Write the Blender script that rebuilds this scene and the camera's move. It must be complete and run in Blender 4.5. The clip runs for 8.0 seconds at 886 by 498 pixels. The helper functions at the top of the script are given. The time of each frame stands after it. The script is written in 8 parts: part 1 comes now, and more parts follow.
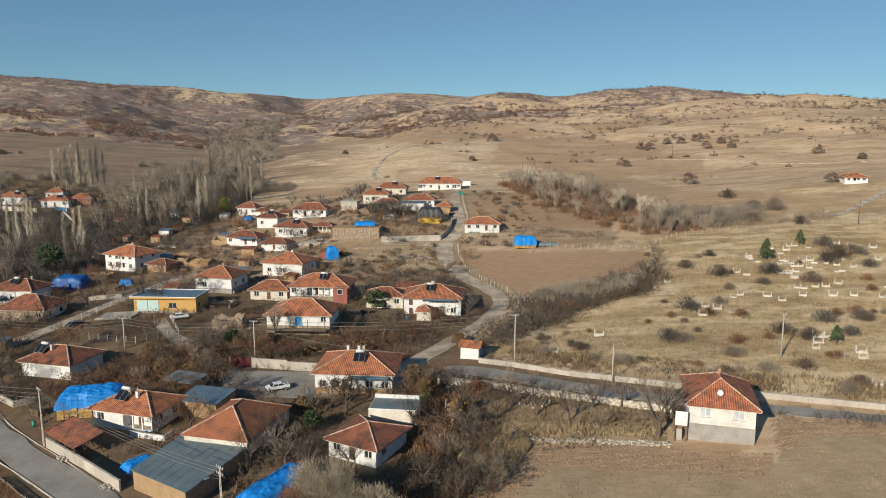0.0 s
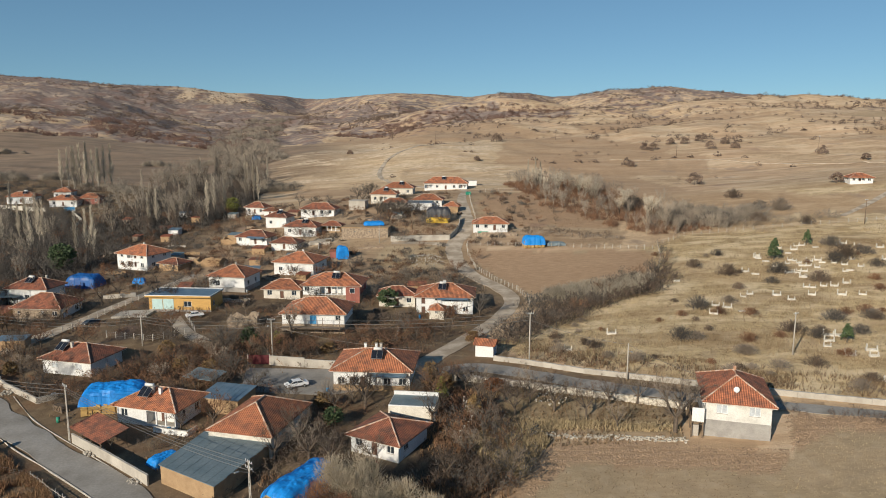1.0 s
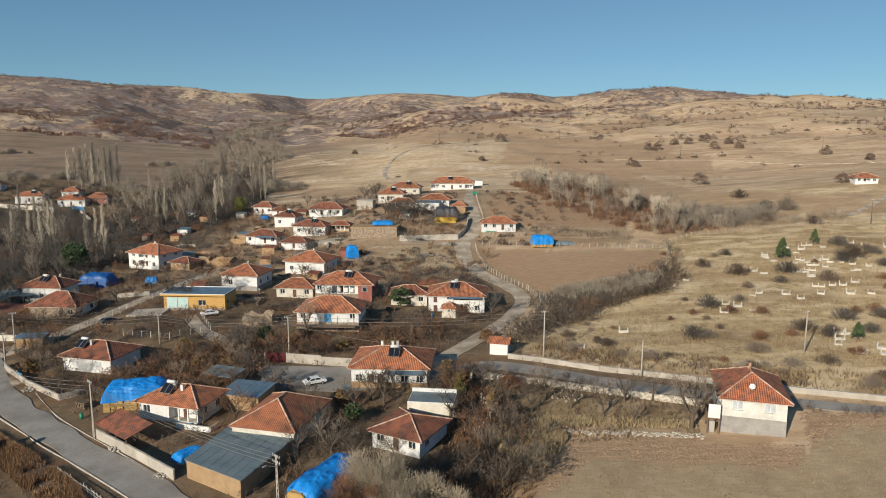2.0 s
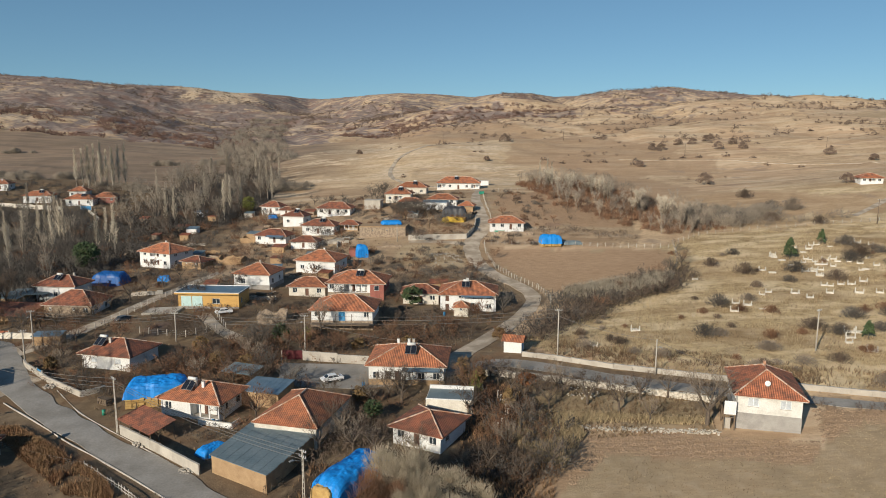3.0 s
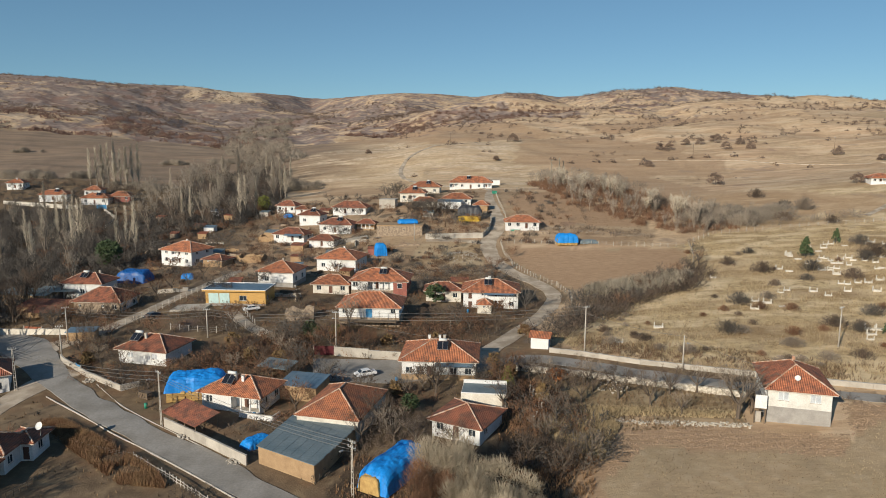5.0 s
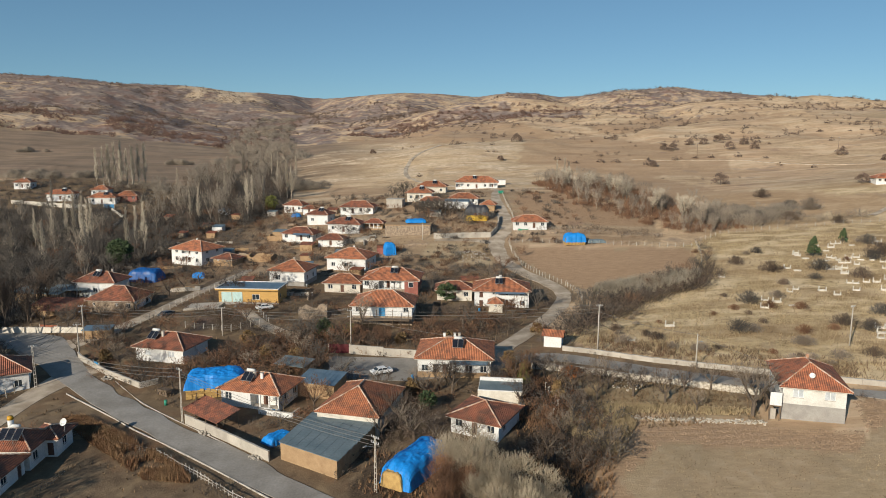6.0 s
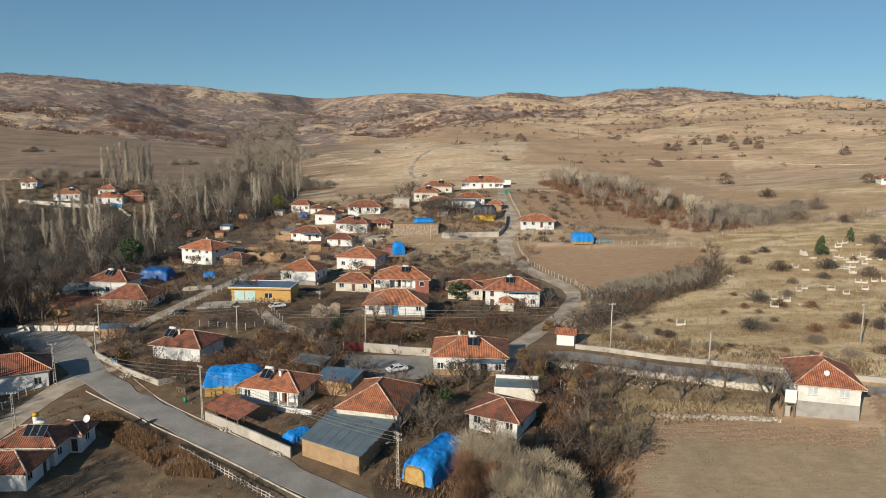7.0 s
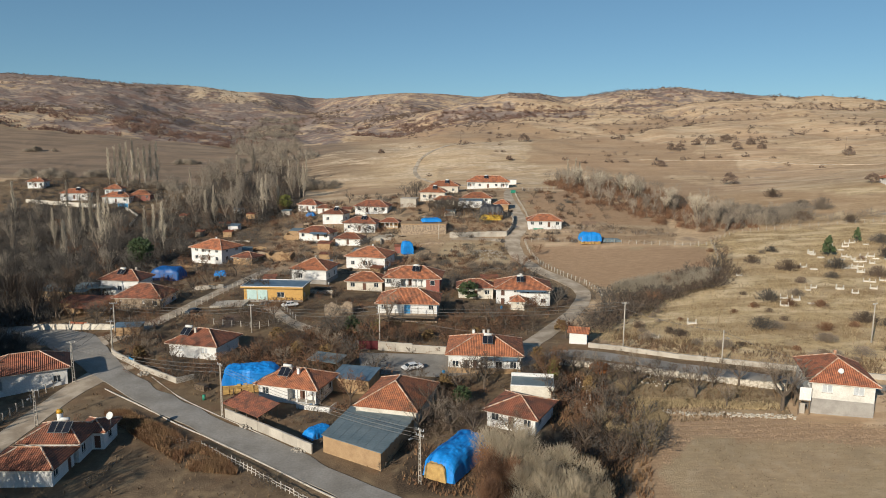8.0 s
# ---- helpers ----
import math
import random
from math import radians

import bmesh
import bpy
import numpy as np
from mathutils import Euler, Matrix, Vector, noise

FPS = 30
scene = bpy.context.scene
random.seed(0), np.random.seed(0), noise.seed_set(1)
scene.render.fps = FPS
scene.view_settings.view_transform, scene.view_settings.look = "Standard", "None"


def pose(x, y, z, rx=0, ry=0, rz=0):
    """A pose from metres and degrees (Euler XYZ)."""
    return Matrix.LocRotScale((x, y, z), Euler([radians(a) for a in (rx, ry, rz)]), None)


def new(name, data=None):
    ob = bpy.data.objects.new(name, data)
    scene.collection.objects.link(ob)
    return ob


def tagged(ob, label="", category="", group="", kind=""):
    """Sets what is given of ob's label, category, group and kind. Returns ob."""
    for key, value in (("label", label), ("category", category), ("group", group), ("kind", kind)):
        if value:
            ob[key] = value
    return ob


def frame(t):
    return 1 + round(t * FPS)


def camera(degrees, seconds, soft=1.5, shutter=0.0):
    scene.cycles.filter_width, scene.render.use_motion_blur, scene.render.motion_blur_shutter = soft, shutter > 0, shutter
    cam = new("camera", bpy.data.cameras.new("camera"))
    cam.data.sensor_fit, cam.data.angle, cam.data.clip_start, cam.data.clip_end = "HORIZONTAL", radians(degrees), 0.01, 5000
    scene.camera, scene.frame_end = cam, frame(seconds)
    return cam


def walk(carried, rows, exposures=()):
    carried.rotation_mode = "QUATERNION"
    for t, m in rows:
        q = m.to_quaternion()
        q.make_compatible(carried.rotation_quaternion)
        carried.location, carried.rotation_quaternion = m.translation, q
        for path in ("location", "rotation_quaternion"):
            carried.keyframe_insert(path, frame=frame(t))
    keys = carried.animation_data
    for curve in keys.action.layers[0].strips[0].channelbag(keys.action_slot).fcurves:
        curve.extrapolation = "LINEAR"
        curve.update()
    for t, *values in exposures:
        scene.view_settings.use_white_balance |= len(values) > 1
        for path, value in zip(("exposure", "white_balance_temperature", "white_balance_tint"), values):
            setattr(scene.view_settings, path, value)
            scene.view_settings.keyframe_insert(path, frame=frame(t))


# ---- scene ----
cam = camera(65.5, 8.0, soft=0.95)
EYE, TILT = 45.0, -9.3
# seconds, right, ahead, up, yaw, pitch, roll: a slow slide to the left and backwards
ROWS = [
    (0.0, 0.0, 0.0, 0.0, 0.0, 0.0, 0.0),
    (1.0, -3.08, -1.63, -0.21, 0.026, 0.007, -0.043),
    (2.0, -6.11, -3.17, -0.43, 0.058, 0.008, -0.087),
    (3.0, -9.11, -4.64, -0.65, 0.093, 0.005, -0.132),
    (4.0, -12.09, -6.03, -0.88, 0.127, -0.001, -0.176),
    (5.0, -15.06, -7.35, -1.09, 0.157, -0.009, -0.218),
    (6.0, -18.02, -8.61, -1.30, 0.180, -0.016, -0.255),
    (7.0, -21.00, -9.81, -1.51, 0.193, -0.022, -0.286),
    (8.0, -24.00, -10.96, -1.70, 0.193, -0.024, -0.310),
]
walk(cam, [(t, pose(0, 0, EYE, TILT) @ pose(x, y, z, 90 + pitch, roll, yaw)) for t, x, y, z, yaw, pitch, roll in ROWS])

# ---- light ----
SUN_AZ = math.atan2(-0.571, -0.821)          # towards the sun, from +y, clockwise positive x
SUN_EL = radians(22)
world = bpy.data.worlds.new("sky")
scene.world = world
world.use_nodes = True
wn = world.node_tree.nodes
sky = wn.new("ShaderNodeTexSky")
sky.sky_type = "NISHITA"
sky.sun_disc = False
sky.sun_elevation = SUN_EL
sky.sun_rotation = SUN_AZ
sky.altitude = 900
sky.air_density, sky.dust_density, sky.ozone_density = 0.75, 0.1, 3.0
wn["Background"].inputs["Strength"].default_value = 0.134
tint = wn.new("ShaderNodeMix")
tint.data_type, tint.blend_type = "RGBA", "MULTIPLY"
tint.inputs["Factor"].default_value = 1.0
tint.inputs["B"].default_value = (0.69, 0.955, 1.03, 1)
soft_sky = wn.new("ShaderNodeGamma")
soft_sky.inputs["Gamma"].default_value = 0.68
world.node_tree.links.new(sky.outputs["Color"], soft_sky.inputs["Color"])
world.node_tree.links.new(soft_sky.outputs["Color"], tint.inputs["A"])
world.node_tree.links.new(tint.outputs["Result"], wn["Background"].inputs["Color"])
sun = new("sun", bpy.data.lights.new("sun", "SUN"))
sun.data.energy, sun.data.angle, sun.data.color = 4.9, radians(0.5), (1.0, 0.905, 0.75)
toward = Vector((math.sin(SUN_AZ) * math.cos(SUN_EL), math.cos(SUN_AZ) * math.cos(SUN_EL), math.sin(SUN_EL)))
sun.matrix_world = Matrix.Translation((0, 0, 120)) @ toward.to_track_quat("Z", "Y").to_matrix().to_4x4()
scene.view_settings.exposure = 0.05


# ---- materials ----
def material(name, base, other, scale=1.0, fine=12.0, rough=0.85, metal=0.0, bump=0.3, spots=0.35, vary=0.0, stretch=(1, 1, 1), local=False):
    """A surface of two tones, mixed at a coarse and a fine scale, with fine relief. vary: change of brightness from object to object."""
    m = bpy.data.materials.new(name)
    m.use_nodes = True
    nt = m.node_tree
    b = nt.nodes["Principled BSDF"]
    if local:
        pos = nt.nodes.new("ShaderNodeTexCoord").outputs["Object"]
    else:
        pos = nt.nodes.new("ShaderNodeNewGeometry").outputs["Position"]
    mp = nt.nodes.new("ShaderNodeMapping")
    mp.inputs["Scale"].default_value = stretch
    nt.links.new(pos, mp.inputs["Vector"])
    big, small = nt.nodes.new("ShaderNodeTexNoise"), nt.nodes.new("ShaderNodeTexNoise")
    for n, s, d in ((big, scale, 5), (small, fine, 4)):
        n.inputs["Scale"].default_value, n.inputs["Detail"].default_value = s, d
        nt.links.new(mp.outputs["Vector"], n.inputs["Vector"])
    ramp = nt.nodes.new("ShaderNodeMapRange")
    ramp.inputs["From Min"].default_value, ramp.inputs["From Max"].default_value = 0.5 - spots / 2, 0.5 + spots / 2
    nt.links.new(big.outputs["Fac"], ramp.inputs["Value"])
    mix = nt.nodes.new("ShaderNodeMix")
    mix.data_type = "RGBA"
    mix.inputs["A"].default_value, mix.inputs["B"].default_value = (*base, 1), (*other, 1)
    nt.links.new(ramp.outputs["Result"], mix.inputs["Factor"])
    grain = nt.nodes.new("ShaderNodeMapRange")
    grain.inputs["To Min"].default_value, grain.inputs["To Max"].default_value = 0.7, 1.3
    nt.links.new(small.outputs["Fac"], grain.inputs["Value"])
    hsv = nt.nodes.new("ShaderNodeHueSaturation")
    nt.links.new(mix.outputs["Result"], hsv.inputs["Color"])
    if vary:
        info = nt.nodes.new("ShaderNodeObjectInfo")
        rnd = nt.nodes.new("ShaderNodeMapRange")
        rnd.inputs["To Min"].default_value, rnd.inputs["To Max"].default_value = 1 - vary, 1 + vary
        nt.links.new(info.outputs["Random"], rnd.inputs["Value"])
        mul = nt.nodes.new("ShaderNodeMath")
        mul.operation = "MULTIPLY"
        nt.links.new(grain.outputs["Result"], mul.inputs[0])
        nt.links.new(rnd.outputs["Result"], mul.inputs[1])
        nt.links.new(mul.outputs[0], hsv.inputs["Value"])
    else:
        nt.links.new(grain.outputs["Result"], hsv.inputs["Value"])
    nt.links.new(hsv.outputs["Color"], b.inputs["Base Color"])
    b.inputs["Roughness"].default_value, b.inputs["Metallic"].default_value = rough, metal
    if bump:
        bp = nt.nodes.new("ShaderNodeBump")
        bp.inputs["Strength"].default_value, bp.inputs["Distance"].default_value = bump, 0.05
        nt.links.new(small.outputs["Fac"], bp.inputs["Height"])
        nt.links.new(bp.outputs["Normal"], b.inputs["Normal"])
    return m


def tile_material(name, base, other, dark):
    """Clay roof tiles: columns that run down the slope and courses across it, on the roof's own metres (UV)."""
    m = bpy.data.materials.new(name)
    m.use_nodes = True
    nt = m.node_tree
    ln, b = nt.links.new, nt.nodes["Principled BSDF"]
    uv = nt.nodes.new("ShaderNodeTexCoord").outputs["UV"]
    sep = nt.nodes.new("ShaderNodeSeparateXYZ")
    ln(uv, sep.inputs[0])

    def math_node(op, a, c):
        n = nt.nodes.new("ShaderNodeMath")
        n.operation = op
        for k, v in enumerate((a, c)):
            if isinstance(v, (int, float)):
                n.inputs[k].default_value = v
            else:
                ln(v, n.inputs[k])
        return n.outputs[0]
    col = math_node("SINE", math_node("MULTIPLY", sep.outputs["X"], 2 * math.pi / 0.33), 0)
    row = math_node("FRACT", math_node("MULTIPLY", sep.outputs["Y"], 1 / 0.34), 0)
    cell = nt.nodes.new("ShaderNodeTexVoronoi")
    cell.inputs["Scale"].default_value = 3.1
    ln(uv, cell.inputs["Vector"])
    pos = nt.nodes.new("ShaderNodeNewGeometry").outputs["Position"]
    big, fine = nt.nodes.new("ShaderNodeTexNoise"), nt.nodes.new("ShaderNodeTexNoise")
    big.inputs["Scale"].default_value, big.inputs["Detail"].default_value = 0.7, 7
    fine.inputs["Scale"].default_value, fine.inputs["Detail"].default_value = 1.7, 6
    ln(pos, big.inputs["Vector"]), ln(pos, fine.inputs["Vector"])
    mix = nt.nodes.new("ShaderNodeMix")
    mix.data_type = "RGBA"
    mix.inputs["A"].default_value, mix.inputs["B"].default_value = (*base, 1), (*other, 1)
    sp = nt.nodes.new("ShaderNodeSeparateColor")
    ln(cell.outputs["Color"], sp.inputs[0])
    ln(math_node("ADD", math_node("MULTIPLY", sp.outputs[0], 0.55), math_node("MULTIPLY", math_node("SUBTRACT", fine.outputs["Fac"], 0.3), 1.2)), mix.inputs["Factor"])
    stain = nt.nodes.new("ShaderNodeMix")
    stain.data_type = "RGBA"
    stain.inputs["B"].default_value = (*dark, 1)
    ln(mix.outputs["Result"], stain.inputs["A"])
    st = nt.nodes.new("ShaderNodeMapRange")
    st.inputs["From Min"].default_value, st.inputs["From Max"].default_value, st.inputs["To Max"].default_value = 0.44, 0.66, 0.9
    ln(big.outputs["Fac"], st.inputs["Value"])
    ln(st.outputs["Result"], stain.inputs["Factor"])
    info = nt.nodes.new("ShaderNodeObjectInfo")
    hsv = nt.nodes.new("ShaderNodeHueSaturation")
    ln(stain.outputs["Result"], hsv.inputs["Color"])
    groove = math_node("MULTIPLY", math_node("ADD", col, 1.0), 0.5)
    # shade in the troughs and at the course steps is put into the colour
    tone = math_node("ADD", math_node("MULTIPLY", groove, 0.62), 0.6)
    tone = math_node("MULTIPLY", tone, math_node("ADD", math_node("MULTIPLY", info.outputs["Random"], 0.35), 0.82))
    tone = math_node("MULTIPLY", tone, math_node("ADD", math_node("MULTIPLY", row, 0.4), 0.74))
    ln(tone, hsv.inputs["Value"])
    ln(hsv.outputs["Color"], b.inputs["Base Color"])
    b.inputs["Roughness"].default_value = 0.85
    bp = nt.nodes.new("ShaderNodeBump")
    bp.inputs["Strength"].default_value, bp.inputs["Distance"].default_value = 0.9, 0.10
    ln(math_node("ADD", groove, math_node("MULTIPLY", row, 0.8)), bp.inputs["Height"])
    ln(bp.outputs["Normal"], b.inputs["Normal"])
    return m


def ground_material():
    """Earth, dry grass, scrub and tilled soil, mixed by the land cover that the ground carries."""
    m = bpy.data.materials.new("ground")
    m.use_nodes = True
    nt = m.node_tree
    ln, b = nt.links.new, nt.nodes["Principled BSDF"]
    pos = nt.nodes.new("ShaderNodeNewGeometry").outputs["Position"]
    cover = nt.nodes.new("ShaderNodeAttribute")
    cover.attribute_name = "cover"
    sep = nt.nodes.new("ShaderNodeSeparateColor")
    ln(cover.outputs["Color"], sep.inputs[0])

    def tex(scale, detail=6, stretch=None, rot=0.0):
        n = nt.nodes.new("ShaderNodeTexNoise")
        n.inputs["Scale"].default_value, n.inputs["Detail"].default_value = scale, detail
        if stretch:
            mp = nt.nodes.new("ShaderNodeMapping")
            mp.inputs["Scale"].default_value = stretch
            mp.inputs["Rotation"].default_value = (0, 0, rot)
            ln(pos, mp.inputs["Vector"]), ln(mp.outputs["Vector"], n.inputs["Vector"])
        else:
            ln(pos, n.inputs["Vector"])
        return n.outputs["Fac"]

    def rng(v, a, c, lo=0.0, hi=1.0):
        n = nt.nodes.new("ShaderNodeMapRange")
        for k, x in zip(("From Min", "From Max", "To Min", "To Max"), (a, c, lo, hi)):
            n.inputs[k].default_value = x
        ln(v, n.inputs["Value"])
        return n.outputs["Result"]

    def mix(f, a, c):
        n = nt.nodes.new("ShaderNodeMix")
        n.data_type = "RGBA"
        for k, v in (("Factor", f), ("A", a), ("B", c)):
            if isinstance(v, tuple):
                n.inputs[k].default_value = (*v, 1)
            elif isinstance(v, float):
                n.inputs[k].default_value = v
            else:
                ln(v, n.inputs[k])
        return n.outputs["Result"]

    def times(a, c):
        n = nt.nodes.new("ShaderNodeMath")
        n.operation = "MULTIPLY"
        ln(a, n.inputs[0]), ln(c, n.inputs[1])
        return n.outputs[0]
    coarse, mid, fine, far = tex(0.06), tex(0.5), tex(4.0), tex(0.012)
    strip = tex(0.05, 7, (0.45, 1.6, 1.0), radians(-14))
    earth = mix(rng(mid, 0.35, 0.65), (0.062, 0.044, 0.031), (0.14, 0.101, 0.066))
    earth = mix(rng(coarse, 0.5, 0.7, 0.0, 0.6), earth, (0.15, 0.105, 0.06))
    earth = mix(rng(tex(0.16), 0.52, 0.68, 0.0, 0.55), earth, (0.145, 0.068, 0.034))
    earth = mix(rng(tex(0.28, 7), 0.54, 0.66, 0.0, 0.6), earth, (0.25, 0.185, 0.11))
    earth = mix(rng(fine, 0.58, 0.72, 0.0, 0.5), earth, (0.25, 0.175, 0.105))
    grass = mix(rng(mid, 0.40, 0.62), (0.61, 0.435, 0.27), (0.41, 0.277, 0.17))
    grass = mix(rng(fine, 0.35, 0.7), grass, (0.66, 0.49, 0.315))
    grass = mix(rng(coarse, 0.48, 0.66, 0.0, 0.8), grass, (0.42, 0.285, 0.175))
    grass = mix(rng(tex(1.3, 5), 0.56, 0.68, 0.0, 0.6), grass, (0.24, 0.17, 0.115))
    grass = mix(rng(far, 0.46, 0.62, 0.0, 0.65), grass, (0.60, 0.41, 0.265))
    grass = mix(rng(strip, 0.52, 0.66, 0.0, 0.65), grass, (0.40, 0.268, 0.165))
    grass = mix(rng(strip, 0.47, 0.36, 0.0, 0.6), grass, (0.65, 0.515, 0.36))
    grass = mix(rng(tex(0.2, 8, (0.7, 1.5, 1.0), radians(-20)), 0.52, 0.62, 0.0, 0.38), grass, (0.34, 0.23, 0.14))
    grass = mix(rng(tex(0.07, 9, (0.35, 1.9, 1.0), radians(12)), 0.55, 0.6, 0.0, 0.6), grass, (0.70, 0.53, 0.36))
    # leafless scrub, its tones greyed and lightened to hold the haze of distance
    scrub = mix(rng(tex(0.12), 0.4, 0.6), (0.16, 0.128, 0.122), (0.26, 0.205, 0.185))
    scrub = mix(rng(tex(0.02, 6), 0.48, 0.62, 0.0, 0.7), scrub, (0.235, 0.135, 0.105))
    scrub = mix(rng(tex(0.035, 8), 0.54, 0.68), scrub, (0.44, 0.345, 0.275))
    furrow = tex(1.0, 8, (0.4, 1.7, 1.0), radians(8))
    rows_map = nt.nodes.new("ShaderNodeMapping")
    rows_map.inputs["Rotation"].default_value = (0, 0, radians(97))
    ln(pos, rows_map.inputs["Vector"])
    wave = nt.nodes.new("ShaderNodeTexWave")
    wave.inputs["Scale"].default_value, wave.inputs["Distortion"].default_value = 0.42, 3.0
    wave.inputs["Detail"].default_value, wave.inputs["Detail Scale"].default_value = 4.0, 1.2
    ln(rows_map.outputs["Vector"], wave.inputs["Vector"])
    ridge_rows = wave.outputs["Fac"]
    tilled = mix(rng(furrow, 0.35, 0.65), (0.38, 0.28, 0.175), (0.45, 0.335, 0.21))
    tilled = mix(rng(coarse, 0.45, 0.7, 0.0, 0.6), tilled, (0.33, 0.26, 0.16))
    tilled = mix(rng(fine, 0.5, 0.8, 0.0, 0.5), tilled, (0.22, 0.155, 0.10))
    tilled = mix(rng(mid, 0.5, 0.68, 0.0, 0.5), tilled, (0.47, 0.365, 0.25))
    tilled = mix(rng(tex(0.2, 7), 0.5, 0.64, 0.0, 0.5), tilled, (0.30, 0.225, 0.145))
    kind = nt.nodes.new("ShaderNodeAttribute")
    kind.attribute_name = "kind"
    ks = nt.nodes.new("ShaderNodeSeparateColor")
    ln(kind.outputs["Color"], ks.inputs[0])
    straw = mix(rng(mid, 0.40, 0.62), (0.56, 0.42, 0.24), (0.35, 0.25, 0.135))
    straw = mix(rng(fine, 0.4, 0.66), straw, (0.60, 0.455, 0.265))
    straw = mix(rng(tex(0.7, 6), 0.52, 0.66, 0.0, 0.6), straw, (0.20, 0.135, 0.07))
    straw = mix(rng(tex(0.045, 6), 0.5, 0.62, 0.0, 0.6), straw, (0.28, 0.19, 0.10))
    straw = mix(rng(tex(0.09, 7, (1.0, 2.2, 1.0), radians(20)), 0.46, 0.60, 0.0, 0.8), straw, (0.74, 0.585, 0.38))
    straw = mix(rng(strip, 0.5, 0.6, 0.0, 0.5), straw, (0.30, 0.195, 0.105))
    grass = mix(ks.outputs[0], grass, straw)
    c = mix(sep.outputs[0], earth, grass)
    c = mix(ks.outputs[2], c, mix(rng(fine, 0.35, 0.65), (0.05, 0.038, 0.028), (0.115, 0.08, 0.055)))
    tilled = mix(kind.outputs["Alpha"], tilled, mix(times(rng(furrow, 0.3, 0.7), rng(ridge_rows, 0.15, 0.8, 0.35, 1.0)), (0.31, 0.195, 0.118), (0.50, 0.335, 0.212)))
    c = mix(sep.outputs[2], c, mix(ks.outputs[1], tilled, mix(rng(tex(0.03, 4, (0.5, 2.0, 1.0), radians(10)), 0.42, 0.58), (0.30, 0.215, 0.155), (0.22, 0.165, 0.12))))
    reach = nt.nodes.new("ShaderNodeMath")
    reach.operation = "ADD"
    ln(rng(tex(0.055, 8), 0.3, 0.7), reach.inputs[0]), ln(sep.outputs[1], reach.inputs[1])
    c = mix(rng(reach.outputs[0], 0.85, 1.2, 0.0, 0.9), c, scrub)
    bare = times(cover.outputs["Alpha"], rng(tex(0.12, 9, (0.45, 1.7, 1.0), radians(-12)), 0.42, 0.56, 0.05, 1.0))
    c = mix(bare, c, mix(rng(tex(0.3), 0.4, 0.6), (0.71, 0.565, 0.405), (0.52, 0.40, 0.28)))
    dots = rng(tex(0.19, 3), 0.60, 0.66, 0.0, 0.55)
    c = mix(times(dots, rng(sep.outputs[1], 0.02, 0.2)), c, (0.16, 0.11, 0.085))
    ln(c, b.inputs["Base Color"])
    b.inputs["Roughness"].default_value = 0.95
    b.inputs["Specular IOR Level"].default_value = 0.1
    bp = nt.nodes.new("ShaderNodeBump")
    bp.inputs["Strength"].default_value, bp.inputs["Distance"].default_value = 0.45, 0.3
    add = nt.nodes.new("ShaderNodeMath")
    add.operation = "ADD"
    ln(mid, add.inputs[0]), ln(times(fine, rng(fine, 0, 1, 0.5, 0.5)), add.inputs[1])
    rows = nt.nodes.new("ShaderNodeMath")
    rows.operation = "MULTIPLY_ADD"
    ln(times(furrow, sep.outputs[2]), rows.inputs[0])
    rows.inputs[1].default_value = 0.1
    ln(add.outputs[0], rows.inputs[2])
    ln(rows.outputs[0], bp.inputs["Height"])
    ln(bp.outputs["Normal"], b.inputs["Normal"])
    return m


def glass_material():
    m = bpy.data.materials.new("glass")
    m.use_nodes = True
    b = m.node_tree.nodes["Principled BSDF"]
    b.inputs["Base Color"].default_value = (0.03, 0.04, 0.05, 1)
    b.inputs["Roughness"].default_value = 0.08
    return m


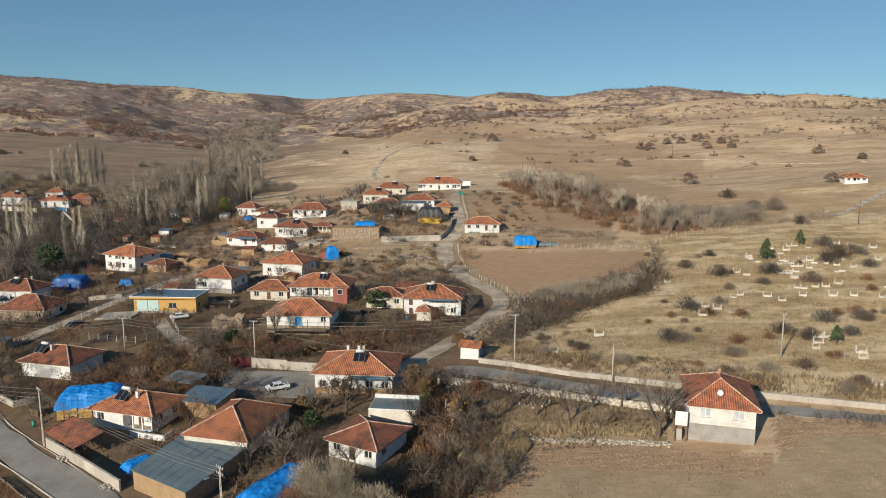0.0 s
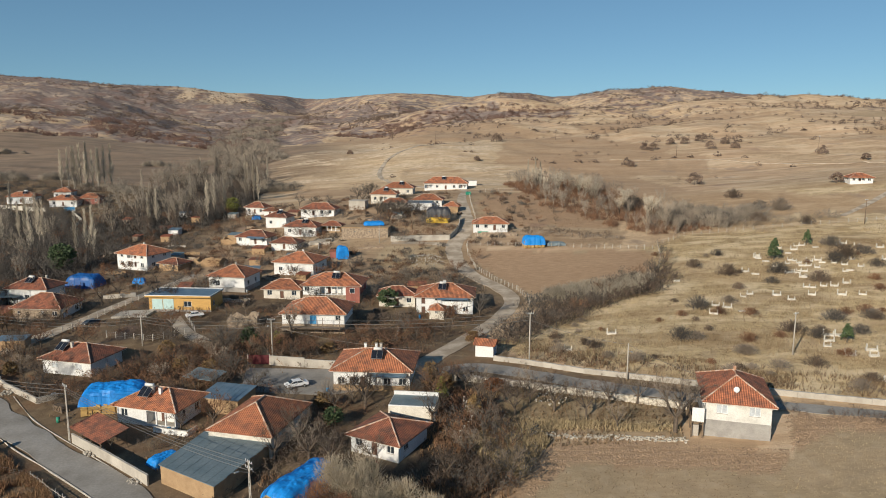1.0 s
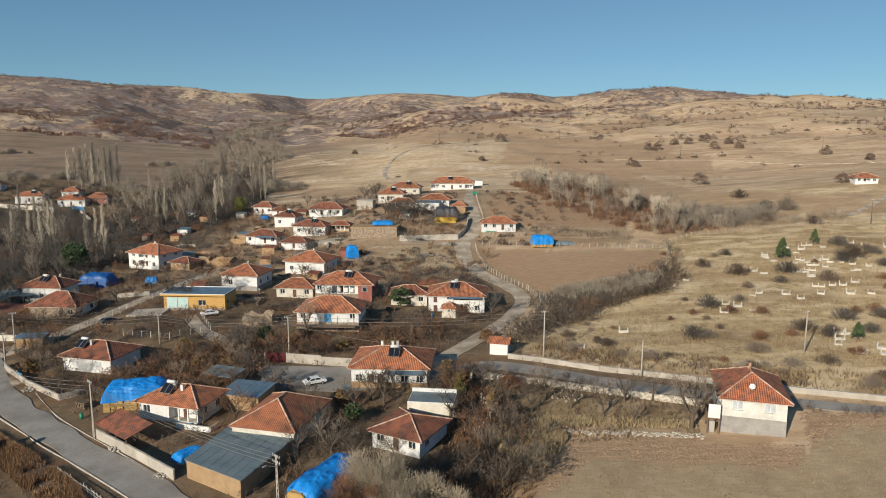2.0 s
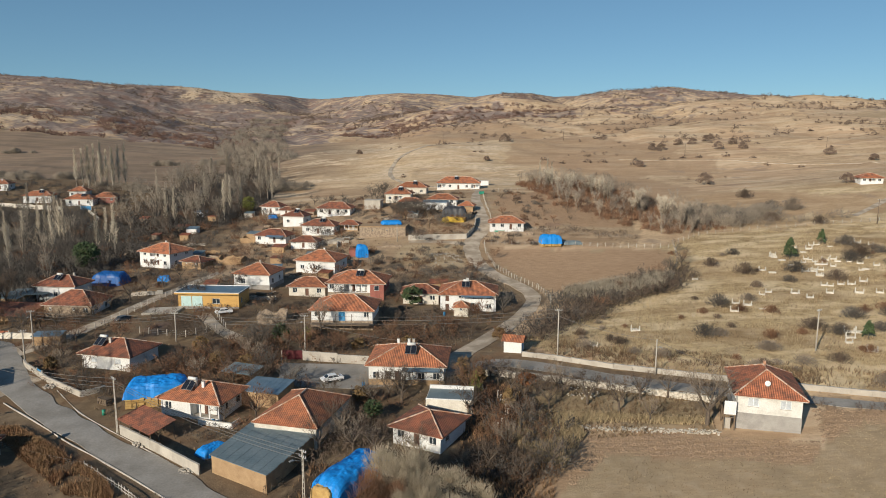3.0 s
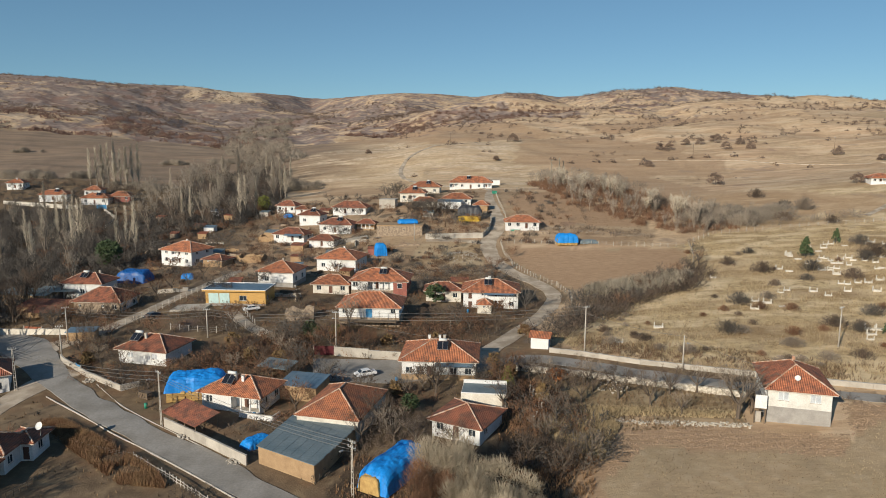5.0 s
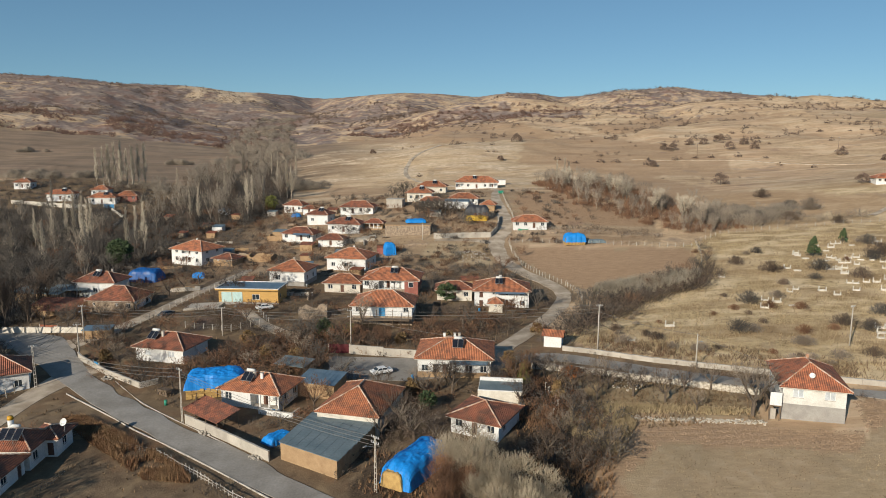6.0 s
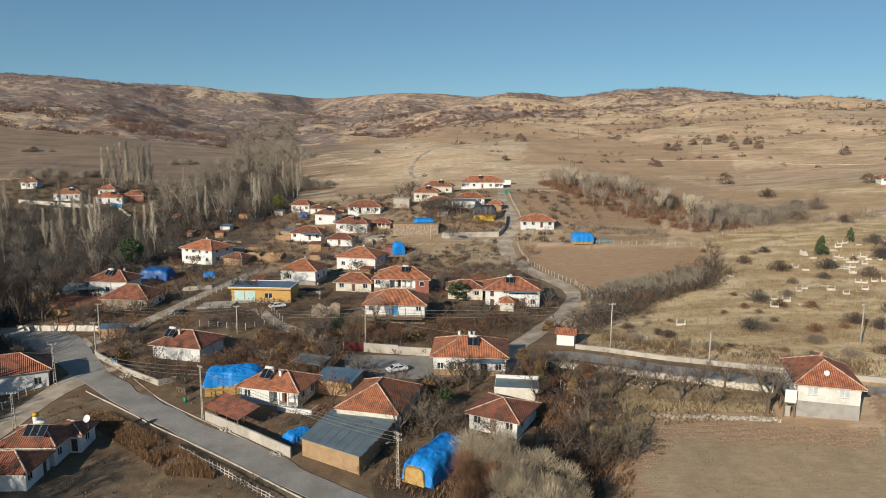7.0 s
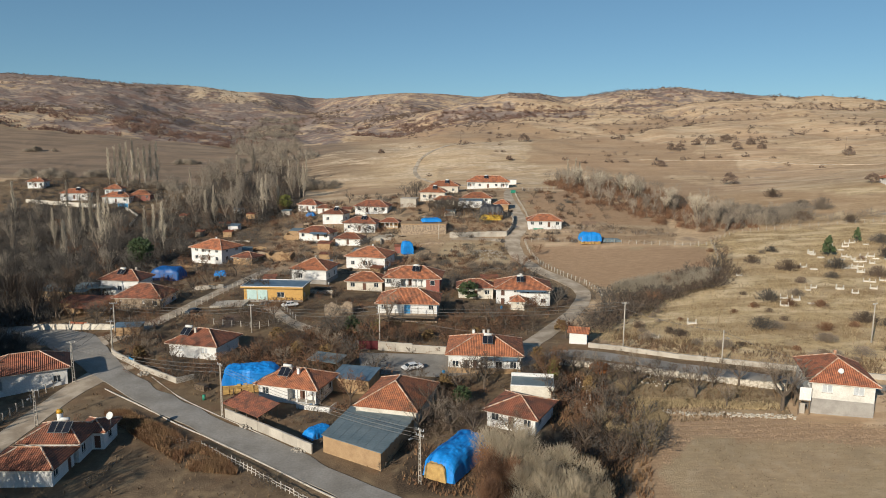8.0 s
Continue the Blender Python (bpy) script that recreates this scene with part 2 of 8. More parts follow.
M = dict(
    ground=ground_material(),
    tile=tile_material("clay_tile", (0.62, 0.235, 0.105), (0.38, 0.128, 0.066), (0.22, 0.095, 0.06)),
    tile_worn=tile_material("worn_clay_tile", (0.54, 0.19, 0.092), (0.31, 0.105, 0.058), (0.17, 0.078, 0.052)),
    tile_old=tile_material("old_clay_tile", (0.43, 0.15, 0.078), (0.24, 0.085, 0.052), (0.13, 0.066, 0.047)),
    cap=material("ridge_mortar", (0.56, 0.44, 0.35), (0.42, 0.22, 0.13), 1.6, 9, spots=0.15),
    white=material("white_plaster", (0.73, 0.73, 0.72), (0.64, 0.63, 0.605), 0.5, 5, 0.9, bump=0.15, spots=0.4, vary=0.06, stretch=(1, 1, 0.7)),
    aged=material("aged_whitewash", (0.70, 0.68, 0.63), (0.56, 0.535, 0.48), 0.6, 6, 0.9, bump=0.3, spots=0.35, vary=0.05),
    cream=material("cream_plaster", (0.66, 0.62, 0.54), (0.54, 0.49, 0.41), 0.7, 6, 0.9, bump=0.2, vary=0.08),
    grey=material("grey_render", (0.36, 0.34, 0.31), (0.27, 0.25, 0.23), 0.8, 8, 0.9, bump=0.3),
    stone=material("rubble_stone", (0.36, 0.28, 0.20), (0.22, 0.165, 0.12), 1.6, 6, 0.9, bump=1.0, spots=0.2),
    concrete=material("concrete", (0.47, 0.43, 0.37), (0.37, 0.33, 0.28), 0.5, 8, 0.9, bump=0.25, vary=0.08),
    ochre=material("ochre_boards", (0.56, 0.33, 0.095), (0.48, 0.275, 0.08), 0.9, 10, 0.6, bump=0.15, stretch=(1, 1, 6)),
    red_wall=material("red_brick_wall", (0.33, 0.12, 0.09), (0.25, 0.09, 0.07), 1.2, 12, 0.9, bump=0.4),
    pale_stone=material("pale_field_stone", (0.62, 0.56, 0.47), (0.38, 0.33, 0.26), 2.2, 7, 0.9, bump=1.0, spots=0.15),
    mud=material("mud_plaster", (0.40, 0.27, 0.15), (0.31, 0.20, 0.11), 1.0, 8, 0.95, bump=0.5),
    metal=material("weathered_sheet_metal", (0.13, 0.175, 0.195), (0.19, 0.235, 0.25), 0.35, 3, 0.6, 0.1, bump=0.15),
    metal_blue=material("blue_sheet_metal", (0.10, 0.17, 0.235), (0.17, 0.24, 0.30), 0.6, 5, 0.5, 0.2, bump=0.1),
    tarp=material("blue_tarpaulin", (0.004, 0.19, 0.58), (0.008, 0.25, 0.70), 0.7, 3, 0.55, bump=0.6),
    # the blue tarpaulin again, with the shade of trees put into its colour
    tarp_shaded=material("shaded_blue_tarpaulin", (0.004, 0.06, 0.24), (0.008, 0.10, 0.32), 0.7, 3, 0.5, bump=0.6),
    pale_green=material("pale_green_panels", (0.46, 0.62, 0.60), (0.40, 0.55, 0.53), 1.0, 6, 0.5, bump=0),
    tarp_black=material("black_tarpaulin", (0.03, 0.03, 0.035), (0.055, 0.055, 0.06), 0.8, 4, 0.5, bump=0.5),
    tarp_yellow=material("yellow_tarpaulin", (0.62, 0.40, 0.03), (0.48, 0.30, 0.03), 0.8, 4, 0.5, bump=0.5),
    hay=material("straw", (0.50, 0.33, 0.12), (0.36, 0.22, 0.08), 1.2, 14, 0.95, bump=0.8),
    asphalt=material("worn_asphalt", (0.295, 0.275, 0.25), (0.21, 0.193, 0.17), 0.22, 3.0, 0.92, bump=0.3, spots=0.28),
    dirt=material("dirt_track", (0.50, 0.415, 0.32), (0.33, 0.262, 0.192), 0.3, 2.4, 0.95, bump=0.4, spots=0.2),
    gravel=material("gravel_verge", (0.25, 0.185, 0.125), (0.155, 0.115, 0.08), 0.6, 5, 0.95, bump=0.7),
    kerb=material("kerb_stone", (0.52, 0.48, 0.42), (0.36, 0.33, 0.29), 1.0, 9, 0.9),
    timber=material("weathered_timber", (0.20, 0.14, 0.09), (0.13, 0.095, 0.065), 1.5, 12, 0.9, bump=0.3, stretch=(1, 1, 0.2)),
    bark=material("bark", (0.15, 0.115, 0.085), (0.085, 0.065, 0.05), 2.0, 9, 0.95, bump=0.5),
    twig=material("bare_twigs", (0.15, 0.106, 0.075), (0.10, 0.071, 0.052), 0.3, 3, 0.95, bump=0, vary=0.25),
    twig_red=material("russet_twigs", (0.23, 0.118, 0.062), (0.15, 0.08, 0.047), 0.3, 3, 0.95, bump=0, vary=0.25),
    twig_grey=material("grey_twigs", (0.29, 0.23, 0.175), (0.20, 0.16, 0.122), 0.3, 3, 0.95, bump=0, vary=0.2),
    twig_dark=material("dark_scrub_twigs", (0.12, 0.103, 0.086), (0.082, 0.069, 0.058), 0.3, 3, 0.95, bump=0, vary=0.25),
    twig_ash=material("ash_grey_twigs", (0.35, 0.29, 0.225), (0.26, 0.215, 0.165), 0.3, 3, 0.95, bump=0, vary=0.2),
    twig_pale=material("pale_poplar_twigs", (0.52, 0.45, 0.35), (0.40, 0.34, 0.26), 0.3, 3, 0.95, bump=0, vary=0.15),
    bark_pale=material("pale_bark", (0.36, 0.31, 0.25), (0.24, 0.20, 0.16), 2.0, 9, 0.95, bump=0.5),
    curtain=material("curtained_glass", (0.55, 0.58, 0.60), (0.40, 0.43, 0.46), 1.2, 6, 0.25, bump=0),
    willow=material("pale_willow_twigs", (0.42, 0.35, 0.25), (0.31, 0.25, 0.175), 0.4, 3, 0.95, bump=0, vary=0.15),
    straw_grass=material("dry_grass_blades", (0.52, 0.405, 0.24), (0.38, 0.285, 0.165), 0.25, 2, 0.95, bump=0),
    rust_grass=material("rust_brown_grass", (0.35, 0.22, 0.115), (0.20, 0.098, 0.05), 0.3, 2, 0.95, bump=0),
    soil=material("turned_soil", (0.42, 0.285, 0.18), (0.30, 0.20, 0.125), 0.5, 6, 0.95, bump=0.3),
    weeds=material("dead_weeds", (0.27, 0.18, 0.10), (0.17, 0.115, 0.07), 0.2, 2, 0.95, bump=0),
    leaf=material("evergreen_needles", (0.045, 0.072, 0.028), (0.07, 0.10, 0.038), 0.8, 4, 0.8, bump=0, vary=0.2),
    leaf_yellow=material("yellowing_leaves", (0.19, 0.19, 0.035), (0.12, 0.13, 0.03), 0.8, 4, 0.8, bump=0, vary=0.2),
    # dry oak leaves, lightened in colour in place of haze
    oak=material("hazy_dry_oak_leaves", (0.225, 0.158, 0.118), (0.155, 0.11, 0.085), 0.05, 1, 0.95, bump=0),
    oak_red=material("red_brown_oak_leaves", (0.27, 0.16, 0.12), (0.19, 0.115, 0.088), 0.05, 1, 0.95, bump=0),
    gold_leaf=material("golden_brown_leaves", (0.22, 0.14, 0.055), (0.15, 0.092, 0.04), 0.8, 4, 0.9, bump=0, vary=0.2),
    rust=material("rusty_leaves", (0.28, 0.10, 0.03), (0.20, 0.075, 0.025), 0.6, 4, 0.9, bump=0),
    marble=material("white_marble", (0.66, 0.62, 0.55), (0.52, 0.48, 0.41), 1.5, 9, 0.6, bump=0.1, vary=0.08),
    frame=material("white_window_frame", (0.80, 0.79, 0.77), (0.72, 0.71, 0.69), 1, 9, 0.5, bump=0),
    door=material("brown_door", (0.13, 0.06, 0.035), (0.10, 0.045, 0.03), 1, 9, 0.6),
    blue_paint=material("blue_paint", (0.03, 0.20, 0.42), (0.05, 0.26, 0.48), 1, 9, 0.6),
    green_paint=material("green_paint", (0.02, 0.22, 0.14), (0.03, 0.28, 0.18), 1, 9, 0.6),
    red_paint=material("red_paint", (0.10, 0.008, 0.013), (0.075, 0.007, 0.01), 1, 9, 0.6),
    rust_gate=material("rusty_gate", (0.30, 0.09, 0.04), (0.22, 0.07, 0.035), 1, 9, 0.7),
    solar=material("solar_collector", (0.012, 0.014, 0.02), (0.02, 0.022, 0.03), 2, 6, 0.25, bump=0),
    tank=material("white_tank", (0.7, 0.7, 0.68), (0.6, 0.6, 0.58), 2, 6, 0.5, bump=0),
    yellow_tank=material("yellow_cap", (0.62, 0.33, 0.02), (0.55, 0.28, 0.02), 2, 6, 0.5, bump=0),
    steel=material("galvanised_steel", (0.42, 0.42, 0.41), (0.32, 0.32, 0.31), 2, 9, 0.5, 0.5, bump=0.1),
    wire=material("black_wire", (0.12, 0.115, 0.11), (0.16, 0.155, 0.15), 2, 9, 0.7, bump=0),
    car_white=material("white_car_paint", (0.76, 0.76, 0.76), (0.70, 0.70, 0.70), 0.5, 3, 0.3, bump=0),
    car_dark=material("dark_car_paint", (0.04, 0.05, 0.06), (0.05, 0.06, 0.07), 0.5, 3, 0.3, bump=0),
    rubber=material("rubber", (0.02, 0.02, 0.02), (0.03, 0.03, 0.03), 2, 9, 0.9, bump=0),
    lamp_glass=material("tail_lamp", (0.35, 0.02, 0.02), (0.3, 0.02, 0.02), 2, 9, 0.3, bump=0),
    glass=glass_material(),
)


# ---- land ----
def value_noise(x, y, seed=0):
    xi, yi = np.floor(x).astype(np.int64), np.floor(y).astype(np.int64)
    fx, fy = x - xi, y - yi
    fx, fy = fx * fx * (3 - 2 * fx), fy * fy * (3 - 2 * fy)

    def h(a, b):
        n = (a * 374761393 + b * 668265263 + seed * 144665) & 0x7FFFFFFF
        n = ((n ^ (n >> 13)) * 1274126177) & 0x7FFFFFFF
        return ((n ^ (n >> 16)) & 0xFFFF) / 65535.0
    return (h(xi, yi) * (1 - fx) + h(xi + 1, yi) * fx) * (1 - fy) + (h(xi, yi + 1) * (1 - fx) + h(xi + 1, yi + 1) * fx) * fy


def fbm(x, y, octaves=5, seed=0):
    s, a = 0.0, 0.5
    for o in range(octaves):
        s, a, x, y = s + a * value_noise(x, y, seed + o), a / 2, x * 2.03 + 7.1, y * 2.03 + 3.7
    return s


def smooth(a, b, v):
    t = np.clip((v - a) / (b - a), 0, 1)
    return t * t * (3 - 2 * t)


# the valley floor and its slopes: heights over fans of bearing x / (y + 60) and rows of distance y
BEARING = np.array([-0.8, -0.5, -0.3, -0.12, 0.06, 0.25, 0.45, 0.7])
REACH = np.array([50, 90, 130, 175, 220, 265, 320, 400, 520, 700, 1000, 1500.0])
HEIGHT = np.array([
    [-5.2, -4.9, -4.5, -4.2, -3.9, -3.3, -2.4, -1.5], [-4.5, -3.6, -3.0, -2.3, -1.6, -0.8, 0.6, 1.4],
    [-4.8, -1.7, -1.0, -0.9, 0.0, 1.8, 2.7, 4.2], [-6.0, -1.9, 1.2, 0.5, -0.1, 3.7, 6.0, 8.3],
    [-4.2, -1.0, 1.5, 2.7, 3.8, 7.2, 10.9, 13.8], [-1.2, 0.8, 4.2, 8.6, 11.5, 11.4, 14.9, 20.5],
    [6.5, 5.5, 8.6, 15.5, 18.1, 17.1, 23.4, 30.6], [20.5, 17.2, 12.2, 16.6, 20.4, 21.6, 26.7, 34.1],
    [20.0, 17.5, 18.7, 32.4, 35.3, 37.8, 43.1, 47.9], [40.0, 33.0, 26.0, 39.0, 42.0, 48.0, 59.0, 62.0],
    [90.0, 68.0, 39.0, 43.0, 71.0, 73.0, 86.0, 92.0], [150, 116, 60, 86, 86, 104, 100, 105]])
# the skyline: bearing, distance, height of the ridge
RIDGE = np.array([
    (-0.95, 2250, 240), (-0.610, 2250, 231), (-0.532, 2250, 220), (-0.455, 2300, 205), (-0.386, 2400, 210), (-0.339, 2400, 202), (-0.300, 2400, 189), (-0.261, 2450, 189),
    (-0.223, 2700, 193), (-0.192, 3000, 191), (-0.160, 2600, 179), (-0.112, 2200, 170), (-0.065, 2100, 171), (-0.019, 2150, 170), (0.036, 2300, 169),
    (0.075, 1950, 163), (0.114, 1950, 161), (0.149, 2100, 159), (0.183, 1900, 154), (0.230, 1850, 164), (0.307, 1850, 174), (0.354, 1850, 164),
    (0.416, 1800, 151), (0.476, 1600, 131), (0.513, 1500, 129), (0.568, 1500, 121), (0.605, 1500, 116), (0.9, 1500, 125)])
# hills that stand in front of one another: x, y, half length, half width, turn of the crest, height
HILLS = ((80, 1130, 190, 62, 3, 30), (-70, 1200, 110, 50, -25, 17), (330, 1040, 200, 45, 8, 15), (560, 1080, 200, 50, 5, 15),
         (-540, 960, 240, 60, 16, 15), (-800, 1480, 220, 60, 14, 20), (-470, 1560, 210, 55, -14, 18), (-130, 1640, 160, 60, -10, 20),
         (-15, 560, 95, 40, 0, 4.5), (255, 640, 120, 42, 15, 8), (-330, 1250, 150, 45, 20, 10), (420, 1400, 260, 70, -6, 12))


def knots(v, k):
    i = np.clip(np.searchsorted(k, v) - 1, 0, len(k) - 2)
    f = np.clip((v - k[i]) / (k[i + 1] - k[i]), 0, 1)
    w = (-0.5 * f + f * f - 0.5 * f ** 3, 1 - 2.5 * f * f + 1.5 * f ** 3, 0.5 * f + 2 * f * f - 1.5 * f ** 3, -0.5 * f * f + 0.5 * f ** 3)
    return [(np.clip(i - 1 + n, 0, len(k) - 1), w[n]) for n in range(4)]


def land(x, y):
    x, y = np.asarray(x, float), np.asarray(y, float)
    s = x / (np.maximum(y, 0) + 60)
    z = 0.0
    for r, wr in knots(y, REACH):
        for c, wc in knots(s, BEARING):
            z = z + HEIGHT[r, c] * wr * wc
    ry, rz = np.interp(s, RIDGE[:, 0], RIDGE[:, 1]), np.interp(s, RIDGE[:, 0], RIDGE[:, 2])
    beyond = np.maximum(rz - np.maximum(y - ry, 0) * 0.10, 70)
    k = smooth(0, 1, (y - 1450) / np.maximum(ry - 1450, 1)) * smooth(1400, 1500, y)
    k = k * np.maximum(k, smooth(1400, 1800, y))
    z = z * (1 - k) + beyond * k
    for hx, hy, along, across, turn, rise in HILLS:
        c, n = math.cos(radians(turn)), math.sin(radians(turn))
        u, v = ((x - hx) * c + (y - hy) * n) / along, ((y - hy) * c - (x - hx) * n) / across
        z = z + rise * np.exp(-u * u - np.where(v < 0, v * v * 0.5, v * v))
    # gullies and knolls, stronger far off
    vale = smooth(-0.13, -0.2, s) * smooth(860, 760, y)
    far = smooth(380, 1100, y) * (1 - 0.9 * smooth(-420, -60, y - ry)) * (1 - 0.85 * vale)
    rough = fbm(x / 240 + 9, y / 210, 4, 3) - 0.47
    cut = np.abs(fbm(x / 150 + y / 500, y / 380 + 4, 3, 11) - 0.44)
    z = z + far * (rough * 34 - smooth(0.12, 0.0, cut) * 4)
    # eroded spurs and ravines on the steep far slopes
    spur = np.abs(fbm(x / 95 + fbm(x / 60, y / 60, 2, 13) * 0.8, y / 260, 4, 17) - 0.47) * 2
    z = z + far * ((0.2 - spur) * 8 + (fbm(x / 26, y / 40, 3, 19) - 0.44) * 4.5)
    mid = smooth(300, 420, y) * (1 - far)
    z = z + mid * ((fbm(x / 60, y / 60, 4, 21) - 0.5) * 5 + smooth(0.02, 0.0, np.abs((fbm(x / 190, y / 60, 2, 23) * 6) % 1 - 0.5)) * 0.9)
    knoll = smooth(430, 560, y) * smooth(1100, 800, y) * smooth(-0.2, -0.08, s)
    z = z + knoll * (fbm(x / 130 + 3, y / 120, 4, 27) - 0.47) * 20
    z = z + smooth(300, 600, -y) * (fbm(x / 300, y / 300, 3, 5) - 0.3) * 120
    return z


def ground_z(x, y):
    return float(land(np.array([x]), np.array([y]))[0])


def inside(poly, x, y):
    """1 inside the polygon."""
    r = np.zeros(np.shape(x), bool)
    n = len(poly)
    for i in range(n):
        (ax, ay), (bx, by) = poly[i], poly[(i + 1) % n]
        if ay == by:
            continue
        cut = (x - ax) < (y - ay) * (bx - ax) / (by - ay)
        r ^= ((ay > y) != (by > y)) & cut
    return r


def graded(dense_lo, dense_hi, lo, hi, step, grow):
    v = list(np.arange(dense_lo, dense_hi + 1e-6, step))
    d, a, b = step, v[0], v[-1]
    up, down = [], []
    while b < hi:
        d *= 1 + grow
        b += d
        up.append(b)
    d = step
    while a > lo:
        d *= 1 + grow
        a -= d
        down.append(a)
    return np.array(down[::-1] + v + up)


CEMETERY = [(5, 146), (13, 134), (36, 121.5), (62, 110), (100, 98), (240, 150), (240, 252), (128, 252), (84, 246), (62, 226), (62, 203), (48, 188), (28, 165), (17, 152)]
TARP_FIELD = [(5.5, 238), (69, 225), (61, 203), (46, 188), (26, 185), (19.5, 193), (14, 203), (8.5, 215), (6, 228)]
PLOUGHED = [(-2, 40), (2, 80), (10, 96), (22, 98), (33, 96), (48, 93), (52, 104), (70, 103), (110, 92), (190, 70), (170, 30), (60, 20)]
TERRACE = [(9, 262), (60, 258), (56, 290), (40, 330), (14, 318)]
FAR_FIELDS = [
    [(70, 290), (120, 268), (200, 262), (230, 300), (165, 300), (120, 330), (110, 400), (95, 430), (75, 400)],
    [(-28, 338), (-85, 372), (-92, 400), (-60, 395), (-20, 368), (-12, 350)],
    [(60, 420), (150, 400), (175, 470), (140, 510), (60, 500)],
    [(-420, 560), (-220, 520), (-190, 640), (-400, 680)],
    [(-240, 420), (-190, 420), (-170, 500), (-240, 540), (-300, 500)],
    [(-140, 690), (-20, 640), (80, 650), (110, 760), (60, 900), (-150, 950)],
    [(30, 455), (120, 430), (170, 520), (110, 600), (50, 590)],
    [(170, 720), (330, 760), (420, 900), (250, 960), (150, 860)],
    [(-165, 400), (-120, 440), (-150, 520), (-230, 560), (-240, 470)]]
# the woods along the stream
STREAM_WOOD = [(-240, 335), (-240, 215), (-160, 205), (-128, 200), (-120, 236), (-116, 250), (-132, 262), (-165, 300), (-190, 330)]
NORTH_WOOD = [(-160, 290), (-125, 268), (-98, 300), (-97, 330), (-108, 392), (-102, 415), (-150, 520), (-190, 480), (-168, 400)]
WEST_SCRUB = [(-240, 222), (-138, 217), (-126, 190), (-124, 176), (-129, 158), (-148, 154), (-240, 160)]
PALE_HILL = [(-112, 430), (-60, 402), (-15, 374), (40, 362), (62, 410), (25, 470), (50, 560), (-20, 620), (-110, 620), (-135, 520)]
FALLOW = [(7, 81), (15.8, 91.3), (30.6, 89.2), (43, 86.8), (47.5, 92.5), (56, 98), (75, 97), (120, 82), (150, 50), (60, 35), (10, 60)]
DUG = [(-80, 151.5), (-68.5, 148), (-61.5, 153), (-67, 163), (-78, 163)]
STONY = [(-27, 219), (-4, 217), (1, 226), (-1, 240), (-24, 242)]
GULLY = [(-30, 76), (4, 74), (9, 92), (9, 101), (4, 116), (-6, 122), (-9, 104), (-6, 92), (-16, 88), (-30, 90)]
VILLAGE = [(-260, 60), (2, 60), (3, 100), (60, 106), (36, 120), (12, 132), (3, 150), (20, 185), (6, 238), (60, 236), (66, 268), (50, 300), (20, 335), (-20, 350), (-70, 330), (-110, 320), (-160, 420), (-260, 430), (-330, 300)]

# a sheet whose cells grow with the distance from the village
fan = graded(-0.78, 0.72, -6.0, 6.0, 0.0042, 0.12)
ahead = 100 * np.exp(np.arange(0, 291) * 0.0131) - 60
ys = np.concatenate([40 - 3 * np.exp(np.arange(40, -1, -1) * 0.17) + 1.8, ahead])
xs = fan
gx = fan[None, :] * np.where(ys >= 40, ys + 60, 100 + (40 - ys) * 0.5)[:, None]
gy = np.repeat(ys[:, None], len(fan), 1)
gz = land(gx, gy)
verts = np.stack([gx, gy, gz], -1).reshape(-1, 3)
nx, ny = len(xs), len(ys)
idx = np.arange(nx * ny).reshape(ny, nx)
quads = np.stack([idx[:-1, :-1], idx[:-1, 1:], idx[1:, 1:], idx[1:, :-1]], -1).reshape(-1, 4)
me = bpy.data.meshes.new("ground")
me.vertices.add(len(verts))
me.vertices.foreach_set("co", verts.ravel())
me.loops.add(quads.size)
me.loops.foreach_set("vertex_index", quads.ravel().astype(np.int32))
me.polygons.add(len(quads))
me.polygons.foreach_set("loop_start", np.arange(0, quads.size, 4, dtype=np.int32))
me.polygons.foreach_set("use_smooth", np.ones(len(quads), bool))
me.update(calc_edges=True)
jx, jy = gx + (fbm(gx / 6, gy / 6, 3, 31) - 0.45) * 5, gy + (fbm(gx / 6 + 40, gy / 6, 3, 37) - 0.45) * 5
grass = np.where(inside(VILLAGE, jx, jy), 0.15 + 0.45 * smooth(175, 225, gy) * smooth(-110, -80, gx), 0.95)
grass = np.where(inside(CEMETERY, jx, jy), 1.0, grass)
ORCHARD = [(7, 101), (34, 98), (34, 110), (8, 122)]
grass = np.where(inside(ORCHARD, jx, jy), 0.45, grass)
tilled = inside(PLOUGHED, jx, jy) * 1.0
for f in (TARP_FIELD, TERRACE):
    tilled = np.maximum(tilled, inside(f, jx, jy) * 0.9)
for f in FAR_FIELDS:
    tilled = np.maximum(tilled, inside(f, gx + (jx - gx) * 3, gy + (jy - gy) * 3) * 0.6)
bearing = gx / (np.maximum(gy, 0) + 60)
dug = inside(DUG, jx, jy) * 1.0
# the valley fields to the west lie bare and brown
west = smooth(-0.1, -0.2, bearing) * smooth(400, 460, gy) * smooth(860, 800, gy)
grass = grass * (1 - west) + west * (0.35 + 0.3 * (fbm(gx / 60, gy / 40, 2, 57) > 0.5))
# dark floor: leaf litter of the woods, dug soil, and shade painted in the gully
litter_shade = np.zeros_like(gx)
for f in (STREAM_WOOD, NORTH_WOOD, WEST_SCRUB, GULLY):
    litter_shade = np.maximum(litter_shade, inside(f, gx + (jx - gx) * 2, gy + (jy - gy) * 2) * 0.9)
litter_shade = np.maximum(litter_shade, dug * 0.8)
red_soil = np.zeros_like(gx)
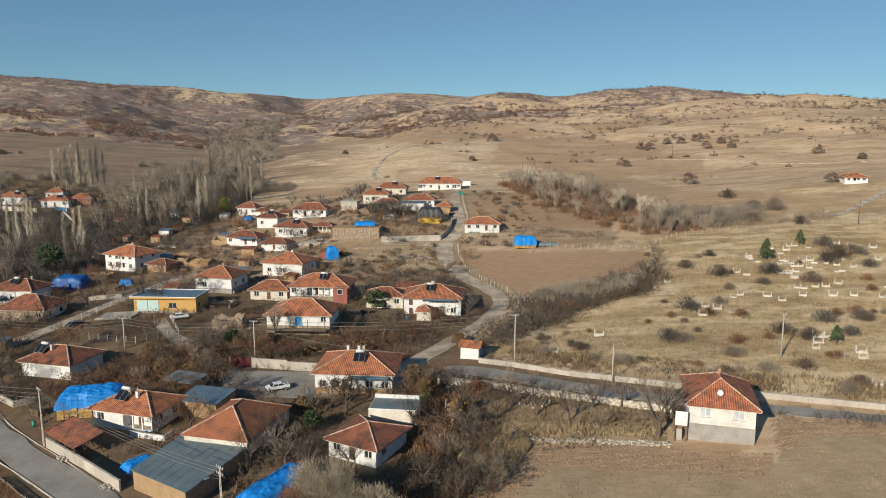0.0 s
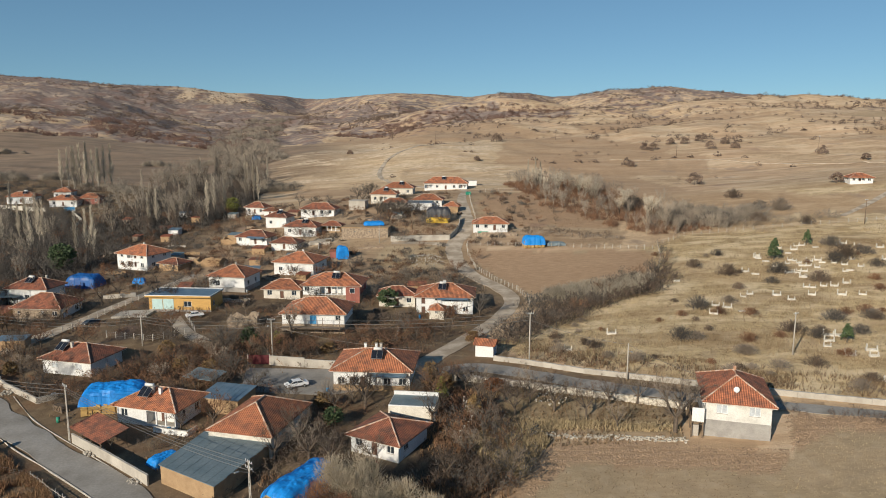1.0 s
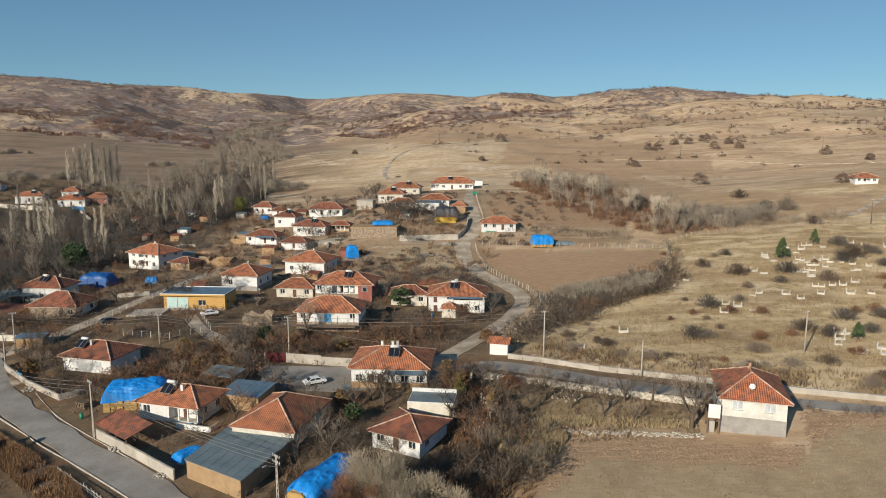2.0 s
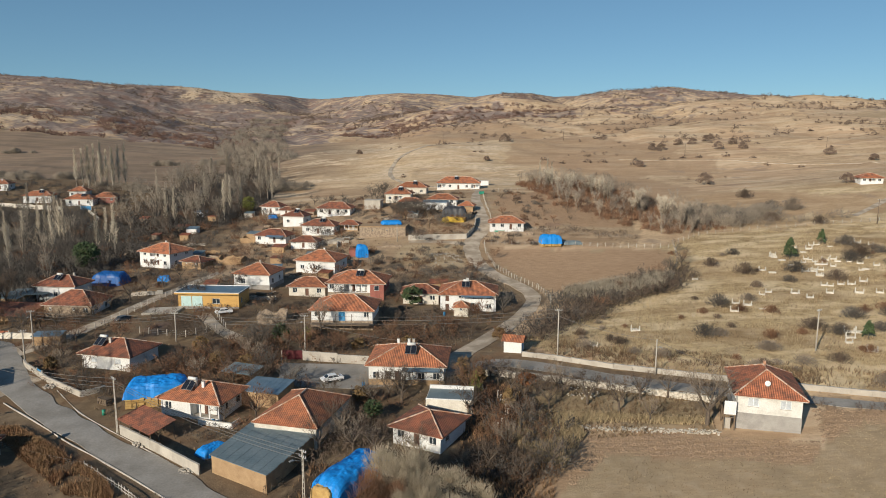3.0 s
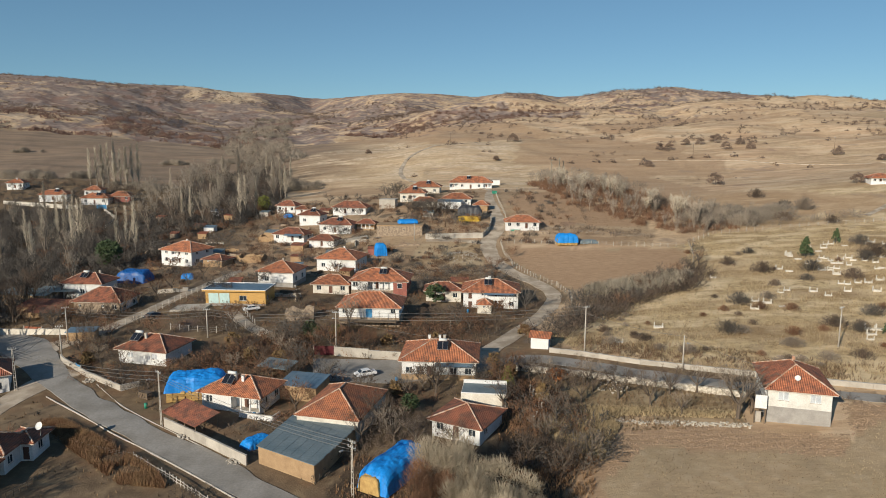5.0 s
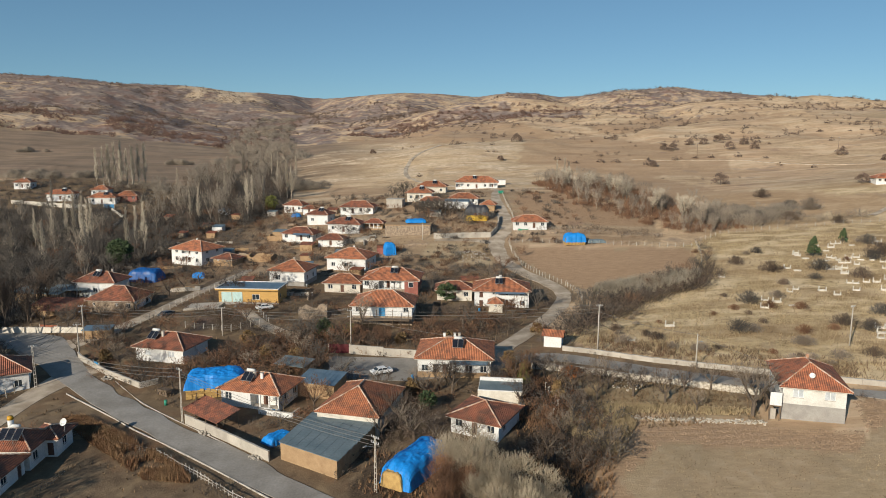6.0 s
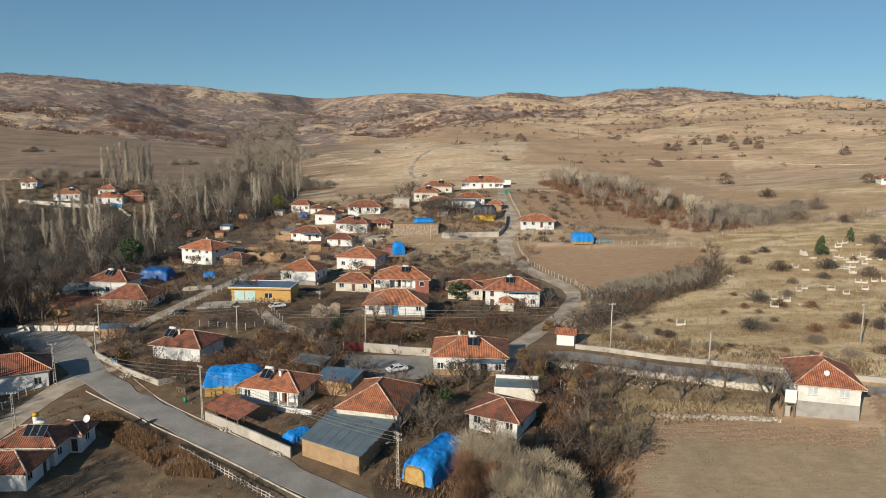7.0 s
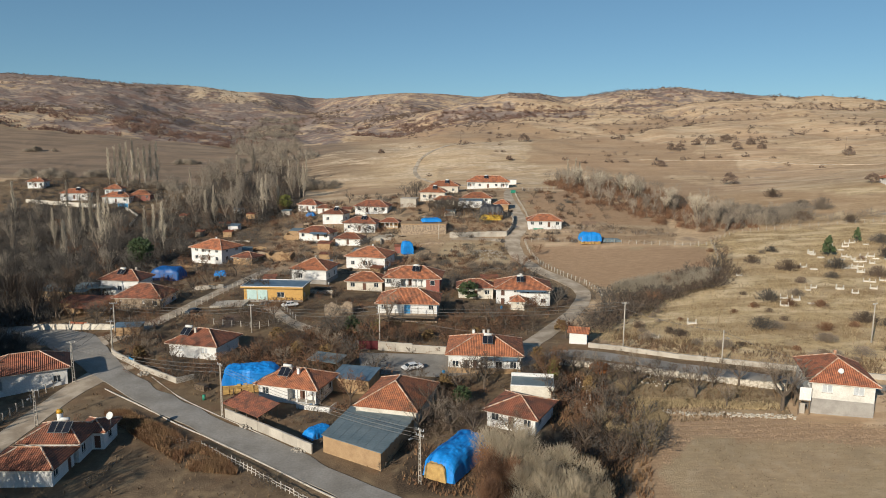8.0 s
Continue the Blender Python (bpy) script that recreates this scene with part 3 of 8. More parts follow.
for f in [TARP_FIELD, TERRACE] + FAR_FIELDS:
    red_soil = np.maximum(red_soil, inside(f, gx + (jx - gx) * 3, gy + (jy - gy) * 3) * 0.9)
red_soil = np.maximum(red_soil, 0.7 * inside(PLOUGHED, jx, jy) * (1 - inside(FALLOW, gx + (jx - gx) * 0.4, gy + (jy - gy) * 0.4)))
tilled = np.maximum(tilled, west * 0.8)
straw = np.maximum(inside(CEMETERY, jx, jy) * 1.0, inside(STONY, jx, jy) * 0.7)
straw = np.maximum(straw, inside(ORCHARD, jx, jy) * 1.0)
straw = np.maximum(straw, 0.35 * smooth(335, 365, gy) * smooth(660, 560, gy) * smooth(-0.17, -0.13, bearing) * smooth(0.14, 0.07, bearing))
straw = np.maximum(straw, 0.8 * smooth(240, 262, gy) * smooth(345, 300, gy) * smooth(0.22, 0.3, bearing))
tilled = np.maximum(tilled, 0.8 * (fbm(gx / 160, gy / 120, 2, 51) > 0.54) * smooth(0.08, 0.14, bearing) * smooth(420, 480, gy) * (1 - smooth(800, 900, gy)))
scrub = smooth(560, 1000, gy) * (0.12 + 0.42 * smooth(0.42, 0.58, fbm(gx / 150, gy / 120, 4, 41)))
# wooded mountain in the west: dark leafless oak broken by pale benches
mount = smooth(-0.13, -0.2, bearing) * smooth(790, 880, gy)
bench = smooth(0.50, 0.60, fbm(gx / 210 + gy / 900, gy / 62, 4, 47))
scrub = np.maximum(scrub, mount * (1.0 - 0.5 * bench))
# the hills behind the middle hill are wooded, their scrub colour greyed for haze
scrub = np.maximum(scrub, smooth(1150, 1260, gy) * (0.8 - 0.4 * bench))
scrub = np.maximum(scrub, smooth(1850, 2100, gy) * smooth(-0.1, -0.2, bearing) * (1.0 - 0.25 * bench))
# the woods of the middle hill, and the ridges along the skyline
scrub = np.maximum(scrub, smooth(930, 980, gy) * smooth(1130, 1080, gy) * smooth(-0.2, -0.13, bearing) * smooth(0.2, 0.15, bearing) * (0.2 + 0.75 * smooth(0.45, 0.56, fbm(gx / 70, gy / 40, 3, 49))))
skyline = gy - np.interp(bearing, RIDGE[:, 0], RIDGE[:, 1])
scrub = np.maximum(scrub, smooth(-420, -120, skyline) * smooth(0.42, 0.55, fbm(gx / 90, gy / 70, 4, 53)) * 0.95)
scrub = scrub * (1 - 0.9 * np.clip(tilled, 0, 1))
# bare pale rock: a scarp under the western ridge, and washed-out banks below the terraces
streak = fbm(gx / 22 + gy / 140, gy / 260, 4, 81)
scarp = smooth(0.075, 0.03, np.abs(bearing + 0.325)) * smooth(1880, 2060, gy) * smooth(2400, 2320, gy)
rock = scarp * smooth(0.38, 0.50, streak)
rock = np.maximum(rock, 0.8 * smooth(0.44, 0.54, fbm(gx / 46 + gy / 70, gy / 24, 5, 83)) * smooth(340, 390, gy) * smooth(780, 640, gy) * smooth(-0.16, -0.10, bearing) * smooth(0.12, 0.03, bearing))
rock = np.maximum(rock, (0.6 - 0.25 * smooth(1100, 1300, gy)) * smooth(0.55, 0.66, fbm(gx / 70, gy / 60, 4, 85)) * smooth(560, 800, gy))
rock = np.maximum(rock, 0.45 * smooth(-500, -250, skyline) * smooth(-60, -160, skyline) * smooth(0.47, 0.56, fbm(gx / 45, gy / 120, 4, 87)) * smooth(-0.2, -0.14, bearing))
pale = inside(PALE_HILL, gx + (jx - gx) * 3, gy + (jy - gy) * 3) * 1.0
tilled = tilled * (1 - 0.85 * pale)
rock = np.maximum(rock, pale * (0.15 + 0.8 * smooth(0.42, 0.56, fbm(gx / 38 + gy / 60, gy / 16, 5, 88))))
scrub = scrub * (1 - 0.9 * rock)
rock = rock * (1 - np.clip(tilled, 0, 1))
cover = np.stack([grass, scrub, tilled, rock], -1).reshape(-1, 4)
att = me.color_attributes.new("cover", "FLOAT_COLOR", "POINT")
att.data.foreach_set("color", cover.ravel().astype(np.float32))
kind = me.color_attributes.new("kind", "FLOAT_COLOR", "POINT")
kind.data.foreach_set("color", np.stack([straw, west, litter_shade, red_soil], -1).ravel().astype(np.float32))
me.materials.append(M["ground"])
tagged(new("ground", me), "dry November valley ground of earth, pale grass and tilled fields", "ground", kind="structure")


# ---- builders ----
class Shape:
    """Collects vertices, faces and metre UVs for one mesh."""

    def __init__(self):
        self.v, self.f, self.uv = [], [], []

    def face(self, pts, uv=None):
        n = len(self.v)
        self.v += [tuple(p) for p in pts]
        self.f.append(tuple(range(n, n + len(pts))))
        self.uv += uv or [(0, 0)] * len(pts)

    def box(self, x0, y0, z0, x1, y1, z1):
        p = [(x0, y0, z0), (x1, y0, z0), (x1, y1, z0), (x0, y1, z0), (x0, y0, z1), (x1, y0, z1), (x1, y1, z1), (x0, y1, z1)]
        n = len(self.v)
        self.v += p
        for q in ((3, 2, 1, 0), (4, 5, 6, 7), (0, 1, 5, 4), (1, 2, 6, 5), (2, 3, 7, 6), (3, 0, 4, 7)):
            self.f.append(tuple(n + k for k in q))
            self.uv += [(0, 0)] * 4
        return self

    def tube(self, a, b, r0, r1, sides=6, cap=True):
        a, b = Vector(a), Vector(b)
        q = (b - a).to_track_quat("Z", "Y")
        n = len(self.v)
        for c, r in ((a, r0), (b, r1)):
            for k in range(sides):
                w = 2 * math.pi * k / sides
                self.v.append(tuple(c + q @ Vector((r * math.cos(w), r * math.sin(w), 0))))
        for k in range(sides):
            j = (k + 1) % sides
            self.f.append((n + k, n + j, n + sides + j, n + sides + k))
            self.uv += [(0, 0)] * 4
        if cap:
            self.f.append(tuple(n + sides + k for k in range(sides)))
            self.f.append(tuple(n + sides - 1 - k for k in range(sides)))
            self.uv += [(0, 0)] * (2 * sides)
        return self

    def path(self, pts, r, sides=3):
        """A tube of one piece along points."""
        n0 = len(self.v)
        for i, p in enumerate(pts):
            d = (pts[min(i + 1, len(pts) - 1)] - pts[max(i - 1, 0)])
            q = d.to_track_quat("Z", "Y")
            for k in range(sides):
                w = 2 * math.pi * k / sides
                self.v.append(tuple(p + q @ Vector((r * math.cos(w), r * math.sin(w), 0))))
        for i in range(len(pts) - 1):
            for k in range(sides):
                a, b = n0 + i * sides + k, n0 + i * sides + (k + 1) % sides
                self.f.append((a, b, b + sides, a + sides))
                self.uv += [(0, 0)] * 4
        return self

    def mesh(self, name, mat, flat=True):
        me = bpy.data.meshes.new(name)
        me.from_pydata(self.v, [], self.f)
        layer = me.uv_layers.new(name="UVMap")
        layer.data.foreach_set("uv", np.array(self.uv, np.float32).ravel())
        me.materials.append(M[mat])
        if not flat:
            me.polygons.foreach_set("use_smooth", np.ones(len(me.polygons), bool))
        me.update()
        return me


def thing(name, m, label, category, group=""):
    ob = new(name)
    ob.empty_display_size = 0.2
    ob.matrix_world = m
    return tagged(ob, label, category, group)


def part(name, shape, mat, parent, label="", flat=True, m=None):
    ob = new(name, shape.mesh(name, mat, flat) if isinstance(shape, Shape) else shape)
    ob.parent = parent
    if m is not None:
        ob.matrix_basis = m
    if label:
        ob["label"] = label
    return ob


def solo(name, shape, mat, label, category, m=None, group="", kind="", flat=True):
    ob = new(name, shape.mesh(name, mat, flat))
    if m is not None:
        ob.matrix_world = m
    return tagged(ob, label, category, group, kind)


FOOT = []          # ground that is built on: x, y, radius


def spot(x, y, yaw=0.0, dz=0.0):
    return pose(x, y, ground_z(x, y) + dz, 0, 0, yaw)


def claim(m, w, d):
    """Keeps plants off a rectangle."""
    r = min(w, d) / 2
    for k in range(-2, 3):
        q = m @ (Vector(((w / 2 - r) * k / 2, 0, 0)) if w > d else Vector((0, (d / 2 - r) * k / 2, 0)))
        FOOT.append((q.x, q.y, r * 1.15))


# -- houses --
def wall_shape(length, height, thick, holes, foot=-1.2):
    """A wall along x from 0, its outer face at y = 0, in one piece, with openings (x0, x1, z0, z1) through it."""
    s = Shape()
    xs = sorted({0.0, length, *(h[0] for h in holes), *(h[1] for h in holes)})
    zs = sorted({foot, height, *(h[2] for h in holes), *(h[3] for h in holes)})
    index = {}

    def vert(i, j, k):
        if (i, j, k) not in index:
            index[i, j, k] = len(s.v)
            s.v.append((xs[i], thick * k, zs[j]))
        return index[i, j, k]

    def solid(i, j):
        if not (0 <= i < len(xs) - 1 and 0 <= j < len(zs) - 1):
            return False
        cx, cz = (xs[i] + xs[i + 1]) / 2, (zs[j] + zs[j + 1]) / 2
        return not any(h[0] < cx < h[1] and h[2] < cz < h[3] for h in holes)
    for i in range(len(xs) - 1):
        for j in range(len(zs) - 1):
            if not solid(i, j):
                continue
            c = [(i, j), (i + 1, j), (i + 1, j + 1), (i, j + 1)]
            s.f.append(tuple(vert(*p, 0) for p in c))
            s.f.append(tuple(vert(*p, 1) for p in reversed(c)))
            for (p, q), (di, dj) in zip(((c[0], c[1]), (c[1], c[2]), (c[2], c[3]), (c[3], c[0])), ((0, -1), (1, 0), (0, 1), (-1, 0))):
                if not solid(i + di, j + dj):
                    s.f.append((vert(*q, 0), vert(*p, 0), vert(*p, 1), vert(*q, 1)))
    s.uv = [(0, 0)] * sum(len(f) for f in s.f)
    return s


WINDOW_MESHES = {}


def window_meshes(w, h, pane="glass"):
    k = (round(w, 1), round(h, 1), pane)
    if k not in WINDOW_MESHES:
        f = Shape()
        t = 0.07
        f.box(0, 0, 0, w, 0.08, t).box(0, 0, h - t, w, 0.08, h).box(0, 0, t, t, 0.08, h - t).box(w - t, 0, t, w, 0.08, h - t)
        f.box(w / 2 - 0.04, 0.005, t, w / 2 + 0.04, 0.07, h - t)
        WINDOW_MESHES[k] = (f.mesh("window_frame", "frame"), Shape().box(t, 0.03, t, w / 2 - 0.04, 0.05, h - t).mesh("pane", pane),
                            Shape().box(w / 2 + 0.04, 0.03, t, w - t, 0.05, h - t).mesh("pane", pane), Shape().box(-0.08, -0.1, -0.07, w + 0.08, 0.1, 0).mesh("window_sill", "concrete"))
    return WINDOW_MESHES[k]


def add_window(ob, m, x, z, w, h, pane="glass"):
    frame_mesh, left, right, sill = window_meshes(w, h, pane)
    win = part("window", frame_mesh, None, ob, m=m @ pose(x, 0.09, z))
    part("pane", left, None, win)
    part("pane", right, None, win)
    part("window_sill", sill, None, win)


def roof_shape(w, d, rise, over=0.5, gable=False):
    """A hipped roof over w by d, centred, its eaves at z = 0. Also gives its hips and ridge."""
    a, b = w / 2 + over, d / 2 + over
    s, t = Shape(), 0.14
    c = [(-a, -b, 0), (a, -b, 0), (a, b, 0), (-a, b, 0)]
    if w >= d:
        r = (a - b if not gable else a)
        p, q = Vector((-r, 0, rise)), Vector((r, 0, rise))
        planes = [(c[0], c[1], q, p), (c[1], c[2], q), (c[2], c[3], p, q), (c[3], c[0], p)]
        hips = [(c[0], p), (c[3], p), (c[1], q), (c[2], q)]
    else:
        r = (b - a if not gable else b)
        p, q = Vector((0, -r, rise)), Vector((0, r, rise))
        planes = [(c[0], c[1], p), (c[1], c[2], q, p), (c[2], c[3], q), (c[3], c[0], p, q)]
        hips = [(c[0], p), (c[1], p), (c[2], q), (c[3], q)]
    for pl in planes:
        o, u = Vector(pl[0]), (Vector(pl[1]) - Vector(pl[0])).normalized()
        pts = [Vector(k) for k in pl]
        n = (pts[1] - pts[0]).cross(pts[2] - pts[0]).normalized()
        vv = n.cross(u)
        s.face(pts, [((k - o).dot(u), (k - o).dot(vv)) for k in pts])
    for k in range(4):
        e, f = Vector(c[k]), Vector(c[(k + 1) % 4])
        dn = Vector((0, 0, -t))
        s.face([e + dn, f + dn, f, e])
    s.face([Vector(k) - Vector((0, 0, t)) for k in reversed(c)])
    if gable:
        hips = []
    if (q - p).length > 0.3:
        hips.append((p, q))
    return s, hips


def facade(ob, m, length, height, thick, mat, plan, zsill=1.0, wh=(1.3, 1.3), storeys=1, name="wall", label="", pane="glass"):
    """One wall with its openings. plan: letters from one end to the other: w window, s small window, d door, v open veranda bay, . blank."""
    holes, jobs = [], []
    n = max(len(plan), 1)
    for st in range(storeys):
        base = st * 2.8
        if st == 0 and storeys > 1 and plan.isupper():
            continue
        plan = plan.lower()
        for k, ch in enumerate(plan):
            cx = length * (k + 0.5) / n
            if ch == "w":
                w, h, z = wh[0], wh[1], base + zsill
            elif ch == "s":
                w, h, z = 0.7, 0.8, base + zsill + 0.5
            elif ch == "d":
                w, h, z = 1.0, 2.05, base + 0.12
            elif ch in "vu":
                if k and plan[k - 1] == ch:
                    continue
                run = len(plan[k:]) - len(plan[k:].lstrip(ch))
                cx = length * (k + run / 2) / n
                w, h, z = length * run / n - 0.3, 2.35, base + 0.15
            else:
                continue
            if ch not in "vu":
                w = min(w, length / n - 0.15)
            h = min(h, height - z - 0.15)
            if h < 0.3:
                continue
            holes.append((cx - w / 2, cx + w / 2, z, z + h))
            jobs.append((ch, cx - w / 2, z, w, h))
    s = wall_shape(length, height, thick, holes)
    part(name, s, mat, ob, label, m=m)
    for ch, x, z, w, h in jobs:
        if ch in "ws":
            add_window(ob, m, x, z, w, h, pane)
        elif ch in "vu":
            part("veranda_wall", Shape().box(x - 0.2, 1.7, z - 0.3, x + w + 0.2, 1.85, z + h + 0.4).box(x - 0.2, thick + 0.004, z - 0.3, x - 0.004, 1.7, z + h + 0.4)
                 .box(x + w + 0.004, thick + 0.004, z - 0.3, x + w + 0.2, 1.7, z + h + 0.4), mat, ob, m=m)
            part("veranda_floor", Shape().box(x, thick + 0.004, z - 0.3, x + w, 1.69, z), "concrete", ob, m=m)
            part("veranda_ceiling", Shape().box(x, thick + 0.004, z + h + 0.02, x + w, 1.69, z + h + 0.12), "frame", ob, m=m)
            if ch == "v":
                part("balustrade", Shape().box(x, 0.06, z - 0.1, x + w, 0.16, z + 0.7), "concrete" if mat != "white" else mat, ob, m=m)
            part("veranda_door", Shape().box(x + w * 0.3, 1.62, z, x + w * 0.3 + 0.9, 1.696, z + 2.0), "door", ob, m=m)
            vw = part("veranda_window", Shape().box(x + w * 0.62, 1.64, z + 0.9, x + w * 0.62 + 1.2, 1.696, z + 2.0), "frame", ob, m=m)
            part("pane", Shape().box(x + w * 0.62 + 0.07, 1.62, z + 0.97, x + w * 0.62 + 1.13, 1.638, z + 1.93), "curtain", vw)
            for i in range(1, int(w / 2.1) + 1):
                px = x + w * i / (int(w / 2.1) + 1)
                part("column", Shape().box(px - 0.11, 0.04, z - 0.1, px + 0.11, 0.26, z + h), "frame", ob, m=m)
        elif ch == "d":
            dr = part("door", Shape().box(0.04, 0.08, 0, w - 0.04, 0.14, h - 0.04).box(0, 0.04, h - 0.04, w, 0.16, h), "door", ob, m=m @ pose(x, 0, z))
            part("door_handle", Shape().box(w - 0.2, 0.05, 1.0, w - 0.14, 0.08, 1.12), "steel", dr)


def house(x, y, w, d, yaw, eave, rise, label, front="wdw", right="ww", left="w", back="", wall="white", roof="tile", chimneys=1, over=0.7, storeys=1,
          base=0.0, plinth=None, gable=False, category="house", group="village houses", wh=(1.3, 1.3), zsill=1.0, name="house", panel=None, dish=False, dz=0.0, side=None, pane="glass", awning=None, plinth_mat="stone"):
    """A tiled house, w by d over its eaves, whose front faces -y before it is turned by yaw."""
    m = spot(x, y, yaw, dz)
    ob = thing(name, m, label, category, group)
    t = 0.28
    w, d = w - 2 * over, d - 2 * over
    claim(m, w, d)
    a, b = w / 2, d / 2
    side = side or wall
    facade(ob, pose(-a, -b, base), w, eave - base, t, wall, front, zsill, wh, storeys, pane=pane)
    facade(ob, pose(a, -b + t, base, 0, 0, 90), d - 2 * t, eave - base, t, side, right, zsill, wh, storeys, pane=pane)
    facade(ob, pose(a, b, base, 0, 0, 180), w, eave - base, t, wall, back, zsill, wh, storeys, pane=pane)
    facade(ob, pose(-a, b - t, base, 0, 0, -90), d - 2 * t, eave - base, t, side, left, zsill, wh, storeys, pane=pane)
    part("floor_slab", Shape().box(-a + t, -b + t, -0.2, a - t, b - t, 0.1), "concrete", ob)
    if plinth:
        part("plinth", Shape().box(-a - 0.06, -b - 0.06, -1.5, a + 0.06, -b - 0.004, plinth).box(a + 0.004, -b - 0.06, -1.5, a + 0.06, b + 0.06, plinth)
             .box(-a - 0.06, -b - 0.004, -1.5, -a - 0.004, b + 0.06, plinth), plinth_mat, ob)
    if awning:
        x0, x1, z, dep, mat = awning
        q = slab4([(x0 * w, -b - 0.02, z), (x1 * w, -b - 0.02, z), (x1 * w, -b - dep, z - 0.5), (x0 * w, -b - dep, z - 0.5)])
        aw = part("awning", q, mat, ob)
        for px in (x0 * w + 0.1, x1 * w - 0.1):
            part("awning_post", Shape().tube((px, -b - dep + 0.1, -0.8), (px, -b - dep + 0.1, z - 0.5), 0.05, 0.05, 6), "steel", aw)
    s, hips = roof_shape(w, d, rise, over, gable)
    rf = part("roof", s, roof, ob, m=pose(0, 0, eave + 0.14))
    ea, eb = a + over - 0.06, b + over - 0.06
    part("fascia", Shape().box(-ea, -eb, -0.26, ea, -eb + 0.04, -0.143).box(-ea, eb - 0.04, -0.26, ea, eb, -0.143)
         .box(-ea, -eb + 0.04, -0.26, -ea + 0.04, eb - 0.04, -0.143).box(ea - 0.04, -eb + 0.04, -0.26, ea, eb - 0.04, -0.143), "cream", rf, "pale eave board")
    for p, q in hips:
        part("ridge_cap", Shape().tube(Vector(p) + Vector((0, 0, 0.03)), Vector(q) + Vector((0, 0, 0.05)), 0.12, 0.12, 6), "cap", rf)
    if gable and w >= d:
        g = Shape()
        for sx in (-a, a - t):
            for k in (0, 1):
                g.face([(sx + k * t, -b, eave), (sx + k * t, b, eave), (sx + k * t, 0, eave + rise * b / (b + over))][::1 if k else -1])
        part("gable", g, wall, ob)
    rng = random.Random(int(x * 10) * 7919 + int(y * 10))
    for k in range(chimneys):
        cx, cy = (rng.uniform(-0.25, 0.25) * w, rng.choice((-0.16, 0.16)) * d)
        if k == 0:
            cx *= 0.5
        ch = part("chimney", Shape().box(-0.23, -0.23, rise * 0.35, 0.23, 0.23, rise + 0.5), "white" if rng.random() < 0.6 else "concrete", ob, m=pose(cx, cy, eave))
        part("chimney_cap", Shape().box(-0.29, -0.29, rise + 0.5, 0.29, 0.29, rise + 0.57), "concrete", ch)
    if panel is not None:
        solar_heater(m @ pose(panel * w, -b * 0.42, eave + 0.14 + rise * 0.62), rise / (b + over))
    if dish:
        satellite_dish(m @ pose(0.28 * w, -b * 0.55, eave + 0.14 + rise * 0.5))
    return ob


def solar_heater(m, pitch=0.4, tilt=34, yellow=False, n=2):
    ob = thing("solar_water_heater", m, "dark solar water heater with a white tank on a tiled roof", "solar heater", "solar water heaters")
    for k in range(n):
        x = (k - (n - 1) / 2) * 1.08
        pn = part("collector", Shape().box(-0.5, -1.0, -0.05, 0.5, 1.0, 0.05), "steel", ob, m=pose(x, -0.4, 0.55, tilt))
        part("absorber", Shape().box(-0.46, -0.96, 0.053, 0.46, 0.96, 0.06), "solar", pn, "black absorber glass")
    part("tank", Shape().tube((-0.8, 0.75, 1.35), (0.8, 0.75, 1.35), 0.28, 0.28, 12), "tank", ob, flat=False)
    for x in (-0.7, 0.7):
        part("frame_leg", Shape().tube((x, 0.75, -0.6), (x, 0.75, 1.2), 0.03, 0.03, 5), "steel", ob)
        part("frame_leg", Shape().tube((x, -1.1, -0.7), (x, -1.1, 0.1), 0.03, 0.03, 5), "steel", ob)
    if yellow:
        part("cold_tank", Shape().tube((-0.6, 0.9, 0.5), (-0.6, 0.9, 2.3), 0.42, 0.42, 14), "tank", ob, flat=False)
        part("tank_cap", Shape().tube((-0.6, 0.9, 2.3), (-0.6, 0.9, 2.8), 0.46, 0.40, 14), "yellow_tank", ob, flat=False)
    return ob


DISH = Shape()
for ring in range(4):
    r0, r1 = 0.15 * ring, 0.15 * (ring + 1)
    for k in range(16):
        a0, a1 = 2 * math.pi * k / 16, 2 * math.pi * (k + 1) / 16
        q = [(r * math.cos(a), r * math.sin(a), 0.55 * r * r) for r, a in ((r0, a0), (r0, a1), (r1, a1), (r1, a0))]
        DISH.face(q[1:] if ring == 0 else q[::-1])
        DISH.face([(p[0], p[1], p[2] - 0.02) for p in (q[1:] if ring == 0 else q[::-1])][::-1])


def satellite_dish(m):
    ob = thing("satellite_dish", m, "white round satellite dish on a short mast", "satellite dish", "satellite dishes")
    part("reflector", DISH, "tank", ob, flat=False, m=pose(0, 0, 0.9, 62, 0, -25))
    part("mast", Shape().tube((0, 0.05, -0.7), (0, 0.05, 0.9), 0.035, 0.035, 6), "steel", ob)
    part("feed_arm", Shape().tube((0, 0, 0.7), (-0.2, -0.55, 0.95), 0.015, 0.015, 5), "steel", ob)


# -- bands laid on the land --
def resample(pts, step, closed=False):
    p = [Vector((*q, 0)) for q in pts]
    out = []
    n = len(p)
    for i in range(n if closed else n - 1):
        p0, p1, p2, p3 = p[(i - 1) % n if closed else max(i - 1, 0)], p[i], p[(i + 1) % n], p[(i + 2) % n if closed else min(i + 2, n - 1)]
        k = max(1, int((p2 - p1).length / step))
        for j in range(k):
            t = j / k
            out.append(0.5 * (2 * p1 + (p2 - p0) * t + (2 * p0 - 5 * p1 + 4 * p2 - p3) * t * t + (3 * p1 - p0 - 3 * p2 + p3) * t ** 3))
    if not closed:
        out.append(p[-1])
    return out


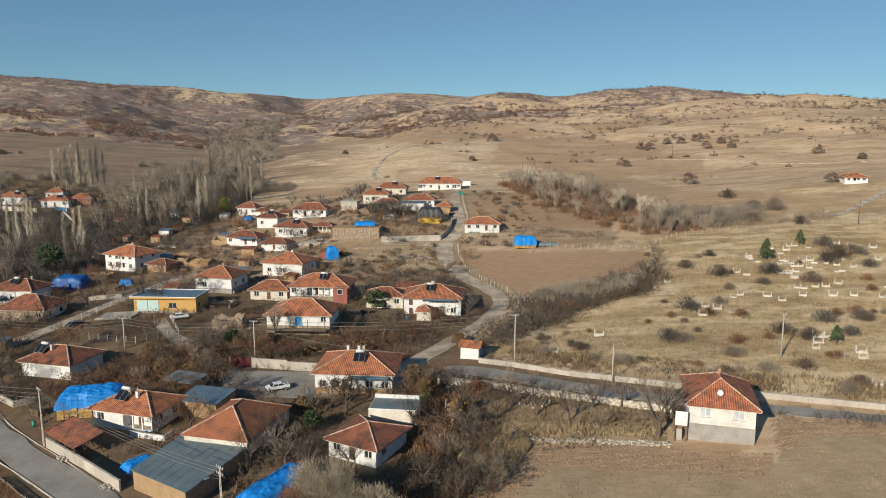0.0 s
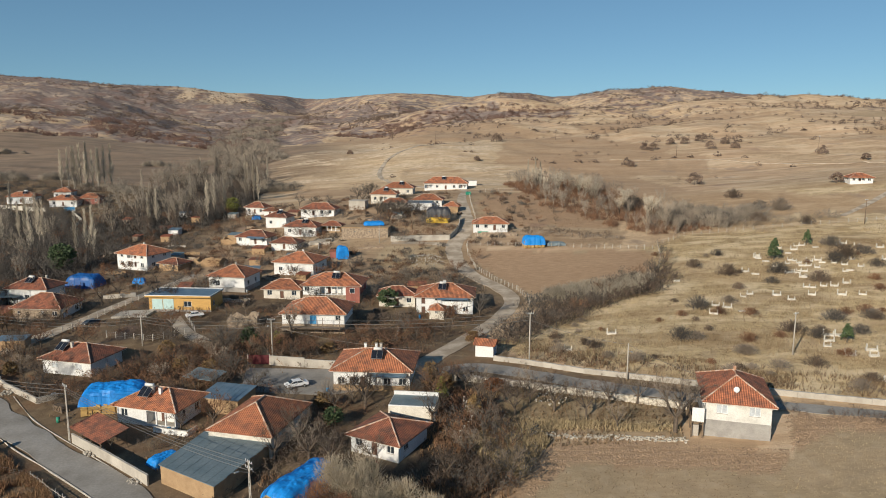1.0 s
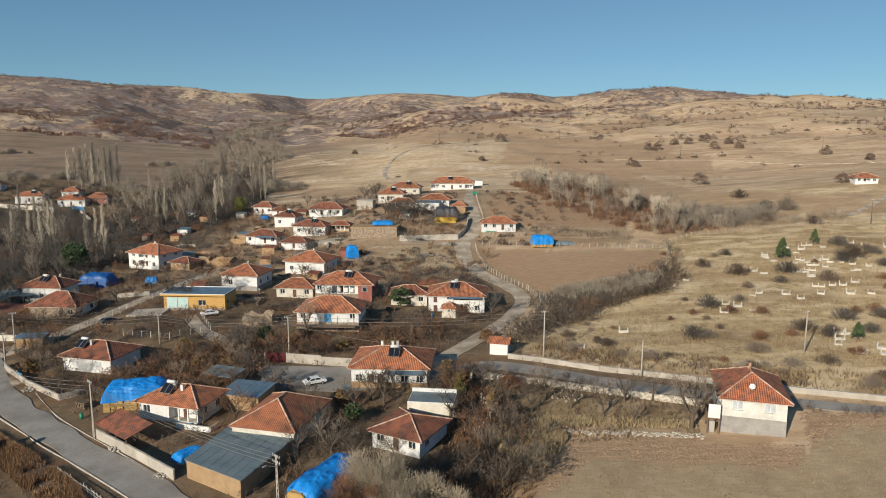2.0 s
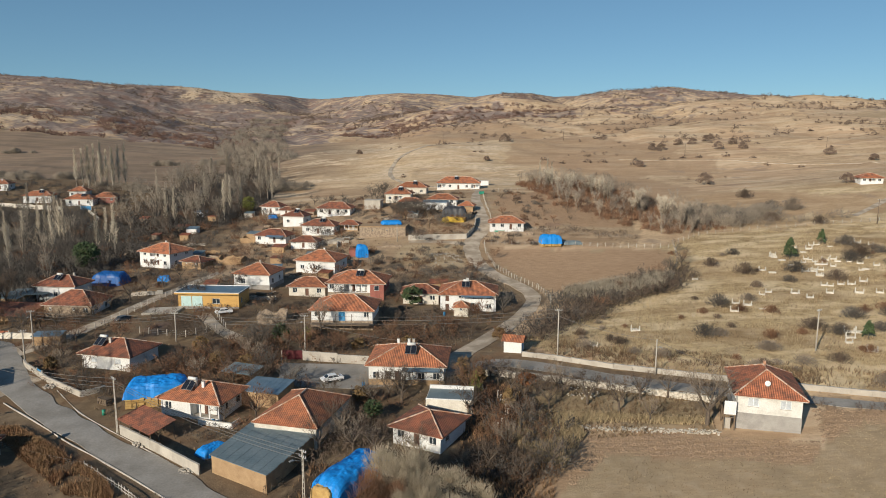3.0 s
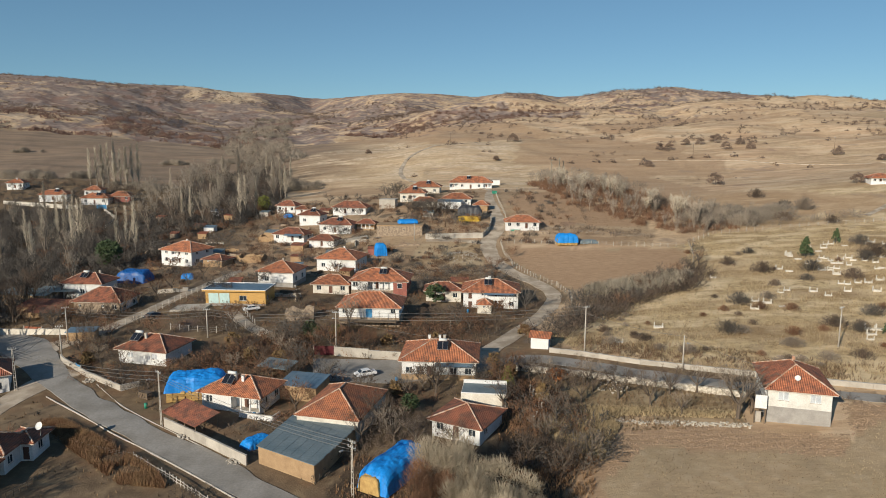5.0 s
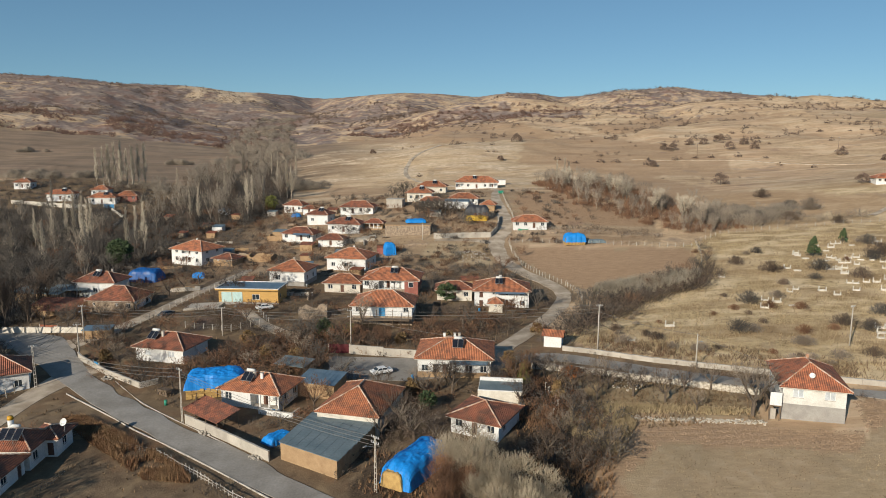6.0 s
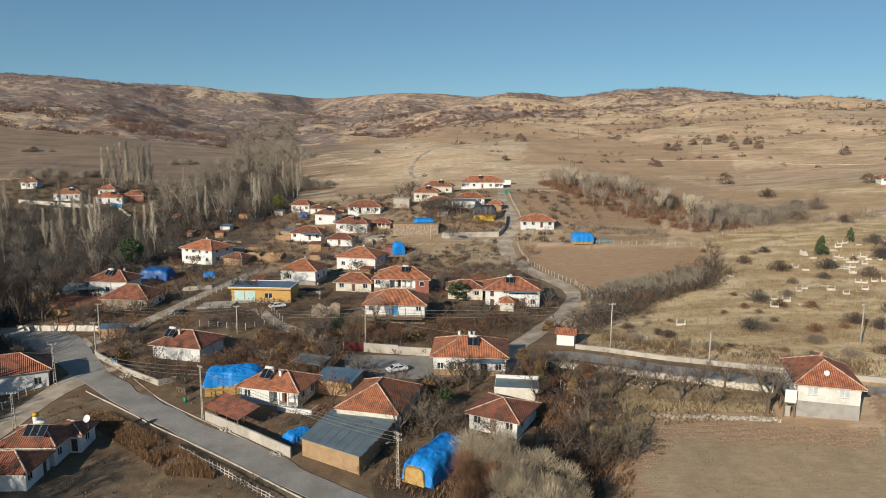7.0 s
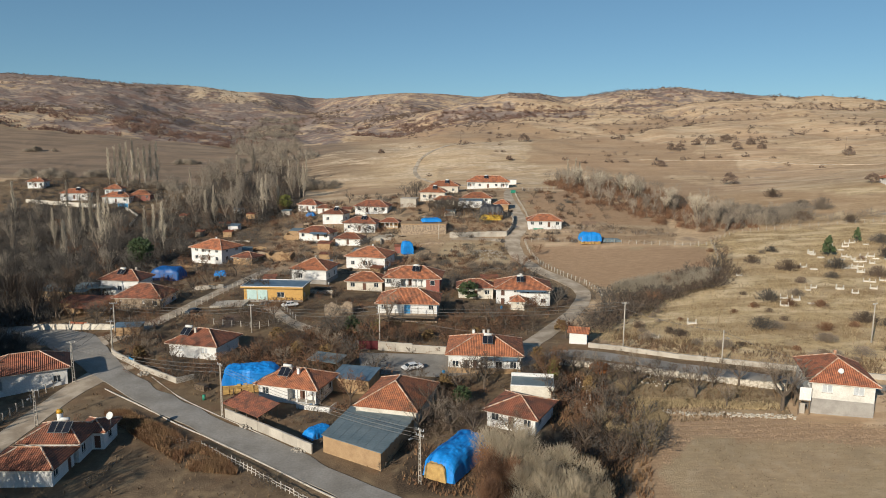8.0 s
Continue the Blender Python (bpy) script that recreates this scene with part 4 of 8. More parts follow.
def straight(pts, step):
    out = []
    for a, b in zip(pts, pts[1:]):
        a, b = Vector((*a, 0)), Vector((*b, 0))
        k = max(1, round((b - a).length / step))
        out += [a.lerp(b, j / k) for j in range(k)]
    return out + [Vector((*pts[-1], 0))]


def normals(line):
    out = []
    for i in range(len(line)):
        d = line[min(i + 1, len(line) - 1)] - line[max(i - 1, 0)]
        out.append(Vector((-d.y, d.x, 0)).normalized())
    return out


def band(name, pts, width, mat, label, lift=0.1, category="road", step=1.5, wobble=0.25, kerbs="", seed=1):
    line = resample(pts, step)
    nr = normals(line)
    FOOT.extend((p.x, p.y, (max(width) if isinstance(width, (list, tuple)) else width) / 2) for p in line)
    s, k = Shape(), 6
    widths = width if isinstance(width, (list, tuple)) else [width] * len(pts)
    rows = []
    for i, (c, n) in enumerate(zip(line, nr)):
        f = i / max(len(line) - 1, 1) * (len(pts) - 1)
        w = float(np.interp(f, range(len(pts)), widths)) / 2
        row = []
        for j in range(k + 1):
            e = (j / k * 2 - 1)
            r = w + (float(value_noise(np.array(i * 0.35), np.array(3.0 + (e > 0) * 9 + seed), 5)) - 0.5) * 2 * wobble
            q = c + n * (e * r)
            row.append((q.x, q.y, ground_z(q.x, q.y) + lift + 0.04 * (1 - e * e)))
        row = [(row[0][0], row[0][1], row[0][2] - 0.5)] + row + [(row[-1][0], row[-1][1], row[-1][2] - 0.5)]
        rows.append(row)
    for r0, r1 in zip(rows, rows[1:]):
        for j in range(len(r0) - 1):
            s.face([r0[j + 1], r0[j], r1[j], r1[j + 1]])
    ob = solo(name, s, mat, label, category, kind="structure", flat=True)
    for side in kerbs:
        e = 1 if side == "l" else -1
        ks = Shape()
        for i in range(len(line) - 1):
            f = i / max(len(line) - 1, 1) * (len(pts) - 1)
            w = float(np.interp(f, range(len(pts)), widths)) / 2 + 0.12
            a, b = line[i] + nr[i] * e * w, line[i + 1] + nr[i + 1] * e * w
            a, b = a.lerp(b, 0.01), b.lerp(a, 0.01)
            za, zb = ground_z(a.x, a.y), ground_z(b.x, b.y)
            o = nr[i] * 0.14
            for lo, hi in ((lift - 0.4, lift + 0.16),):
                p = [a - o, b - o, b + o, a + o]
                zz = [za, zb, zb, za]
                ks.face([(q.x, q.y, z + hi) for q, z in zip(p, zz)] if e else [])
                ks.face([(p[0].x, p[0].y, za + lo), (p[1].x, p[1].y, zb + lo), (p[1].x, p[1].y, zb + hi), (p[0].x, p[0].y, za + hi)])
                ks.face([(p[2].x, p[2].y, zb + lo), (p[3].x, p[3].y, za + lo), (p[3].x, p[3].y, za + hi), (p[2].x, p[2].y, zb + hi)])
        solo("kerb", ks, "kerb", "pale worn concrete kerb along the road", "kerb", kind="structure")
    return ob


def patch(name, poly, mat, label, lift=0.08, category="yard", step=1.0):
    """A flat area laid on the land, clipped to its outline."""
    bm = bmesh.new()
    x0, x1 = min(p[0] for p in poly), max(p[0] for p in poly)
    y0, y1 = min(p[1] for p in poly), max(p[1] for p in poly)
    FOOT.append(((x0 + x1) / 2, (y0 + y1) / 2, min(x1 - x0, y1 - y0) / 2))
    vs = [bm.verts.new((x, y, 0)) for x, y in poly]
    bm.faces.new(vs)
    for n, lo, hi in ((Vector((1, 0, 0)), x0, x1), (Vector((0, 1, 0)), y0, y1)):
        c = lo + step
        while c < hi:
            bmesh.ops.bisect_plane(bm, geom=bm.verts[:] + bm.edges[:] + bm.faces[:], plane_co=n * c, plane_no=n)
            c += step
    for v in bm.verts:
        v.co.z = ground_z(v.co.x, v.co.y) + lift
    rim = [e for e in bm.edges if e.is_boundary]
    ext = bmesh.ops.extrude_edge_only(bm, edges=rim)
    for v in ext["geom"]:
        if isinstance(v, bmesh.types.BMVert):
            v.co.z -= 0.5
    me = bpy.data.meshes.new(name)
    bm.normal_update()
    bm.to_mesh(me)
    bm.free()
    me.materials.append(M[mat])
    return tagged(new(name, me), label, category, kind="structure")


def garden_wall(pts, height, mat, label, thick=0.22, bay=3.0, cap=True, name="garden_wall", ragged=0.0, seed=0):
    """A wall in bays that steps with the land; each bay is a part."""
    line = straight(pts, bay)
    x, y = line[0].x, line[0].y
    ob = thing(name, pose(0, 0, 0), label, "wall", "garden walls")
    rng = random.Random(seed)
    for a, b in zip(line, line[1:]):
        d = (b - a)
        m = pose(a.x, a.y, min(ground_z(a.x, a.y), ground_z(b.x, b.y)), 0, 0, math.degrees(math.atan2(d.y, d.x)))
        h = height + rng.uniform(-ragged, ragged)
        part("panel", Shape().box(0.0, -thick / 2, -0.8, d.length - 0.03, thick / 2, h), mat, ob, m=m)
        if cap:
            part("coping", Shape().box(-0.05, -thick / 2 - 0.05, h, d.length - 0.04, thick / 2 + 0.05, h + 0.07), "kerb", ob, m=m)
    return ob


POST = Shape().box(-0.07, -0.07, -0.4, 0.07, 0.07, 1.45).box(-0.06, -0.06, 1.45, 0.06, 0.22, 1.6)
POST_WOOD = Shape().tube((0, 0, -0.4), (0.05, 0.02, 1.35), 0.07, 0.05, 6)
POST_MESH, POST_WOOD_MESH = POST.mesh("post", "concrete"), POST_WOOD.mesh("post", "timber")


def fence(pts, label, gap=2.5, wood=False, wires=3, height=1.4, seed=0, lean=3):
    line = straight(pts, gap)
    rng = random.Random(seed)
    ob = thing("fence", pose(0, 0, 0), label, "fence", "fences")
    for p in line:
        part("post", POST_WOOD_MESH if wood else POST_MESH, None, ob, m=pose(p.x, p.y, ground_z(p.x, p.y), rng.uniform(-lean, lean), rng.uniform(-lean, lean), rng.uniform(0, 360) if wood else math.degrees(math.atan2((line[1] - line[0]).y, (line[1] - line[0]).x))) @ Matrix.Diagonal((1, 1, height / 1.45 * rng.uniform(0.9, 1.08), 1)))
    for k in range(wires):
        s = Shape()
        h = height * (k + 1) / (wires + 0.3)
        s.path([Vector((p.x, p.y, ground_z(p.x, p.y) + h)) for p in line], 0.012)
        part("wire", s, "steel", ob)
    return ob


# -- poles and cables --
def concrete_pole(x, y, h=10.0, yaw=0.0, arms=1, lamp=False, lattice=False, label="pale concrete power pole with insulators", lean=(0, 0), timber=False):
    ob = thing("power_pole", spot(x, y, yaw) @ pose(0, 0, 0, lean[0], lean[1]), label, "pole", "power poles")
    if lattice:
        for sx in (-1, 1):
            part("leg", Shape().tube((sx * 0.24, 0, -0.4), (sx * 0.09, 0, h), 0.075, 0.06, 4), "concrete", ob)
        n = int(h / 0.75)
        for k in range(n):
            z = (k + 0.5) * h / n
            r = 0.24 + (0.09 - 0.24) * z / h
            part("rung", Shape().box(-r, -0.05, z - 0.06, r, 0.05, z + 0.06), "concrete", ob)
    else:
        part("shaft", Shape().tube((0, 0, -0.4), (0, 0, h), 0.17, 0.10, 10), "timber" if timber else "concrete", ob, flat=False)
    for a in range(arms):
        z = h - 0.25 - a * 0.8
        arm = part("crossarm", Shape().box(-0.75, -0.05, z - 0.05, 0.75, 0.05, z + 0.05), "steel", ob)
        for ix in (-0.68, -0.25, 0.25, 0.68):
            part("insulator", Shape().tube((ix, 0, z + 0.05), (ix, 0, z + 0.32), 0.05, 0.035, 6), "tank", arm)
    if lamp:
        la = part("lamp_arm", Shape().tube((0, 0, h - 1.6), (-0.3, -1.3, h - 1.1), 0.035, 0.03, 5), "steel", ob)
        part("lamp_head", Shape().box(-0.45, -1.85, h - 1.16, -0.2, -1.25, h - 1.02), "steel", la)
    return ob


def cable(a, b, sag, r=0.034, name="power_cable", n=14):
    a, b = Vector(a), Vector(b)
    s = Shape()
    p = []
    for k in range(n + 1):
        t = k / n
        q = a.lerp(b, t)
        q.z -= sag * 4 * t * (1 - t)
        p.append(q)
    s.path(p, r)
    return solo(name, s, "wire", "thin dark power cable sagging between two poles", "cable", group="power cables")


# -- plants --
class Twigs:
    def __init__(self, seed):
        self.r = random.Random(seed)
        self.wood, self.crown = Shape(), Shape()

    def spike(self, a, b, r):
        d = (b - a)
        u = d.orthogonal().normalized()
        w = d.cross(u).normalized()
        c = self.crown
        n = len(c.v)
        for k in range(3):
            t = 2.0944 * k
            c.v.append(tuple(a + (u * math.cos(t) + w * math.sin(t)) * r))
        c.v.append(tuple(b))
        for k in range(3):
            c.f.append((n + k, n + (k + 1) % 3, n + 3))
            c.uv += [(0, 0)] * 3

    def aim(self, d, spread, up):
        r = self.r
        v = d.normalized() + Vector((r.gauss(0, 1), r.gauss(0, 1), r.gauss(0, 1))) * spread
        v.z += up
        return v.normalized()

    def grow(self, p, d, length, rad, depth, kids, spread, up, shrink, thick_to=2, twig=0.022):
        r = self.r
        segs = 2 if depth > 1 else 1
        for k in range(segs):
            q = p + d * (length / segs)
            r1 = rad * (1 - 0.35 * (k + 1) / segs)
            if depth >= thick_to:
                self.wood.tube(p, q, rad, r1, 5 if depth > 3 else 4, False)
            else:
                self.spike(p, p + (q - p) * 1.15, max(rad, twig))
            if depth > 0:
                n = kids if k == segs - 1 else max(1, kids // 2)
                for _ in range(n):
                    self.grow(q if k == segs - 1 else p.lerp(q, r.uniform(0.5, 1)), self.aim(d, spread, up), length * shrink * r.uniform(0.75, 1.2), r1 * 0.62, depth - 1, kids, spread, up, shrink, thick_to, twig)
            p, rad = q, r1
            d = self.aim(d, spread * 0.3, up * 0.4)


def bare_tree_meshes(seed, height, kind="round"):
    t = Twigs(seed)
    r = t.r
    if kind == "poplar":
        p = Vector((0, 0, -0.3))
        t.wood.tube(p, (0.1, 0, height * 0.55), height * 0.016, height * 0.009, 6, False)
        t.wood.tube((0.1, 0, height * 0.55), (0.05, 0.1, height), height * 0.009, 0.02, 5, False)
        n = int(height * 6)
        for k in range(n):
            z = height * (0.14 + 0.84 * (k / n) ** 0.9)
            a = r.uniform(0, 6.283)
            ln = height * 0.19 * (1 - 0.72 * (z / height)) * r.uniform(0.7, 1.25)
            d = Vector((math.cos(a) * 0.4, math.sin(a) * 0.4, 1)).normalized()
            q = Vector((0, 0, z))
            t.spike(q, q + d * ln, 0.06)
            for j in range(5):
                b = q + d * ln * r.uniform(0.2, 0.95)
                t.spike(b, b + t.aim(d, 0.28, 0.25) * ln * r.uniform(0.35, 0.75), 0.052)
    elif kind == "bush":
        for k in range(26):
            a, s = r.uniform(0, 6.283), r.uniform(0, height * 0.38)
            d = Vector((math.cos(a) * 0.75, math.sin(a) * 0.75, r.uniform(0.5, 1.3))).normalized()
            p = Vector((math.cos(a) * s, math.sin(a) * s, -0.1))
            t.grow(p, d, height * r.uniform(0.32, 0.5), 0.045, 2, 4, 0.42, 0.12, 0.6, 3, 0.034)
    elif kind == "thorn":
        for k in range(8):
            a, s = r.uniform(0, 6.283), r.uniform(0, height * 0.42)
            d = Vector((math.cos(a) * 0.75, math.sin(a) * 0.75, r.uniform(0.5, 1.3))).normalized()
            p = Vector((math.cos(a) * s, math.sin(a) * s, -0.1))
            t.grow(p, d, height * r.uniform(0.32, 0.5), 0.034, 2, 3, 0.45, 0.12, 0.62, 3, 0.026)
    elif kind == "dome":
        for k in range(520):
            a, f = r.uniform(0, 6.283), r.random() ** 0.6
            rad = height * 0.86 * f * math.sqrt(r.random())
            top = height * math.sqrt(max(0.05, 1 - (rad / height / 0.92) ** 2))
            p = Vector((math.cos(a) * rad, math.sin(a) * rad, top * r.uniform(0.0, 0.72) - 0.05))
            d = Vector((math.cos(a) * 0.7 * rad / height * 2 + r.gauss(0, 0.4), math.sin(a) * 0.7 * rad / height * 2 + r.gauss(0, 0.4), 0.9)).normalized()
            t.spike(p, p + d * height * r.uniform(0.2, 0.36), 0.03)
    elif kind in ("tuft", "dot"):
        for k in range(34 if kind == "tuft" else 11):
            a, e = r.uniform(0, 6.283), r.random()
            rad = height * 0.6 * math.sqrt(r.random())
            p = Vector((math.cos(a) * rad, math.sin(a) * rad, height * (0.05 + 0.7 * e * math.sqrt(max(0.0, 1 - (rad / height / 0.6) ** 2)))))
            q = [p + Vector((r.gauss(0, 1), r.gauss(0, 1), r.gauss(0, 0.9))) * height * (0.09 if kind == "tuft" else 0.15) for _ in range(4)]
            n = len(t.crown.v)
            t.crown.v += [tuple(x) for x in q]
            for f in ((0, 1, 2), (0, 2, 3), (1, 3, 2), (0, 3, 1)):
                t.crown.f.append(tuple(n + x for x in f))
                t.crown.uv += [(0, 0)] * 3
    elif kind == "scrub":
        for k in range(64):
            a, s = r.uniform(0, 6.283), height * 0.62 * math.sqrt(r.random())
            d = Vector((r.gauss(0, 0.6), r.gauss(0, 0.6), 1)).normalized()
            top = height * math.sqrt(max(0.1, 1 - (s / height / 0.66) ** 2)) * r.uniform(0.6, 1.1)
            p = Vector((math.cos(a) * s, math.sin(a) * s, top * r.uniform(0.0, 0.55) - 0.1))
            t.spike(p, p + d * top * 0.6, 0.11)
    elif kind == "stand":
        t.wood.tube((0, 0, -0.3), (0, 0, height * 0.2), height * 0.02, height * 0.017, 6, False)
        for k in range(6):
            a = k * 1.05 + r.uniform(-0.3, 0.3)
            d = Vector((math.cos(a) * 0.3, math.sin(a) * 0.3, 1)).normalized()
            t.spike(Vector((0, 0, 0)), Vector((0, 0, height * 0.4)), height * 0.014)
            t.grow(Vector((0, 0, height * r.uniform(0.10, 0.24))), d, height * 0.32, height * 0.008, 3, 3, 0.3, 0.2, 0.62, 4, 0.032)
    elif kind == "willow":
        for k in range(9):
            a = r.uniform(0, 6.283)
            d = Vector((math.cos(a) * 0.4, math.sin(a) * 0.4, 1.0)).normalized()
            t.wood.tube((0, 0, -0.2), tuple(d * height * 0.6), 0.06, 0.02, 5, False)
        lobes = [(r.uniform(0, 6.283), r.uniform(0.05, 0.36) * height, r.uniform(0.35, 0.72) * height, r.uniform(0.2, 0.32) * height) for _ in range(9)]
        for k in range(2600):
            la, ls, lz, lr = r.choice(lobes)
            c = Vector((math.cos(la) * ls, math.sin(la) * ls, lz))
            v = Vector((r.gauss(0, 1), r.gauss(0, 1), r.gauss(0.3, 1))).normalized()
            p = c + v * lr * r.uniform(0.2, 0.85)
            d = (v + Vector((0, 0, 0.9))).normalized()
            t.spike(p, p + t.aim(d, 0.25, 0.1) * height * r.uniform(0.07, 0.15), 0.018)
    elif kind == "orchard":
        t.wood.tube((0, 0, -0.3), (0.05, 0, height * 0.24), height * 0.03, height * 0.024, 6, False)
        for k in range(5):
            a = k * 1.257 + r.uniform(-0.4, 0.4)
            d = Vector((math.cos(a) * 0.8, math.sin(a) * 0.8, 1)).normalized()
            t.grow(Vector((0.05, 0, height * r.uniform(0.16, 0.26))), d, height * 0.32, height * 0.016, 3, 4, 0.42, 0.1, 0.66, 3, 0.02)
    elif kind == "tall":
        t.wood.tube((0, 0, -0.3), (0, 0, height * 0.2), height * 0.02, height * 0.017, 6, False)
        for k in range(6):
            a = k * 1.05 + r.uniform(-0.3, 0.3)
            d = Vector((math.cos(a) * 0.28, math.sin(a) * 0.28, 1)).normalized()
            t.grow(Vector((0, 0, height * r.uniform(0.12, 0.24))), d, height * 0.3, height * 0.010, 3, 4, 0.26, 0.2, 0.62, 2, 0.028)
    else:
        t.wood.tube((0, 0, -0.3), (0.05, 0, height * 0.24), height * 0.032, height * 0.026, 7, False)
        for k in range(5):
            a = k * 1.257 + r.uniform(-0.4, 0.4)
            d = Vector((math.cos(a) * 0.85, math.sin(a) * 0.85, 1)).normalized()
            t.grow(Vector((0.05, 0, height * r.uniform(0.18, 0.26))), d, height * 0.27, height * 0.017, 4, 3, 0.36, 0.1, 0.66, 2, 0.015)
    return t


TREES = {}


STOCK_HEIGHT = {"poplar": 16.0, "bush": 2.2, "thorn": 2.2, "dome": 2.4, "scrub": 4.0, "tuft": 4.0, "dot": 4.0, "willow": 5.0, "tall": 11.0, "stand": 11.0, "round": 5.5, "orchard": 5.0}


def tree_stock(kind, n, height, twig):
    """A few trees of a kind, kept as trunk and crown meshes."""
    key = (kind, twig)
    if key not in TREES:
        TREES[key] = []
        for k in range(n):
            t = bare_tree_meshes(sum(map(ord, kind)) * 13 + k * 77, height, kind)
            wood = t.wood.mesh("trunk", "bark_pale" if kind == "poplar" else "bark") if t.wood.v else None
            TREES[key].append((wood, t.crown.mesh("crown", twig), height))
    return TREES[key]


def bare_tree(x, y, height, kind, twig, label, seed=0, name="tree", group="bare trees"):
    rng = random.Random(seed * 31 + int(x * 10) + int(y * 100))
    wood, crown, h0 = rng.choice(tree_stock(kind, 4, STOCK_HEIGHT[kind], twig))
    k = height / h0
    ob = thing(name, spot(x, y, rng.uniform(0, 360)) @ Matrix.Diagonal((k * rng.uniform(0.9, 1.15), k * rng.uniform(0.9, 1.15), k, 1)), label, "tree" if name == "tree" else "bush", group)
    if wood:
        part("trunk", wood, None, ob)
    part("crown", crown, None, ob)
    return ob


def scatter(poly, gap, seed, jitter=0.5):
    x0, x1 = min(p[0] for p in poly), max(p[0] for p in poly)
    y0, y1 = min(p[1] for p in poly), max(p[1] for p in poly)
    rng = random.Random(seed)
    out = []
    y = y0
    while y < y1:
        x = x0
        while x < x1:
            px, py = x + rng.uniform(-jitter, jitter) * gap, y + rng.uniform(-jitter, jitter) * gap
            if bool(inside(poly, np.array(px), np.array(py))):
                out.append((px, py))
            x += gap
        y += gap
    return out


def woods(name, places, kind, twig, heights, label, seed, n=4):
    """A stand of trees too many to count, as one object."""
    rng = random.Random(seed)
    stock = tree_stock(kind, n, STOCK_HEIGHT[kind], twig)
    raw = []
    for wood, crown, h0 in stock:
        co = np.zeros(len(crown.vertices) * 3)
        crown.vertices.foreach_get("co", co)
        tri = np.zeros(len(crown.polygons) * 3, np.int32)
        crown.polygons.foreach_get("vertices", tri)
        raw.append((co.reshape(-1, 3), tri.reshape(-1, 3), h0))
    vs, fs, off = [], [], 0
    levels = land(np.array([q[0] for q in places]), np.array([q[1] for q in places]))
    for (x, y), level in zip(places, levels):
        co, tri, h0 = rng.choice(raw)
        k, a = rng.uniform(*heights) / h0, rng.uniform(0, 6.283)
        c, s = math.cos(a) * k * rng.uniform(0.9, 1.3), math.sin(a) * k * rng.uniform(0.9, 1.3)
        p = np.stack([co[:, 0] * c - co[:, 1] * s + x, co[:, 0] * s + co[:, 1] * c + y, co[:, 2] * k + level], -1)
        vs.append(p)
        fs.append(tri + off)
        off += len(p)
    v, f = np.concatenate(vs), np.concatenate(fs)
    return raw_mesh(name, v, f, twig, label, "trees")


def raw_mesh(name, v, f, mat, label, category):
    me = bpy.data.meshes.new(name)
    me.vertices.add(len(v))
    me.vertices.foreach_set("co", v.ravel())
    me.loops.add(f.size)
    me.loops.foreach_set("vertex_index", f.ravel().astype(np.int32))
    me.polygons.add(len(f))
    me.polygons.foreach_set("loop_start", np.arange(0, f.size, f.shape[1], dtype=np.int32))
    me.update(calc_edges=True)
    me.materials.append(M[mat])
    return tagged(new(name, me), label, category, kind="stuff")


def tufts(name, poly, count, mat, label, height=(0.25, 0.6), blades=5, seed=0, width=0.07, thin=None):
    """Dry grass: blades in small tufts over an area."""
    rng = np.random.RandomState(seed)
    x0, x1 = min(p[0] for p in poly), max(p[0] for p in poly)
    y0, y1 = min(p[1] for p in poly), max(p[1] for p in poly)
    x, y = rng.uniform(x0, x1, count * 3), rng.uniform(y0, y1, count * 3)
    ok = inside(poly, x, y) & (fbm(x / 9, y / 7, 4, seed) > rng.uniform(0.30, 0.58, len(x)))
    x, y = x[ok][:count], y[ok][:count]
    keep = np.ones(len(x), bool)
    for fx, fy, fr in FOOT:
        keep &= (x - fx) ** 2 + (y - fy) ** 2 > fr * fr
    x, y = x[keep], y[keep]
    z = land(x, y)
    n = len(x)
    x, y, z = np.repeat(x, blades), np.repeat(y, blades), np.repeat(z, blades)
    a, tilt = rng.uniform(0, 6.283, n * blades), rng.uniform(0.05, 0.6, n * blades)
    h = rng.uniform(*height, n * blades)
    w = width * rng.uniform(0.6, 1.4, n * blades)
    b = a + rng.uniform(-1, 1, n * blades)
    base1 = np.stack([x + np.cos(b) * w, y + np.sin(b) * w, z - 0.05], -1)
    base2 = np.stack([x - np.cos(b) * w, y - np.sin(b) * w, z - 0.05], -1)
    base3 = np.stack([x - np.sin(b) * w, y + np.cos(b) * w, z - 0.05], -1)
    tip = np.stack([x + np.cos(a) * h * tilt, y + np.sin(a) * h * tilt, z + h], -1)
    v = np.stack([base1, base2, base3, tip], 1).reshape(-1, 3)
    i = np.arange(n * blades) * 4
    f = np.concatenate([np.stack([i, i + 1, i + 3], -1), np.stack([i + 1, i + 2, i + 3], -1)])
    return raw_mesh(name, v, f, mat, label, "grass")


